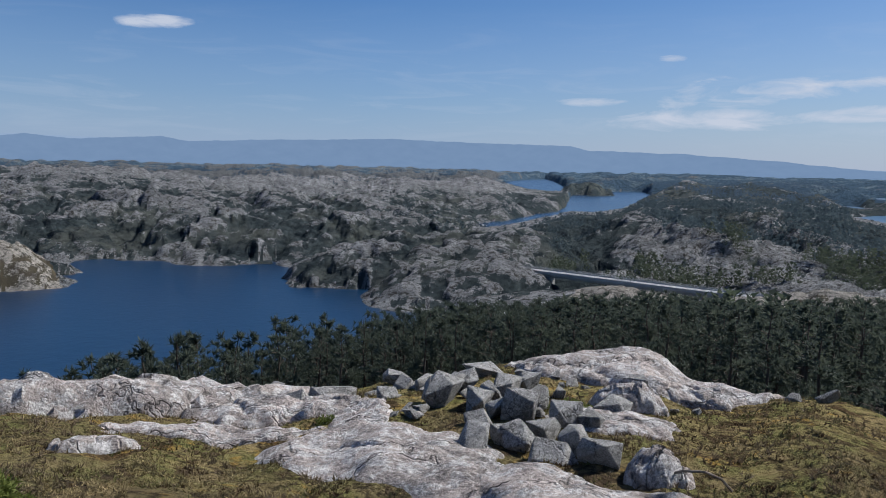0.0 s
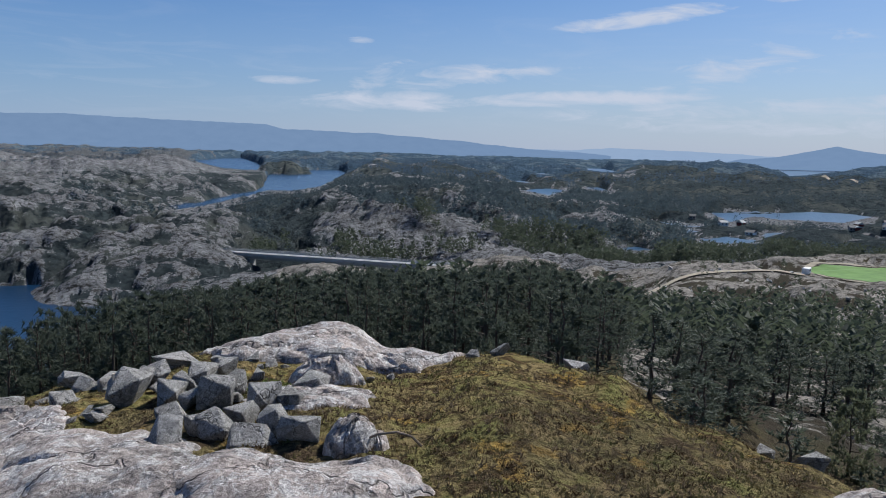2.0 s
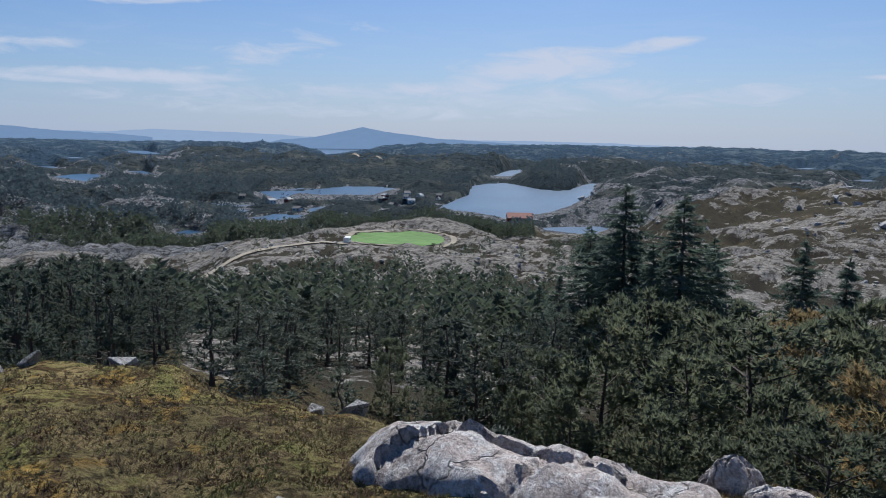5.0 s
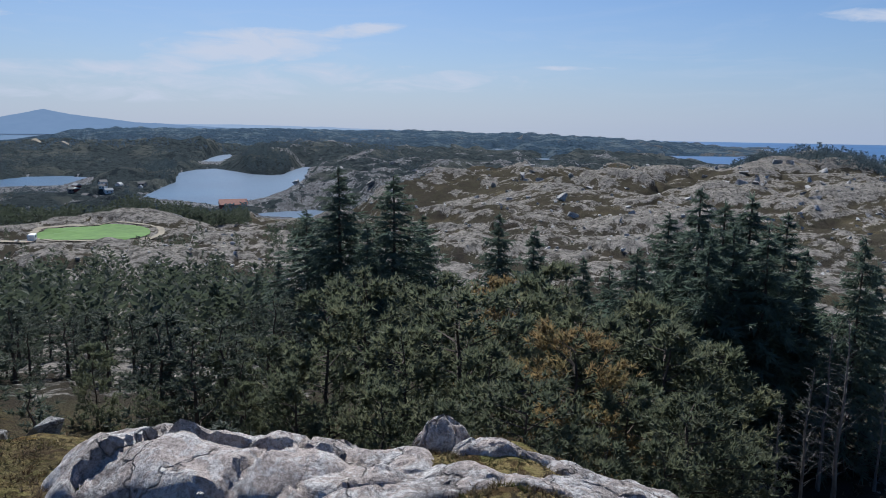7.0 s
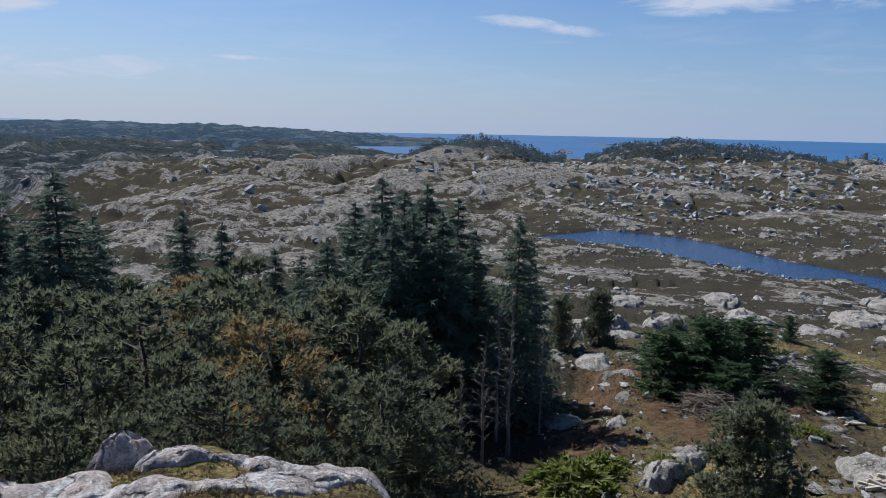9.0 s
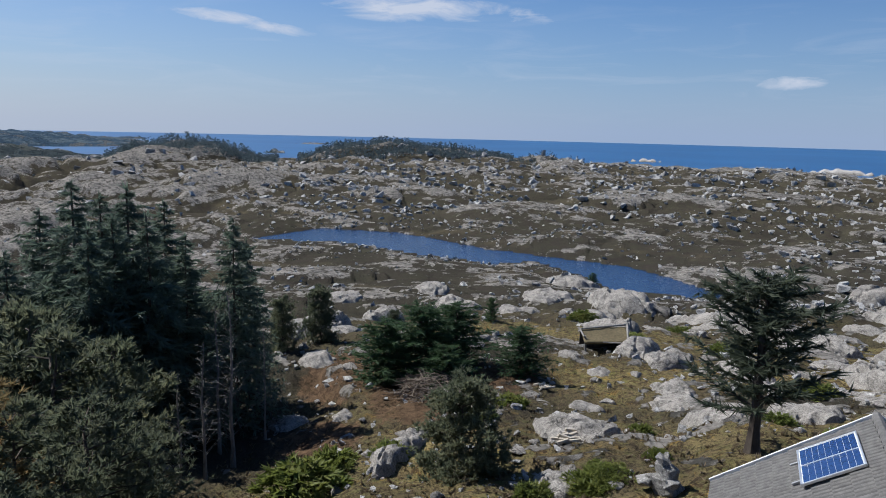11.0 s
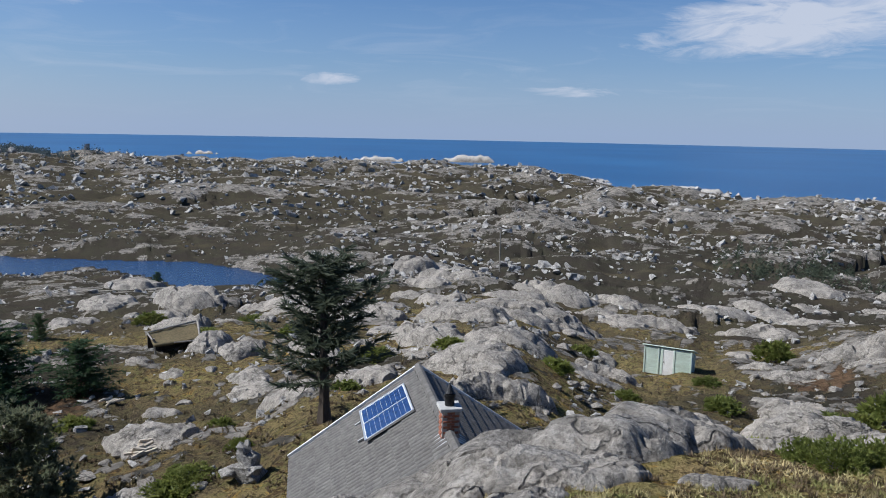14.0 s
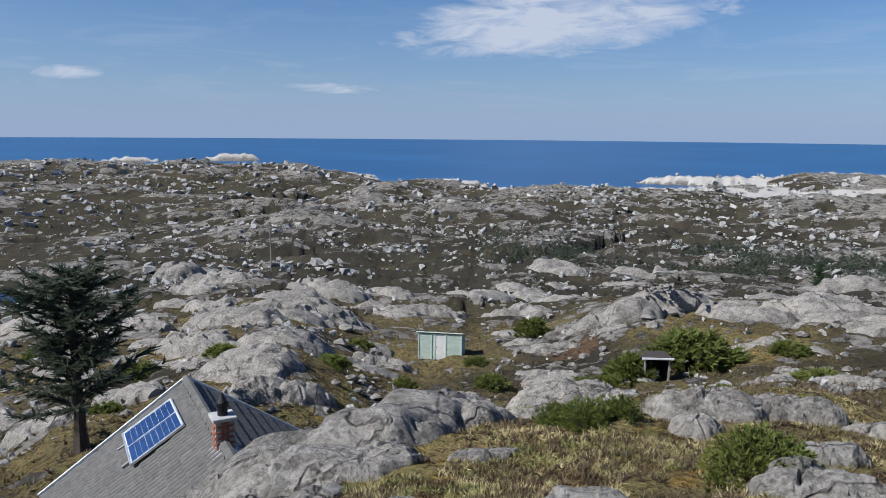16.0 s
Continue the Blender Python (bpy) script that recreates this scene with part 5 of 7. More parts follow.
# ---- rocks ----
def outcrop(az, d, length, width, height, turn, mat=None, seed=0, fine=1.0, label="pale granite outcrop with lichen and cracks in the turf", group=""):
    """A whaleback of bedrock that swells out of the ground, its long axis at the bearing turn."""
    mat = mat or GRANITE
    cx, cy = polar(az, d)
    n, m = max(18, int(46 * fine)), max(14, int(34 * fine))
    u, v = np.meshgrid(np.linspace(-1.15, 1.15, n), np.linspace(-1.15, 1.15, m), indexing="ij")
    th = radians(turn)
    lx, ly = u * length / 2, v * width / 2
    x = cx + lx * math.sin(th) + ly * math.cos(th)
    y = cy + lx * math.cos(th) - ly * math.sin(th)
    s = max(0.5, min(length, width))
    uneven = 0.24 * grain(x / (0.6 * s), y / (0.6 * s), 61 + seed) + 0.18 * grain(x / (0.22 * s), y / (0.22 * s), 62 + seed)
    r = (np.abs(u) ** 2.3 + np.abs(v) ** 2.3) ** (1 / 2.3) + uneven
    dome = 1 - np.maximum(r, 0) ** 2.6
    up = np.where(dome > 0, np.maximum(dome, 0) ** 0.5, dome * 1.2)
    bent = 0.25 * grain(x / (0.5 * s), y / (0.5 * s), 63 + seed)
    step, tip, gap = joints(lx / (0.62 * s) + bent, ly / (0.40 * s) - bent + 0.25 * u, 64 + seed)
    small, tip2, gap2 = joints(lx / (0.23 * s) - bent, ly / (0.15 * s) + bent, 66 + seed)
    z = around(x.ravel(), y.ravel())[0].reshape(x.shape)
    z = z + height * (up * (0.88 + 0.09 * step + 0.13 * tip + 0.035 * small + 0.07 * tip2) - 0.08) - ((1 - smooth(0.0, 0.10, gap)) * 0.20 + (1 - smooth(0, 0.12, gap2)) * 0.05) * height * (dome > 0) + 0.02 * grain(x / 0.16, y / 0.16, 65) * min(1, s)
    z = z - 0.25 * (r > 1.25)
    base = Vector((cx, cy, floor_at(cx, cy)))
    vs = np.column_stack([x.ravel() - base.x, y.ravel() - base.y, z.ravel() - base.z])
    i, j = np.meshgrid(np.arange(n - 1), np.arange(m - 1), indexing="ij")
    k = (i * m + j).ravel()
    # only the piece that holds the middle
    inside = r[:-1, :-1] < 1.25
    seen, todo = np.zeros(inside.shape, bool), [(n // 2, m // 2)]
    while todo:
        p, q = todo.pop()
        if 0 <= p < n - 1 and 0 <= q < m - 1 and inside[p, q] and not seen[p, q]:
            seen[p, q] = True
            todo += [(p + 1, q), (p - 1, q), (p, q + 1), (p, q - 1)]
    keep = seen.ravel()
    fs = np.stack([k, k + m, k + m + 1, k + 1], -1)[keep]
    me = flesh("rock_outcrop", vs, fs, mat, True)
    me.set_sharp_from_angle(angle=0.6)
    ob = new("rock_outcrop", me)
    ob.location = base
    return tagged(ob, label, "rock", group)


def stone_mesh(seed, flat=0.7, bevel=0.022, points=11, rough=0.0):
    """An angular block: the hull of scattered points with worn edges."""
    rng = np.random.default_rng(seed)
    bm = bmesh.new()
    for p in rng.uniform(-0.5, 0.5, (points, 3)) * (1, 0.8, flat):
        p = p / (np.abs(p / np.array([1, 0.8, flat])).max() + 0.12) * 0.55
        bm.verts.new(p)
    out = bmesh.ops.convex_hull(bm, input=bm.verts)
    bmesh.ops.delete(bm, geom=[v for v in bm.verts if not v.link_faces], context="VERTS")
    bmesh.ops.dissolve_limit(bm, angle_limit=0.22, verts=bm.verts, edges=bm.edges)
    if bevel:
        bmesh.ops.bevel(bm, geom=list(bm.edges), offset=bevel, segments=1, affect="EDGES")
    bmesh.ops.triangulate(bm, faces=[f for f in bm.faces if len(f.verts) > 4])
    if rough:
        bmesh.ops.subdivide_edges(bm, edges=bm.edges[:], cuts=2, use_grid_fill=True)
        bmesh.ops.triangulate(bm, faces=bm.faces[:])
        for v in bm.verts:
            v.co *= 1 + rough * noise.noise(v.co * 5.0 + Vector((seed, 0, 0))) + 0.5 * rough * noise.noise(v.co * 11.0)
    bmesh.ops.recalc_face_normals(bm, faces=bm.faces)
    me = bpy.data.meshes.new("stone")
    bm.to_mesh(me)
    bm.free()
    return me


def lump_mesh(seed, flat=0.6, sub=2, rough=0.35):
    """A rounded boulder."""
    bm = bmesh.new()
    bmesh.ops.create_icosphere(bm, subdivisions=sub, radius=0.5)
    off = Vector((seed * 3.1, seed * 1.7, seed * 0.9))
    for v in bm.verts:
        n = noise.noise(v.co * 2.0 + off) + 0.5 * noise.noise(v.co * 4.5 + off)
        v.co *= 1 + rough * n
        for k in range(5):
            ax = Vector((math.sin(seed * 7 + k * 2.4), math.cos(seed * 5 + k * 1.9), math.sin(seed + k * 3.3) * 0.8)).normalized()
            over = v.co.dot(ax) - 0.36
            if over > 0:
                v.co -= ax * over * 0.85
        v.co.z *= flat
    me = bpy.data.meshes.new("boulder")
    bm.to_mesh(me)
    bm.free()
    return me


# the summit's own bedrock
for k, (az, d, ln, wd, ht, turn) in enumerate((
        (-24.0, 12.4, 6.2, 1.8, 0.62, 66), (-12.3, 11.4, 2.8, 1.5, 0.34, 80), (-17.5, 10.2, 3.0, 0.8, 0.12, 92), (-4.2, 8.4, 3.4, 1.9, 0.15, 128), (-6.4, 10.2, 2.0, 0.9, 0.12, 170),
        (8.5, 6.8, 3.4, 1.6, 0.24, 118), (15.2, 13.0, 4.6, 2.4, 0.38, 112), (14.2, 10.6, 1.1, 0.8, 0.42, 100), (13.2, 9.7, 1.7, 1.0, 0.16, 110), (-25.2, 9.2, 1.0, 0.6, 0.16, 60), (0.8, 7.9, 1.6, 1.0, 0.1, 40), (19.0, 12.2, 1.6, 1.0, 0.3, 110),
        (62.3, 7.5, 3.2, 2.1, 0.55, 158), (69.0, 7.2, 2.8, 1.6, 0.28, 162), (76.0, 6.6, 2.0, 0.9, 0.12, 165), (79.8, 8.0, 0.7, 0.55, 0.42, 150), (16.8, 7.9, 0.75, 0.6, 0.34, 60), (85.2, 7.6, 1.3, 0.5, 0.14, 175), (88.6, 6.6, 1.4, 0.45, 0.1, 175), (93.0, 6.9, 1.3, 0.4, 0.1, 165), (82.5, 6.6, 1.2, 0.5, 0.1, 150), (49.0, 11.6, 2.6, 0.6, 0.16, 140), (96.0, 7.7, 2.2, 0.9, 0.16, 175),
        (158.0, 8.6, 4.6, 2.2, 0.5, 72), (167.0, 8.0, 3.4, 2.4, 0.45, 78), (174.5, 8.2, 2.2, 1.7, 0.42, 60), (170.2, 6.4, 1.3, 0.8, 0.2, 50), (163.0, 6.6, 2.2, 1.2, 0.3, 60), (178.6, 9.0, 1.6, 1.1, 0.35, 80), (188.2, 5.1, 0.95, 0.6, 0.12, 20), (173.4, 4.7, 0.8, 0.5, 0.12, 20), (180.5, 6.6, 0.7, 0.4, 0.1, 60), (164.5, 5.6, 1.1, 0.6, 0.14, 40), (197.4, 10.2, 1.7, 1.0, 0.55, 100), (196.6, 8.0, 0.8, 0.5, 0.2, 30),
        (202.5, 10.6, 1.5, 0.9, 0.4, 110), (204.7, 7.3, 0.9, 0.5, 0.2, 100), (206.3, 5.7, 1.2, 0.7, 0.3, 115), (209.5, 10.0, 1.2, 0.8, 0.3, 90), (192.6, 4.7, 0.35, 0.25, 0.1, 10), (150.0, 7.2, 2.6, 1.4, 0.3, 60))):
    outcrop(az, d, ln, wd, ht, turn, GRANITE if az < 110 else GREY_ROCK, k, 1.2, group="bedrock of the summit")

# whalebacks on the slope below, by hand where they stand out
for k, (az, d, ln, wd, ht, turn) in enumerate((
        (122.6, 29, 6.0, 1.6, 0.9, 140), (136.7, 31, 5.5, 3.0, 1.0, 120), (135.8, 23.5, 2.4, 1.6, 0.7, 120), (144.1, 40, 4.0, 1.6, 0.7, 120), (141.3, 52, 5.0, 3.0, 1.2, 150), (143.6, 50, 4.4, 2.8, 1.0, 160), (140.3, 68, 3.4, 2.2, 1.4, 130),
        (116.0, 66, 9.0, 4.5, 2.2, 150), (121.0, 84, 11.0, 5.0, 2.6, 120), (127.0, 96, 12.0, 5.0, 2.4, 110), (134.2, 108, 12.0, 6.0, 2.4, 110), (139.5, 96, 12.0, 6.0, 2.6, 110), (136.0, 150, 14.0, 8.0, 3.0, 100), (146.0, 85, 12.0, 6.0, 2.0, 110), (118, 110, 10, 5, 1.6, 110), (125, 120, 12, 5, 1.8, 120),
        (164.5, 36, 5.2, 3.0, 1.0, 100), (162.0, 31, 4.8, 3.2, 1.1, 110), (165.5, 42, 4.6, 3.4, 1.0, 100), (160.8, 58, 9.0, 4.5, 1.7, 110), (164.9, 60, 8.0, 4.5, 1.4, 110), (158.0, 46, 6.0, 3.0, 1.6, 120), (167.8, 64, 8.0, 4.0, 1.8, 110), (162.6, 27, 3.0, 1.8, 1.1, 70), (166.2, 27, 2.4, 1.6, 1.0, 60),
        (157.2, 130, 9.0, 7.0, 4.0, 60), (160.0, 105, 12.0, 5.0, 2.4, 110), (168.0, 95, 11.0, 5.0, 2.2, 100), (154.0, 62, 7.0, 3.5, 1.6, 120), (150.5, 70, 9.0, 4.0, 2.2, 115), (153.0, 33, 4.0, 2.2, 0.9, 120), (147.0, 32, 4.0, 1.8, 0.8, 120), (149.0, 45, 5.0, 2.4, 1.0, 120),
        (184.8, 24, 3.6, 2.0, 0.9, 100), (182.0, 19, 2.6, 1.4, 0.7, 90), (186.9, 29, 4.6, 2.6, 1.6, 80), (189.0, 22, 3.6, 1.8, 0.9, 110), (190.6, 56, 7.0, 4.0, 2.2, 90), (194.0, 60, 9.0, 4.5, 2.4, 90), (200.6, 58, 8.0, 4.5, 1.7, 100), (205.0, 60, 8.0, 5.0, 1.5, 95), (209.5, 54, 6.0, 4.0, 1.1, 90), (186.6, 36, 4.0, 2.6, 1.6, 110),
        (178.0, 30, 4.0, 2.0, 0.9, 90), (175.5, 24, 3.4, 1.8, 0.8, 110), (171.0, 20, 3.2, 1.8, 0.8, 110), (176, 80, 8, 3.5, 1.5, 95), (183, 85, 9, 4, 1.6, 95), (172.5, 45, 4, 2.2, 1.1, 95), (196.5, 24, 2.5, 1.4, 0.7, 100), (202, 30, 3.0, 1.6, 0.8, 100), (207, 32, 3.2, 1.6, 0.8, 100))):
    outcrop(az, d, ln, wd, 0.8 * ht, turn, GREY_ROCK, 40 + k, 0.75, "rounded grey granite whaleback on the heather slope", "whalebacks of the slope")
rng = np.random.default_rng(8)
for k in range(110):
    az, d = rng.uniform(112, 212), math.exp(rng.uniform(math.log(34), math.log(150)))
    if d > 105 and az < 150 or (abs(az - 177) < 4 and d < 75) or (144 < az < 155 and d < 34):
        continue
    ln = d * rng.uniform(0.04, 0.10)
    outcrop(az, d, ln, ln * rng.uniform(0.4, 0.65), ln * rng.uniform(0.08, 0.15), rng.uniform(85, 135), GREY_ROCK, 100 + k, 0.6, "rounded grey granite whaleback on the heather slope", "whalebacks of the slope")

# blocks heaped on the summit
blocks = [stone_mesh(200 + k, f, 0.016, 12, 0.035) for k, f in enumerate((0.75, 0.6, 0.5, 0.85, 0.65, 0.45))]
for me in blocks:
    me.materials.append(STONE)
for k, (az, d, wide, high) in enumerate(((0.4, 10.16, 0.56, 0.44), (2.79, 9.98, 0.46, 0.28), (3.95, 10.55, 0.44, 0.25), (6.38, 9.42, 0.48, 0.46), (3.09, 9.17, 0.36, 0.25), (3.01, 8.23, 0.54, 0.30), (6.46, 8.45, 0.45, 0.30), (6.82, 10.98, 0.44, 0.28), (9.4, 9.2, 0.5, 0.32),
                                         (10.62, 8.5, 0.45, 0.30), (12.74, 7.9, 0.54, 0.26), (9.11, 8.0, 0.55, 0.22), (-3.98, 10.71, 0.38, 0.19), (2.35, 10.93, 0.48, 0.28), (3.38, 11.82, 0.6, 0.2), (9.17, 10.77, 0.2, 0.18), (-1.09, 12.01, 0.4, 0.28), (5.26, 10.64, 0.52, 0.28),
                                         (-9.21, 11.89, 0.44, 0.36), (-11.01, 11.42, 0.48, 0.42), (-13.04, 12.45, 0.6, 0.36), (14.86, 11.22, 0.45, 0.34), (13.06, 9.94, 0.5, 0.28), (-7.6, 12.3, 0.62, 0.26), (-9.4, 12.5, 0.4, 0.2), (-3.4, 12.9, 0.6, 0.24), (-2.6, 12.2, 0.4, 0.2), (4.7, 9.5, 0.4, 0.34), (7.9, 8.7, 0.42, 0.3), (4.9, 8.7, 0.34, 0.26),
                                         (11.4, 9.3, 0.36, 0.24), (7.6, 9.9, 0.44, 0.34), (1.4, 10.9, 0.4, 0.26), (26.0, 12.2, 0.26, 0.14), (28.0, 12.0, 0.36, 0.2), (33.6, 11.6, 0.46, 0.24), (50.7, 10.2, 0.42, 0.26), (47.4, 10.4, 0.3, 0.2), (48.8, 10.8, 0.3, 0.16), (45.2, 6.05, 0.22, 0.2), (19.5, 11.0, 0.16, 0.1), (17.8, 10.6, 0.12, 0.1))):
    ob = new("stone_block", blocks[(k * 5 + k // 6) % 6])
    ex, ey, ez = ob.dimensions
    ob.matrix_world = pose(*spot(az, d + 0.35 * wide, 0.36 * high), 10 * math.sin(k * 2.1), 12 * math.cos(k * 1.3), 47 * k) @ Matrix.Diagonal((wide / ex, 0.85 * wide / ey, 1.15 * high / ez, 1))
    tagged(ob, "angular grey granite block lying on the summit", "stone", "blocks on the summit")
rng = np.random.default_rng(33)
for k in range(46):
    az, d, size = rng.uniform(-5.5, 12.5), rng.uniform(8.4, 12.4), rng.uniform(0.16, 0.38)
    ob = new("stone_block", blocks[(k * 5 + 2) % 6])
    ob.matrix_world = pose(*spot(az, d, 0.12 * size), rng.normal(0, 12), rng.normal(0, 12), rng.uniform(0, 360)) @ Matrix.Diagonal((size * 1.1, size * 0.85, size * 0.6, 1))
    tagged(ob, "small flat granite block wedged among larger ones", "stone", "blocks on the summit")

# boulders strewn over the moor: the nearest as things, the rest as one body
lumps = [lump_mesh(k + 1, f, 3, 0.5) for k, f in enumerate((0.7, 0.55, 0.8, 0.6, 0.5, 0.75, 0.65, 0.9))]
for me in lumps:
    me.materials.append(GREY_ROCK)
cases = []
chips = [stone_mesh(300 + k, f, 0.0, 9) for k, f in enumerate((0.7, 0.55, 0.8, 0.6, 0.5, 0.75, 0.65, 0.9))]
for me in chips:
    bm = bmesh.new()
    bm.from_mesh(me)
    bmesh.ops.dissolve_limit(bm, angle_limit=0.5, verts=bm.verts, edges=bm.edges)
    bmesh.ops.triangulate(bm, faces=bm.faces)
    bm.to_mesh(me)
    bm.free()
    vs = np.empty(len(me.vertices) * 3)
    me.vertices.foreach_get("co", vs)
    cases.append((vs.reshape(-1, 3), np.array([p.vertices[:] for p in me.polygons])))
placed, all_v, all_f, base_n = 0, [], [], 0
strewn = ((112, 212, 22, 60, 420, 0.006, 0.022), (112, 212, 18, 62, 1100, 0.004, 0.016), (112, 212, 70, 200, 2800, 0.003, 0.013), (114, 207, 190, 950, 13000, 0.0022, 0.0115), (150, 170, 100, 160, 160, 0.006, 0.018), (108, 130, 200, 800, 700, 0.004, 0.012), (68, 108, 160, 800, 900, 0.004, 0.014), (36, 66, 130, 270, 350, 0.004, 0.014), (195, 208, 150, 800, 400, 0.004, 0.012))
for a0, a1, d0, d1, many, s0, s1 in strewn:
    azs, ds = rng.uniform(a0, a1, many), np.exp(rng.uniform(math.log(d0), math.log(d1), many))
    xs, ys = ds * np.sin(np.radians(azs)), ds * np.cos(np.radians(azs))
    zs, rk = around(xs, ys)
    sizes = ds * s0 * (s1 / s0) ** (rng.uniform(0, 1, many) ** 1.6)
    bunch = grain(xs / 30, ys / 30, 83) + 0.6 * grain(xs / 9, ys / 9, 84) + rng.normal(0, 0.12, many)
    for k in range(many):
        if ds[k] > 60 and bunch[k] < -0.05:
            continue
        wet = zs[k] < 0.6 or (105 < azs[k] < 150 and 170 < ds[k] < 290 and zs[k] < TARN + 0.1)
        if wet or (abs(azs[k] - 177) < 3.5 and ds[k] < 64) or (144 < azs[k] < 163 and ds[k] < 27):
            continue
        sz, turn = sizes[k] * (0.6 if 150 < ds[k] < 300 and azs[k] < 150 else 1.0), rng.uniform(0, 360)
        if ds[k] < 60 and placed < 290:
            ob = new("boulder", lumps[k % 8])
            ob.matrix_world = pose(xs[k], ys[k], zs[k] + 0.12 * sz, 0, 0, turn) @ Matrix.Diagonal((sz * 1.25, sz, sz * 0.9, 1))
            tagged(ob, "weathered grey boulder lying in the heather", "boulder", "boulders on the slope")
            placed += 1
        else:
            v, f = cases[k % 8]
            c, s = math.cos(radians(turn)), math.sin(radians(turn))
            tip = rng.normal(0, 0.35)
            w = v * (sz * 1.3, sz * 1.1, sz * 1.25)
            w = np.column_stack([w[:, 0] * math.cos(tip) - w[:, 2] * math.sin(tip), w[:, 1], w[:, 0] * math.sin(tip) + w[:, 2] * math.cos(tip)])
            all_v.append(np.column_stack([w[:, 0] * c - w[:, 1] * s + xs[k], w[:, 0] * s + w[:, 1] * c + ys[k], w[:, 2] + zs[k] + 0.1 * sz]))
            all_f.append(f + base_n)
            base_n += len(v)
tagged(new("scattered_rocks", flesh("scattered_rocks", np.vstack(all_v), np.vstack(all_f), PALE_ROCK)), "grey boulders and rock knobs strewn over the far moor", "rocks", kind="stuff")

# ---- the hut below the summit ----
TILE = plain("roof_tile", (0.10, 0.095, 0.09), (0.165, 0.156, 0.146), 6, 0.75, 0.3)
WHITE = plain("white_paint", (0.70, 0.70, 0.68), (0.80, 0.80, 0.78), 9, 0.6, 0.15)
DARK_WOOD = plain("dark_boards", (0.045, 0.036, 0.03), (0.085, 0.07, 0.058), 7, 0.8, 0.4, stretch=(1, 1, 0.2))
GREY_WOOD = plain("weathered_wood", (0.20, 0.185, 0.165), (0.34, 0.32, 0.29), 9, 0.85, 0.5, stretch=(1, 1, 0.2))
BRICK = plain("red_brick", (0.20, 0.075, 0.045), (0.34, 0.13, 0.08), 14, 0.85, 0.5)
MORTAR = plain("mortar", (0.30, 0.27, 0.24), (0.42, 0.39, 0.36), 20, 0.9, 0.4)
LEAD = plain("lead_sheet", (0.34, 0.345, 0.35), (0.48, 0.485, 0.49), 6, 0.5, 0.2, 0.6)
BLACK = plain("black_steel", (0.02, 0.02, 0.022), (0.04, 0.04, 0.042), 10, 0.45, 0.1, 0.5)
ALU = plain("aluminium", (0.72, 0.73, 0.74), (0.80, 0.81, 0.82), 10, 0.35, 0.05, 0.8)
CELL = plain("solar_cell", (0.018, 0.045, 0.14), (0.03, 0.075, 0.21), 30, 0.22, 0.05, 0.1, 0.6)
MINT = plain("pale_green_paint", (0.50, 0.60, 0.53), (0.58, 0.67, 0.60), 8, 0.6, 0.2)
RED_ROOF = plain("red_roof", (0.36, 0.13, 0.085), (0.46, 0.19, 0.13), 3, 0.75, 0.3)
RED_WALL = plain("red_boards", (0.13, 0.035, 0.028), (0.18, 0.05, 0.04), 5, 0.8, 0.3)
CONCRETE = plain("concrete", (0.36, 0.36, 0.35), (0.48, 0.47, 0.45), 2, 0.85, 0.3)
LAWN = plain("mown_grass", (0.075, 0.16, 0.025), (0.11, 0.21, 0.035), 0.35, 0.9, 0.3, world=True)
GRAVEL = plain("gravel", (0.24, 0.205, 0.145), (0.33, 0.285, 0.21), 1.5, 0.95, 0.4, world=True)
SOD = plain("sod", (0.10, 0.085, 0.045), (0.17, 0.13, 0.07), 6, 0.95, 0.8)
TWIG = plain("dry_twigs", (0.14, 0.11, 0.085), (0.27, 0.22, 0.17), 12, 0.9, 0.3)
SPLIT = plain("split_wood", (0.42, 0.36, 0.28), (0.58, 0.52, 0.43), 10, 0.85, 0.4)

HALF, RUN, DROP, LONG, RIDGE, FLOOR = 3.05, 3.2, 2.2, 8.2, 53.94, 49.3
hut = thing("hut", "wooden hut with grey tiled gable roof and brick chimney", "hut", (4.90, -13.44, 0), -148.5)
eave_z = RIDGE - DROP
for sx_ in (-1, 1):
    part("wall", block((sx_ * (HALF - 0.25), 0.1, (FLOOR + eave_z) / 2 - 0.2), (0.14, LONG - 0.5, eave_z - FLOOR + 0.5), bevel=0.01), DARK_WOOD, hut)
for y_ in (LONG / 2 - 0.2, -LONG / 2 + 0.4):
    bm = bmesh.new()
    prof = [(-HALF + 0.2, FLOOR - 0.4), (HALF - 0.2, FLOOR - 0.4), (HALF - 0.2, eave_z + 0.05), (0, RIDGE - 0.14), (-HALF + 0.2, eave_z + 0.05)]
    front = [bm.verts.new((x, y_ - 0.06, z)) for x, z in prof]
    back = [bm.verts.new((x, y_ + 0.06, z)) for x, z in prof]
    bm.faces.new(front)
    bm.faces.new(back[::-1])
    for k in range(5):
        bm.faces.new((front[k], back[k], back[(k + 1) % 5], front[(k + 1) % 5]))
    bmesh.ops.recalc_face_normals(bm, faces=bm.faces)
    part("gable_wall", bm, DARK_WOOD, hut)
slope = math.atan2(DROP, RUN)
fall = math.hypot(RUN, DROP)
COLS, ROWS = 27, 10
tw, th = LONG / COLS, fall / ROWS
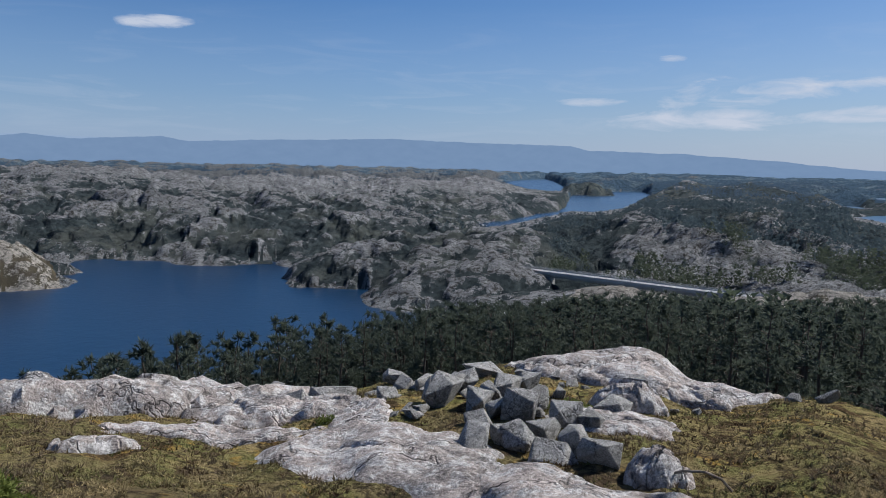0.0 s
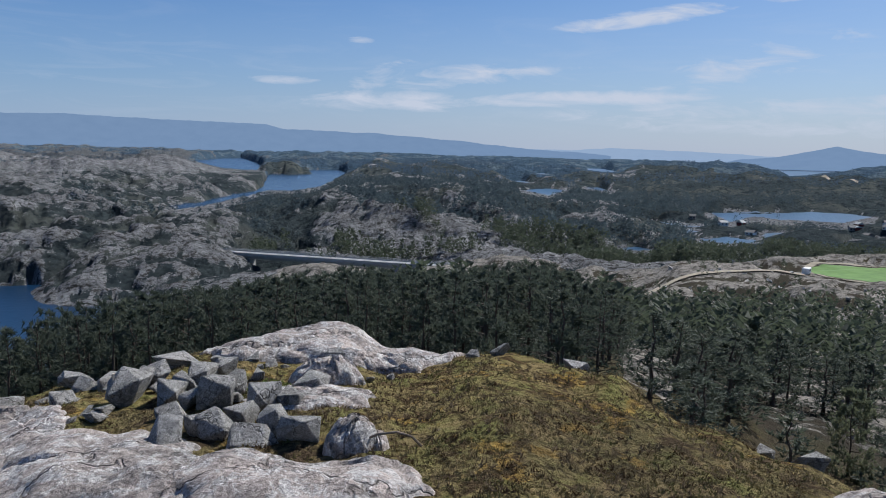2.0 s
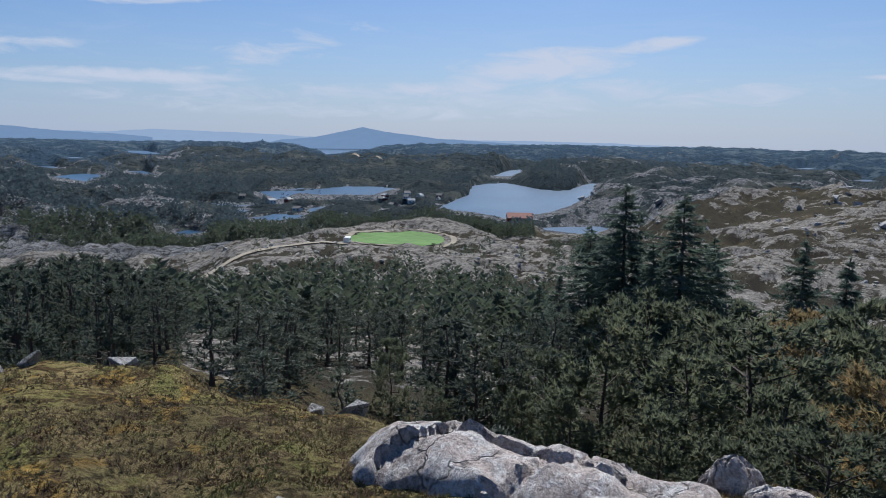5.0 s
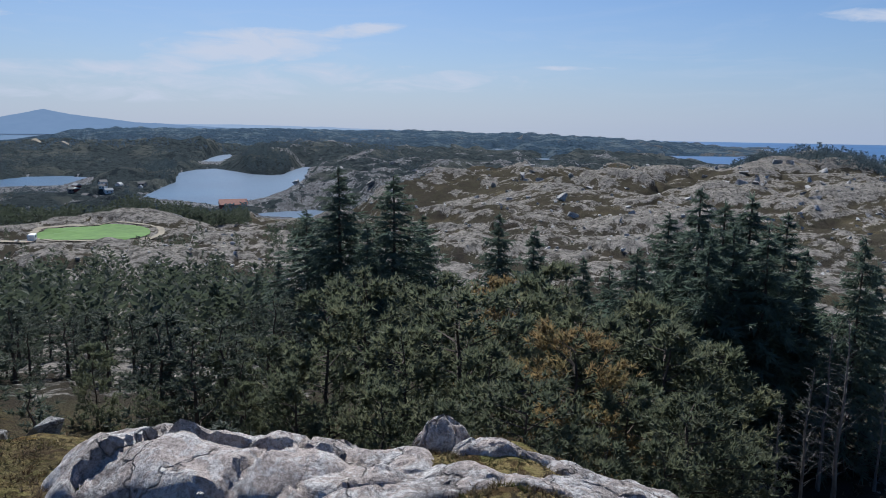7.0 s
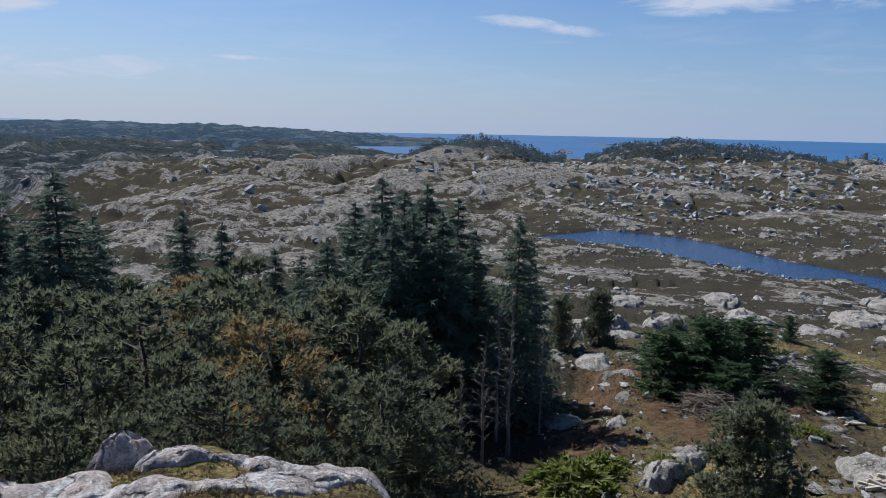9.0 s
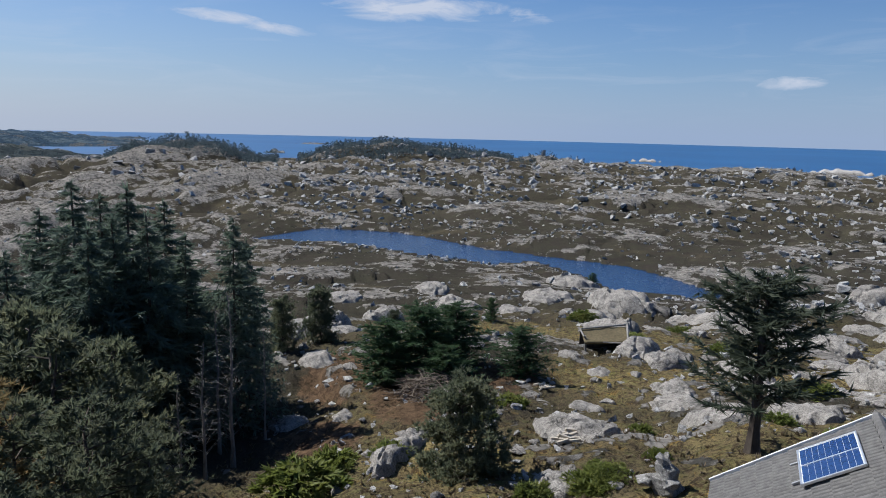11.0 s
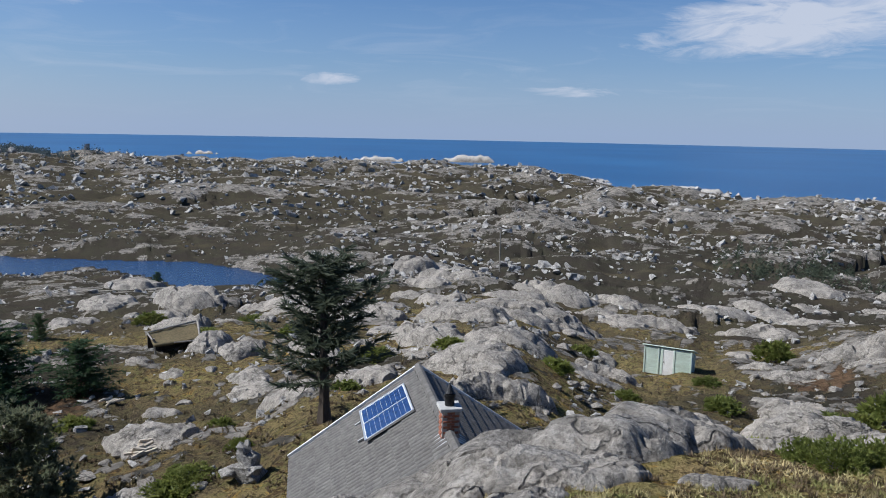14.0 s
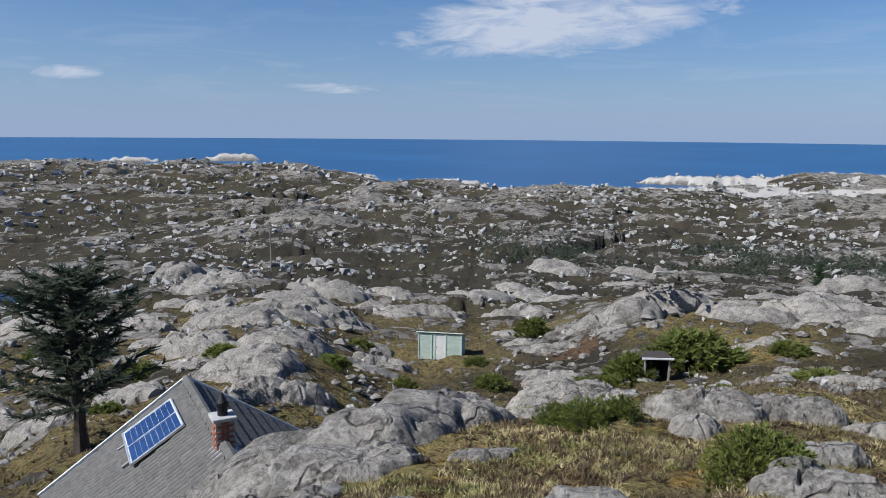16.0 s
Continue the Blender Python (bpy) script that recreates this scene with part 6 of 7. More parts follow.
# one pan tile: two rolls across, a thick lower edge
vs, fs = [], []
for q, lift in ((0.0, 0.012), (1.12, 0.045)):
    for k in range(9):
        x = tw * (k / 8 - 0.5)
        vs.append((x, -th * q, lift + 0.05 * abs(math.sin(2 * math.pi * k / 8))))
for k in range(9):
    vs.append((tw * (k / 8 - 0.5), -th * 1.12, 0.01))
for k in range(8):
    fs.append((k, k + 9, k + 10, k + 1))
    fs.append((k + 9, k + 18, k + 19, k + 10))
tile = flesh("roof_tile", vs, fs, TILE)
for sx_ in (-1, 1):
    plane_m = Matrix.Translation((0, 0, RIDGE)) @ Matrix.Rotation(radians(90) * sx_, 4, "Z") @ Matrix.Rotation(slope, 4, "X")
    deck = part("roof_plane", box(bmesh.new(), (0, -fall / 2, -0.05), (LONG, fall, 0.08)), DARK_WOOD, hut, "grey pan-tiled roof slope")
    deck.matrix_local = plane_m
    for r in range(ROWS):
        for c in range(COLS):
            ob = new("roof_tile", tile)
            ob.parent = deck
            ob.location = ((c + 0.5) * tw - LONG / 2, -r * th, 0.0)
    # white barge board on the far gable, dark gutter along the eave
    side = LONG / 2 * sx_
    part("barge_board", block((side, -fall / 2, 0.03), (0.05, fall + 0.12, 0.2), bevel=0.008), WHITE, deck, "white painted barge board")
    part("gutter", block((0, -fall - 0.08, -0.06), (LONG, 0.1, 0.09), bevel=0.02), BLACK, deck)
for k in range(28):
    bm = bmesh.new()
    y0 = -LONG / 2 + k * LONG / 28
    rod(bm, (0, y0, RIDGE + 0.03), (0, y0 + LONG / 28 * 1.12, RIDGE + 0.055), 0.12, 0.105, 8)
    part("ridge_tile", bm, TILE, hut)
part("downpipe", rod(bmesh.new(), (-HALF - 0.08, LONG / 2 - 0.25, FLOOR), (-HALF - 0.08, LONG / 2 - 0.25, eave_z - 0.1), 0.045, 0.045, 8), BLACK, hut)
# chimney of single bricks
stack = part("chimney", block((0.02, 0.05, RIDGE + 0.2), (0.46, 0.46, 1.1)), MORTAR, hut, "weathered red brick chimney")
brick = block((0, 0, 0), (0.20, 0.05, 0.062), bevel=0.006)
brick_me = bpy.data.meshes.new("brick")
brick.to_mesh(brick_me)
brick.free()
brick_me.materials.append(BRICK)
for course in range(14):
    z = RIDGE - 0.3 + course * 0.076
    for side in range(4):
        for k in (-1, 0, 1) if course % 2 else (-0.5, 0.5):
            off = k * 0.215
            if abs(off) > 0.2:
                continue
            ob = new("brick", brick_me)
            ob.parent = stack
            a = side * math.pi / 2
            ob.matrix_local = Matrix.Translation((0.02, 0.05, z)) @ Matrix.Rotation(a, 4, "Z") @ Matrix.Translation((off, -0.225, 0)) @ Matrix.Diagonal((1.0 if course % 2 == 0 else 0.98, 1, 1, 1))
stack.matrix_local = Matrix.Translation((0.02, 0.05, RIDGE - 0.15)) @ Matrix.Scale(0.76, 4) @ Matrix.Translation((-0.02, -0.05, 0.15 - RIDGE))
part("chimney_cap", block((0.02, 0.05, RIDGE + 0.79), (0.6, 0.6, 0.1), bevel=0.015), CONCRETE, stack, "grey concrete cap")
pipe = rod(bmesh.new(), (0.02, 0.05, RIDGE + 0.84), (0.02, 0.05, RIDGE + 1.08), 0.13, 0.13, 14)
rod(pipe, (0.02, 0.05, RIDGE + 1.08), (0.02, 0.05, RIDGE + 1.16), 0.16, 0.16, 14)
rod(pipe, (0.02, 0.05, RIDGE + 1.16), (0.02, 0.1, RIDGE + 1.42), 0.14, 0.02, 14)
part("flue", pipe, BLACK, stack, "black steel flue with a cowl")
for sx_ in (-1, 1):
    flash = block((0, 0, 0), (0.42, 0.85, 0.012), bevel=0.003)
    ob = part("flashing", flash, LEAD, stack, "pale lead flashing")
    ob.matrix_local = Matrix.Translation((0.02 + sx_ * 0.3, -0.08, RIDGE - 0.07)) @ Matrix.Rotation(slope * sx_, 4, "Y")
# solar panel on two rails
solar = thing("solar_panel", "blue solar panel in an aluminium frame on the roof", "solar panel")
solar.matrix_world = hut.matrix_world @ Matrix.Translation((-0.98, 2.68, RIDGE - 0.98 * DROP / RUN + 0.16)) @ Matrix.Rotation(radians(-90), 4, "Z") @ Matrix.Rotation(slope - 0.05, 4, "X")
PW, PH = 1.72, 1.26
part("backing", block((0, 0, 0), (PW - 0.03, PH - 0.03, 0.03)), WHITE, solar)
for x in range(8):
    for y in range(9):
        cx = (x - 3.5) * (PW - 0.12) / 8 + (0.014 if x > 3 else -0.014)
        cy = (y - 4.0) * (PH - 0.08) / 9
        part("cell", block((cx, cy, 0.0185), ((PW - 0.12) / 8 - 0.006, (PH - 0.08) / 9 - 0.006, 0.006)), CELL, solar)
for sx_, size in (((-PW / 2, 0), (0.04, PH, 0.06)), ((PW / 2, 0), (0.04, PH, 0.06)), ((0, -PH / 2), (PW + 0.04, 0.04, 0.06)), ((0, PH / 2), (PW + 0.04, 0.04, 0.06)), ((0, 0), (0.034, PH, 0.056))):
    part("frame", block((*sx_, 0.005), size, bevel=0.004), ALU, solar)
for x in (-0.45, 0.5):
    part("rail", block((x, -0.1, -0.07), (0.045, PH + 0.25, 0.05), bevel=0.004), LEAD, solar)

# ---- pale green shed on the moor ----
p = spot(176.95, 53.6)
shed = thing("shed", "small pale green boarded shed with a door and flat roof", "shed", (p.x, p.y, p.z - 0.08), 183.5 - 90 - 90 + 176)
shed.matrix_world = look(p, (0, 0, p.z)) @ pose(0, 0, 0, -90, 0, 0) @ pose(0, 0, 0, 0, 0, -9) @ Matrix.Translation((0, 0, -0.08))
W_, D_, H_ = 3.3, 2.0, 2.05
BACK = 1.36
bm = bmesh.new()
prof = [(0.0, 0.0), (0.0, H_ - 0.02), (-D_, BACK), (-D_, 0.0)]
ends_ = [[bm.verts.new((x, y, z)) for y, z in prof] for x in (-W_ / 2 + 0.03, W_ / 2 - 0.03)]
for k in range(4):
    bm.faces.new((ends_[0][k], ends_[0][(k + 1) % 4], ends_[1][(k + 1) % 4], ends_[1][k]))
bm.faces.new(ends_[0][::-1])
bm.faces.new(ends_[1])
bmesh.ops.recalc_face_normals(bm, faces=bm.faces)
part("body", bm, MINT, shed)
for x0, x1 in ((-W_ / 2, -0.42), (0.62, W_ / 2)):
    for k in range(14):
        part("board", block(((x0 + x1) / 2, 0.0, 0.08 + k * 0.141), (x1 - x0 - 0.06, 0.035, 0.146), Matrix.Rotation(radians(-7), 4, "X")), MINT, shed)
for k in range(9):
    for sx_ in (-1, 1):
        part("board", block((sx_ * W_ / 2, -D_ / 2, 0.08 + k * 0.141), (0.035, D_, 0.146), Matrix.Rotation(radians(7 * sx_), 4, "Y")), MINT, shed)
for x in (-W_ / 2 + 0.02, -0.46, 0.36, 0.64, W_ / 2 - 0.02):
    part("corner_board", block((x, 0.025, H_ / 2), (0.10, 0.05, H_), bevel=0.006), MINT, shed)
door = part("door", block((-0.05, 0.012, 0.95), (0.72, 0.04, 1.86), bevel=0.006), WHITE, shed, "pale plank door")
part("handle", block((0.24, 0.05, 1.0), (0.03, 0.05, 0.12), bevel=0.006), BLACK, door)
part("roof", block((0, -D_ / 2, (H_ + BACK) / 2 + 0.06), (W_ + 0.3, D_ + 0.36, 0.07), Matrix.Rotation(math.atan2(H_ - BACK, D_), 4, "X"), bevel=0.01), MINT, shed)

# ---- open wood shelter ----
p = spot(194.0, 38.5)
hutch = thing("wood_shelter", "open-fronted dark board shelter with a pale roof edge", "shelter")
hutch.matrix_world = look(p, (0, 0, p.z)) @ pose(0, 0, 0, -90, 0, 0) @ pose(0, 0, 0, 0, 0, 14) @ Matrix.Translation((0, 0, -0.15))
for x in (-0.62, 0.62):
    part("side_wall", block((x, -0.8, 0.65), (0.05, 1.6, 1.35), bevel=0.006), DARK_WOOD, hutch)
    part("post", block((x, 0.04, 0.68), (0.09, 0.09, 1.4), bevel=0.01), GREY_WOOD, hutch)
part("back_wall", block((0, -1.6, 0.6), (1.3, 0.05, 1.25)), DARK_WOOD, hutch)
part("roof", block((0, -0.75, 1.38), (1.6, 1.9, 0.06), Matrix.Rotation(radians(6), 4, "X"), bevel=0.01), DARK_WOOD, hutch)
part("roof_edge", block((0, 0.2, 1.46), (1.64, 0.06, 0.1), bevel=0.01), WHITE, hutch, "pale roof edge board")
sack = thing("canvas_sack", "crumpled white sack leaning in the shelter", "sack")
sack.matrix_world = hutch.matrix_world @ Matrix.Translation((0.2, -0.1, 0.36)) @ pose(0, 0, 0, 0, 35, 20)
ob = new("cloth", lump_mesh(31, 0.6, 3, 0.6))
ob.data.materials.append(WHITE)
ob.parent = sack
ob.scale = (0.9, 0.4, 0.5)

# ---- log lean-to with a sod roof ----
p = spot(138.9, 53.5)
lean = thing("log_lean_to", "low log shelter with a sod-covered sloping roof", "shelter")
lean.matrix_world = look(p, (0, 0, p.z)) @ pose(0, 0, 0, -90, 0, 0) @ pose(0, 0, 0, 0, 0, 12) @ Matrix.Translation((0, 0, -0.1))
for a, b, r in (((-1.5, 0.3, -0.1), (-1.7, 0.3, 1.5), 0.09), ((-1.2, 0.9, -0.1), (-1.35, 0.9, 1.15), 0.08), ((1.5, 0.0, -0.1), (1.6, 0.0, 1.35), 0.08), ((-1.75, -1.6, 0), (-1.8, -1.6, 1.7), 0.08)):
    part("post", rod(bmesh.new(), a, b, r, r * 0.85, 8), GREY_WOOD, lean)
for a, b, r in (((-1.85, -1.8, 1.7), (-1.3, 1.0, 1.15), 0.085), ((-1.7, -1.8, 1.78), (1.9, -1.2, 1.5), 0.08), ((-1.4, 1.0, 1.12), (0.4, 0.6, 1.05), 0.06), ((1.8, -1.2, 1.5), (1.7, 0.1, 1.3), 0.07)):
    part("beam", rod(bmesh.new(), a, b, r, r * 0.8, 8), GREY_WOOD, lean)
bm = bmesh.new()
bmesh.ops.create_grid(bm, x_segments=18, y_segments=14, size=1.0)
bmesh.ops.solidify(bm, geom=bm.faces[:], thickness=0.14)
for v in bm.verts:
    v.co = Vector((v.co.x * 1.7, v.co.y * 1.1 - 0.6, v.co.z + 1.32 - 0.26 * v.co.y - 0.06 * v.co.x + 0.06 * noise.noise(v.co * 3)))
part("sod_roof", bm, SOD, lean, "sod and turf roof", True)
for k in range(7):
    part("wall_log", rod(bmesh.new(), (-1.75 + 0.02 * k, -1.5, 0.1 + 0.17 * k), (-1.3, 0.8, 0.06 + 0.15 * k), 0.08, 0.07, 7), GREY_WOOD, lean)
part("back_wall", block((0.1, -1.5, 0.6), (3.3, 0.1, 1.5)), DARK_WOOD, lean)

# ---- pole, cairn, brushwood, firewood, planks ----
for az, d, tall in ((163.75, 134, 7.4), (203.6, 180, 4.5), (206.5, 190, 5.0)):
    p = spot(az, d, -0.2)
    pole = thing("wooden_pole", "tall thin pale wooden pole standing on the moor", "pole", p)
    part("shaft", rod(bmesh.new(), (0, 0, 0), (0.05, 0, tall), 0.13, 0.09, 8), GREY_WOOD, pole)
    part("cross_arm", rod(bmesh.new(), (-0.5, 0, tall - 0.4), (0.15, 0, tall - 0.3), 0.05, 0.04, 6), GREY_WOOD, pole)
p = spot(143.8, 22.3)
cairn = thing("cairn", "stacked stone cairn standing in the grass", "cairn", p)
for k, (x, y, z, s) in enumerate(((0, 0, 0.2, 0.95), (0.3, 0.1, 0.25, 0.7), (-0.25, 0.12, 0.3, 0.7), (0.02, -0.05, 0.62, 0.72), (0.05, 0.0, 0.95, 0.5), (-0.02, 0, 1.18, 0.3), (0.1, -0.3, 0.2, 0.5))):
    ob = new("stone", blocks[(k * 5) % 6])
    ob.parent = cairn
    ob.matrix_local = pose(1.3 * x, 1.3 * y, z, 10 * k, 7 * k, 61 * k) @ Matrix.Diagonal((1.35 * s, 1.35 * s, 1.1 * s, 1))
rng = np.random.default_rng(33)
p = spot(125.2, 39.5)
heap = thing("brush_pile", "heap of dry cut branches and twigs on bare soil", "brush pile", p)
bm = bmesh.new()
for k in range(340):
    a, r = rng.uniform(0, 6.283), 1.9 * math.sqrt(rng.uniform(0, 1))
    c = Vector((math.cos(a) * r * 1.15, math.sin(a) * r, 1.15 * max(0, 1 - (r / 2.0) ** 2) * rng.uniform(0.2, 1.0) + 0.05))
    t, ln = rng.uniform(0, 6.283), rng.uniform(0.4, 1.1)
    dvec = Vector((math.cos(t) * ln, math.sin(t) * ln, rng.normal(0, 0.22)))
    mid = c + Vector((0, 0, 0.08))
    rod(bm, c - dvec, mid, 0.022, 0.018, 3)
    rod(bm, mid, c + dvec, 0.018, 0.006, 3)
part("brushwood", bm, TWIG, heap)
part("stump", rod(bmesh.new(), (2.3, -1.0, -0.1), (2.3, -1.0, 0.35), 0.18, 0.17, 10), SPLIT, heap)
for az, d, n in ((136.6, 27.6, 16), (134.0, 40.5, 10), (128.6, 38.0, 12)):
    p = spot(az, d)
    pile = thing("firewood_pile", "loose pile of pale split firewood", "firewood", p, group="firewood piles")
    for k in range(n):
        a = rng.uniform(-0.5, 0.5) + az
        c = Vector((rng.uniform(-0.6, 0.6), rng.uniform(-0.4, 0.4), 0.06 + 0.09 * (k // 5)))
        part("log", block((0, 0, 0), (0.48, 0.12, 0.10), bevel=0.015), SPLIT, pile).matrix_local = Matrix.Translation(c) @ pose(0, 0, 0, rng.uniform(-15, 15), rng.uniform(-15, 15), 57 * a)
p = spot(194.6, 58, 2.2)
rubble = thing("rubble_heap", "heap of broken slabs and boards on the rock", "rubble", p)
for k in range(46):
    x, y = rng.normal(0, 1.7), rng.normal(0, 0.8)
    q = floor_at(p.x + x, p.y + y) - p.z
    part("slab", block((0, 0, 0), (rng.uniform(0.3, 0.8), rng.uniform(0.2, 0.5), rng.uniform(0.05, 0.12)), bevel=0.01), (GREY_ROCK, GREY_WOOD, DARK_WOOD)[k % 3], rubble).matrix_local = Matrix.Translation((x, y, max(q, -0.4) + rng.uniform(0.1, 0.5))) @ pose(0, 0, 0, rng.uniform(-20, 20), rng.uniform(-20, 20), rng.uniform(0, 180))
part("panel", block((0.3, -0.6, 0.75), (1.5, 1.0, 0.05), Matrix.Rotation(radians(18), 4, "X"), bevel=0.01), WHITE, rubble, "pale panel lying flat")
p = spot(204.9, 140)
slab_stone = new("standing_stone", stone_mesh(290, 1.2))
slab_stone.data.materials.append(GREY_ROCK)
slab_stone.matrix_world = pose(p.x, p.y, p.z + 0.8, 0, 0, 20) @ Matrix.Diagonal((1.7, 1.2, 2.0, 1))
tagged(slab_stone, "upright pale stone block on dry grass", "stone")
# driftwood branch on the turf and a peg among the blocks
p = spot(19.3, 7.75, 0.02)
branch = thing("curved_branch", "thin curved bare branch lying on the turf", "branch", p)
bm = bmesh.new()
pts = [Vector((-0.34, 0.1, 0.04)), Vector((-0.24, 0.06, 0.13)), Vector((-0.1, 0.02, 0.19)), Vector((0.1, -0.02, 0.20)), Vector((0.26, -0.05, 0.14)), Vector((0.36, -0.08, 0.03))]
for a, b in zip(pts, pts[1:]):
    rod(bm, a, b, 0.014, 0.013, 6)
part("stem", bm, TWIG, branch)
p = spot(-0.9, 10.4)
peg = thing("wooden_peg", "short wooden peg standing among the blocks", "peg", p)
part("stem", rod(bmesh.new(), (0, 0, 0), (0.02, 0, 0.42), 0.02, 0.018, 6), SPLIT, peg)

# ---- road bridge over the sound ----
ax, ay = polar(4.6, 356)
bx, by = polar(25.0, 303)
ends = Vector((ax, ay, 12.0)), Vector((bx, by, 12.0))
span = (ends[1] - ends[0]).length
bridge = thing("road_bridge", "long low concrete road bridge with pale railings", "bridge")
bridge.matrix_world = Matrix.Translation((ends[0] + ends[1]) / 2) @ Matrix.Rotation(math.atan2(by - ay, bx - ax), 4, "Z")
part("deck", block((0, 0, -0.5), (span, 8.0, 1.0), bevel=0.1), CONCRETE, bridge)
part("girder", block((0, 0, -1.6), (span, 4.0, 1.4), bevel=0.1), CONCRETE, bridge)
for y in (-4, 4):
    part("parapet", block((0, y, 0.25), (span, 0.3, 0.5), bevel=0.03), CONCRETE, bridge)
    for z in (0.75, 1.15):
        part("rail", block((0, y, z), (span, 0.12, 0.12)), LEAD, bridge)
    for k in range(45):
        part("post", block(((k - 22) * span / 45, y, 0.75), (0.12, 0.12, 0.9)), LEAD, bridge)
for x in (-span * 0.28, 0.0, span * 0.27):
    part("pier", block((x, 0, -7.5), (1.6, 5.0, 11.0), bevel=0.2), CONCRETE, bridge)


# ---- buildings across the water ----
def house(az, d, length, depth, wall_h, roof_h, turn, wall_mat, roof_mat, label, group="", name="house", lift=0.0):
    p = spot(az, d)
    h = thing(name, label, "house", (p.x, p.y, max(p.z, 0.6) + lift - 0.4), turn, group)
    part("wall", block((0, 0, wall_h / 2), (length, depth, wall_h)), wall_mat, h)
    bm = bmesh.new()
    e = 0.4
    prof = [(-depth / 2 - e, wall_h), (0, wall_h + roof_h), (depth / 2 + e, wall_h), (0, wall_h - 0.05)]
    ring = [[bm.verts.new((x, y, z)) for y, z in prof] for x in (-length / 2 - e, length / 2 + e)]
    for k in range(4):
        bm.faces.new((ring[0][k], ring[0][(k + 1) % 4], ring[1][(k + 1) % 4], ring[1][k]))
    bm.faces.new(ring[0][::-1])
    bm.faces.new(ring[1])
    bmesh.ops.recalc_face_normals(bm, faces=bm.faces)
    part("roof", bm, roof_mat, h)
    for k in range(max(2, int(length / 4))):
        x = (k + 0.5) * length / max(2, int(length / 4)) - length / 2
        for y in (-depth / 2 - 0.03, depth / 2 + 0.03):
            part("window", block((x, y, wall_h * 0.55), (1.3, 0.08, 1.2)), BLACK, h)
    return h


house(63.5, 552, 19, 11, 3.6, 3.6, -58, RED_WALL, RED_ROOF, "large red boathouse with a faded red roof by the inlet", name="boathouse")
rng = np.random.default_rng(77)
for k in range(34):
    if k < 12:
        az, d = rng.uniform(16.5, 24), rng.uniform(930, 1200)
    elif k < 28:
        az, d = rng.uniform(51.5, 58.2), rng.uniform(640, 760)
    else:
        az, d = rng.uniform(40, 47), rng.uniform(590, 720)
    p = spot(az, d)
    if p.z < 0.8:
        continue
    house(az, d, rng.uniform(4.5, 7), rng.uniform(4, 5.5), rng.uniform(2.2, 3.4), rng.uniform(1.4, 2.0), rng.uniform(0, 180), (WHITE, WHITE, GREY_WOOD, RED_WALL)[k % 4], (TILE, CONCRETE)[k % 2], ("white", "white", "grey", "red")[k % 4] + " wooden house in a village by the water", "village houses")


# ---- playing field and its track ----
def laid(name, az0, az1, d0, d1, mat, label, power=2.6, hole=0.0, lift=0.12, n=64):
    """A flat patch with a rounded outline that follows the ground; with a hole it is a ring."""
    vs, fs = [], []
    rows = 10
    for k in range(n):
        t = 2 * math.pi * k / n
        c, s = math.cos(t), math.sin(t)
        u = abs(c) ** (2 / power) * math.copysign(1, c)
        v = abs(s) ** (2 / power) * math.copysign(1, s)
        for q in range(rows + 1):
            f = hole + (1 - hole) * q / rows
            x, y = polar((az0 + az1) / 2 + u * f * (az1 - az0) / 2, (d0 + d1) / 2 + v * f * (d1 - d0) / 2)
            vs.append((x, y))
    vs = np.array(vs)
    z = around(vs[:, 0], vs[:, 1])[0] + lift
    for k in range(n):
        for q in range(rows):
            a, b = k * (rows + 1) + q, ((k + 1) % n) * (rows + 1) + q
            fs.append((a, a + 1, b + 1, b))
    return tagged(new(name, flesh(name, np.column_stack([vs, z]), fs, mat, True)), label, "ground", kind="structure")


laid("playing_field", 50.2, 57.6, 264, 304, LAWN, "bright green mown playing field", lift=0.25)
laid("gravel_track", 49.8, 58.6, 260, 310, GRAVEL, "pale gravel track round the playing field", hole=0.90, lift=0.2)
p = spot(50.0, 262)
van = thing("caravan", "small white caravan parked beside the playing field", "caravan", (p.x, p.y, p.z), 30)
part("body", block((0, 0, 1.4), (4.5, 2.1, 2.0), bevel=0.25), WHITE, van)
part("window", block((0, -1.06, 1.7), (2.0, 0.05, 0.6), bevel=0.02), BLACK, van)
for x in (-0.6, 0.6):
    for y in (-0.9, 0.9):
        part("wheel", rod(bmesh.new(), (x, y - 0.1, 0.32), (x, y + 0.1, 0.32), 0.32, 0.32, 14), BLACK, van)


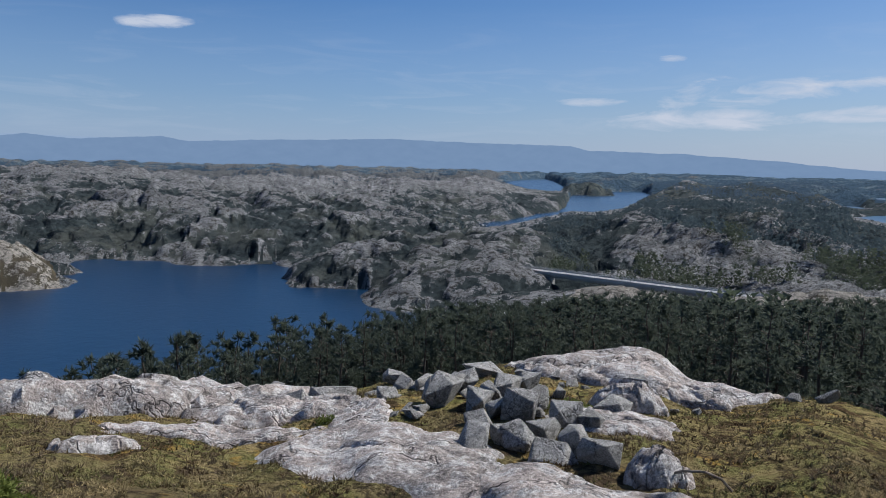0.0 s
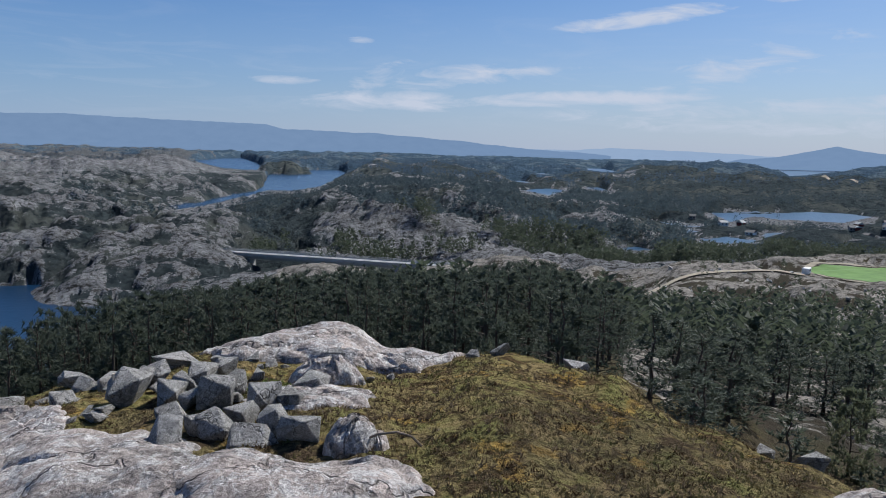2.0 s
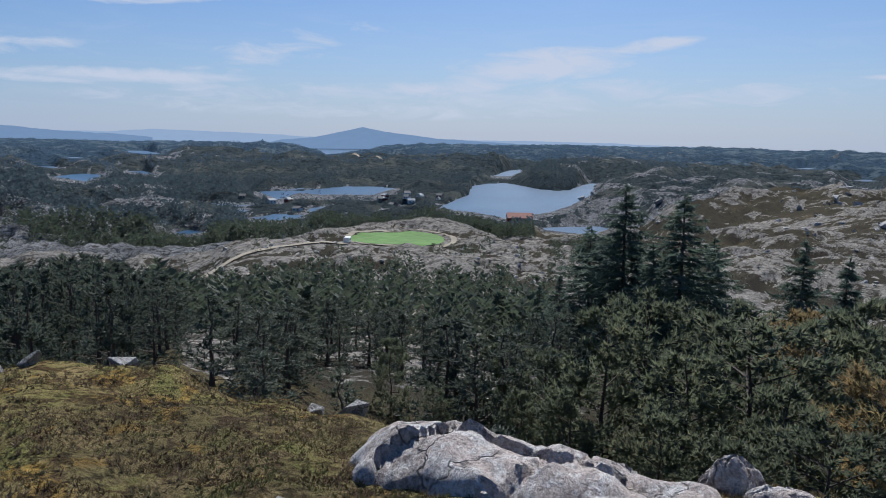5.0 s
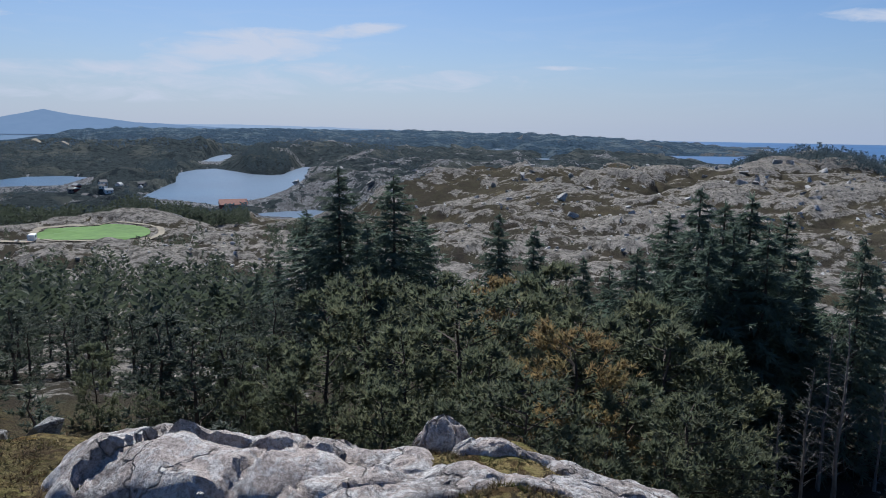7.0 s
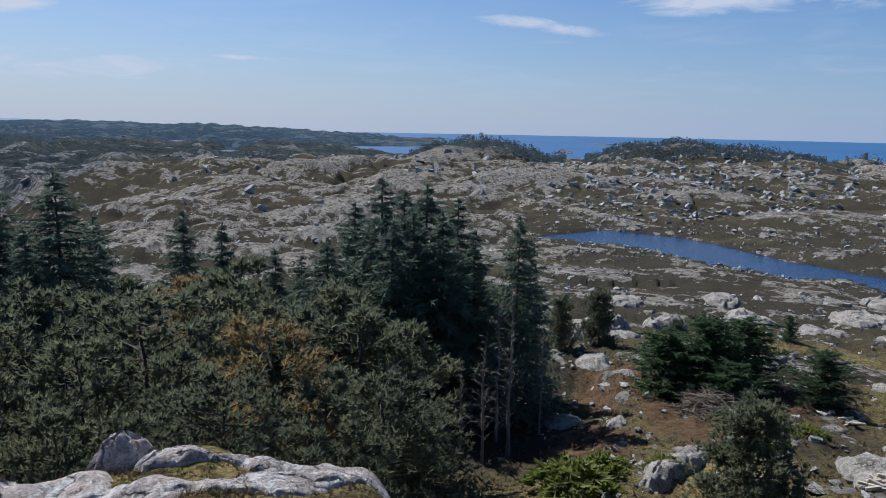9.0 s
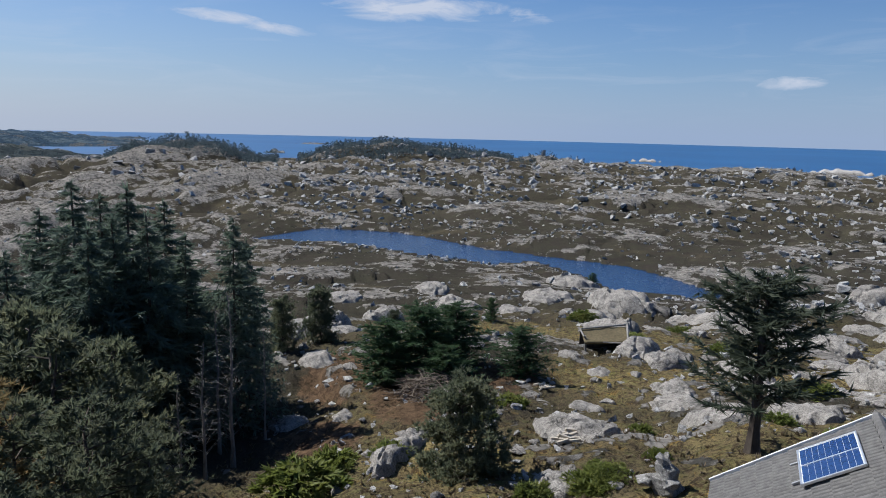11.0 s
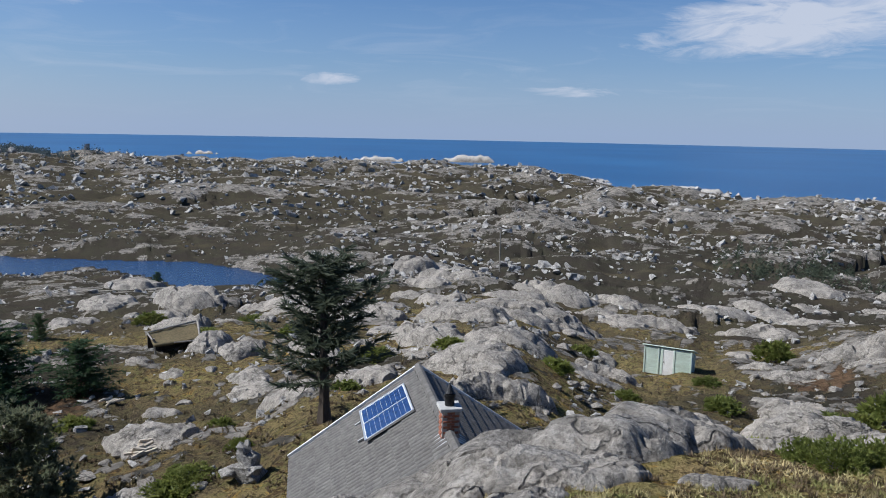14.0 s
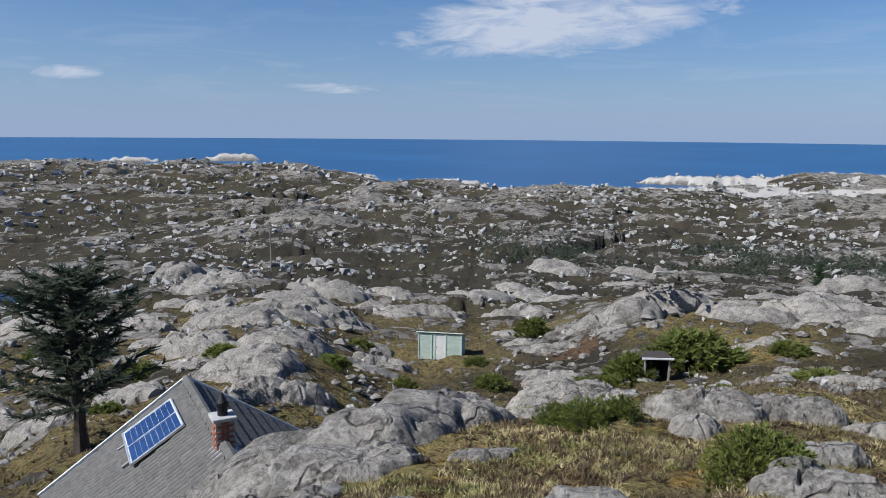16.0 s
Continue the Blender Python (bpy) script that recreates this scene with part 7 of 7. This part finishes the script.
def track(name, rows, width, label):
    """A strip of gravel along waypoints of direction and distance."""
    pts = []
    for (a0, d0), (a1, d1) in zip(rows, rows[1:]):
        for k in range(8):
            pts.append(polar(a0 + (a1 - a0) * k / 8, d0 + (d1 - d0) * k / 8))
    pts.append(polar(*rows[-1]))
    pts = np.array(pts)
    go = np.gradient(pts, axis=0)
    go /= np.linalg.norm(go, axis=1, keepdims=True)
    side = np.column_stack([-go[:, 1], go[:, 0]]) * width / 2
    edge = [pts + side * f for f in (1, 0.33, -0.33, -1)]
    z = [around(e[:, 0], e[:, 1])[0] + 0.15 + 0.0012 * np.hypot(e[:, 0], e[:, 1]) for e in edge]
    vs = np.concatenate([np.column_stack([e, h]) for e, h in zip(edge, z)])
    n = len(pts)
    fs = [(c * n + k, c * n + k + 1, (c + 1) * n + k + 1, (c + 1) * n + k) for c in range(3) for k in range(n - 1)]
    return tagged(new(name, flesh(name, vs, fs, GRAVEL, True)), label, "track", kind="structure")


track("gravel_path", ((38.5, 178), (41, 205), (44, 228), (47, 245), (50, 258)), 3.2, "pale gravel path across bare rock")
track("gravel_road", ((50.5, 1450), (51.8, 1380), (53.2, 1330)), 9.0, "pale gravel road on a distant hillside")

# ---- turf of the summit: grass and heather tufts ----
rng = np.random.default_rng(91)


def tufts(name, label, many, a0, a1, d0, d1, blades, length, width, leaf, splay, patchy, seed):
    az, d = rng.uniform(a0, a1, many), d0 * (d1 / d0) ** rng.uniform(0, 1, many)
    x, y = d * np.sin(np.radians(az)), d * np.cos(np.radians(az))
    keep = grain(x / 0.9, y / 0.9, seed) + 0.6 * grain(x / 0.3, y / 0.3, seed + 1) > patchy
    x, y = x[keep], y[keep]
    z, rk = around(x, y)
    pts = np.column_stack([x, y, z])
    v, f = spikes(rng, pts, np.tile([0.0, 0.0, 1.0], (len(pts), 1)), blades, length, width, splay)
    return tagged(new(name, flesh(name, v, f, leaf)), label, "grass", kind="stuff")


tufts("turf_grass", "short dry yellow-green grass and moss on the summit", 56000, -36, 104, 4.2, 14.5, 5, 0.06, 0.011, GRASS, 0.9, -0.12, 71)
tufts("turf_grass", "pale straw-coloured grass and moss on the summit", 42000, 152, 213, 3.6, 16.0, 5, 0.065, 0.011, STRAW, 0.9, -0.12, 72)
tufts("heather", "brown heather and crowberry in low patches", 15000, -36, 104, 4.2, 14.5, 10, 0.085, 0.013, HEATHER, 0.9, 0.1, 73)
tufts("heather", "brown heather and crowberry in low patches", 13000, 152, 213, 3.6, 16, 10, 0.08, 0.012, HEATHER, 0.9, 0.0, 74)
tufts("slope_heather", "brown heather between the rocks of the slope", 20000, 108, 213, 16, 90, 4, 0.22, 0.07, HEATHER, 0.9, 0.05, 75)
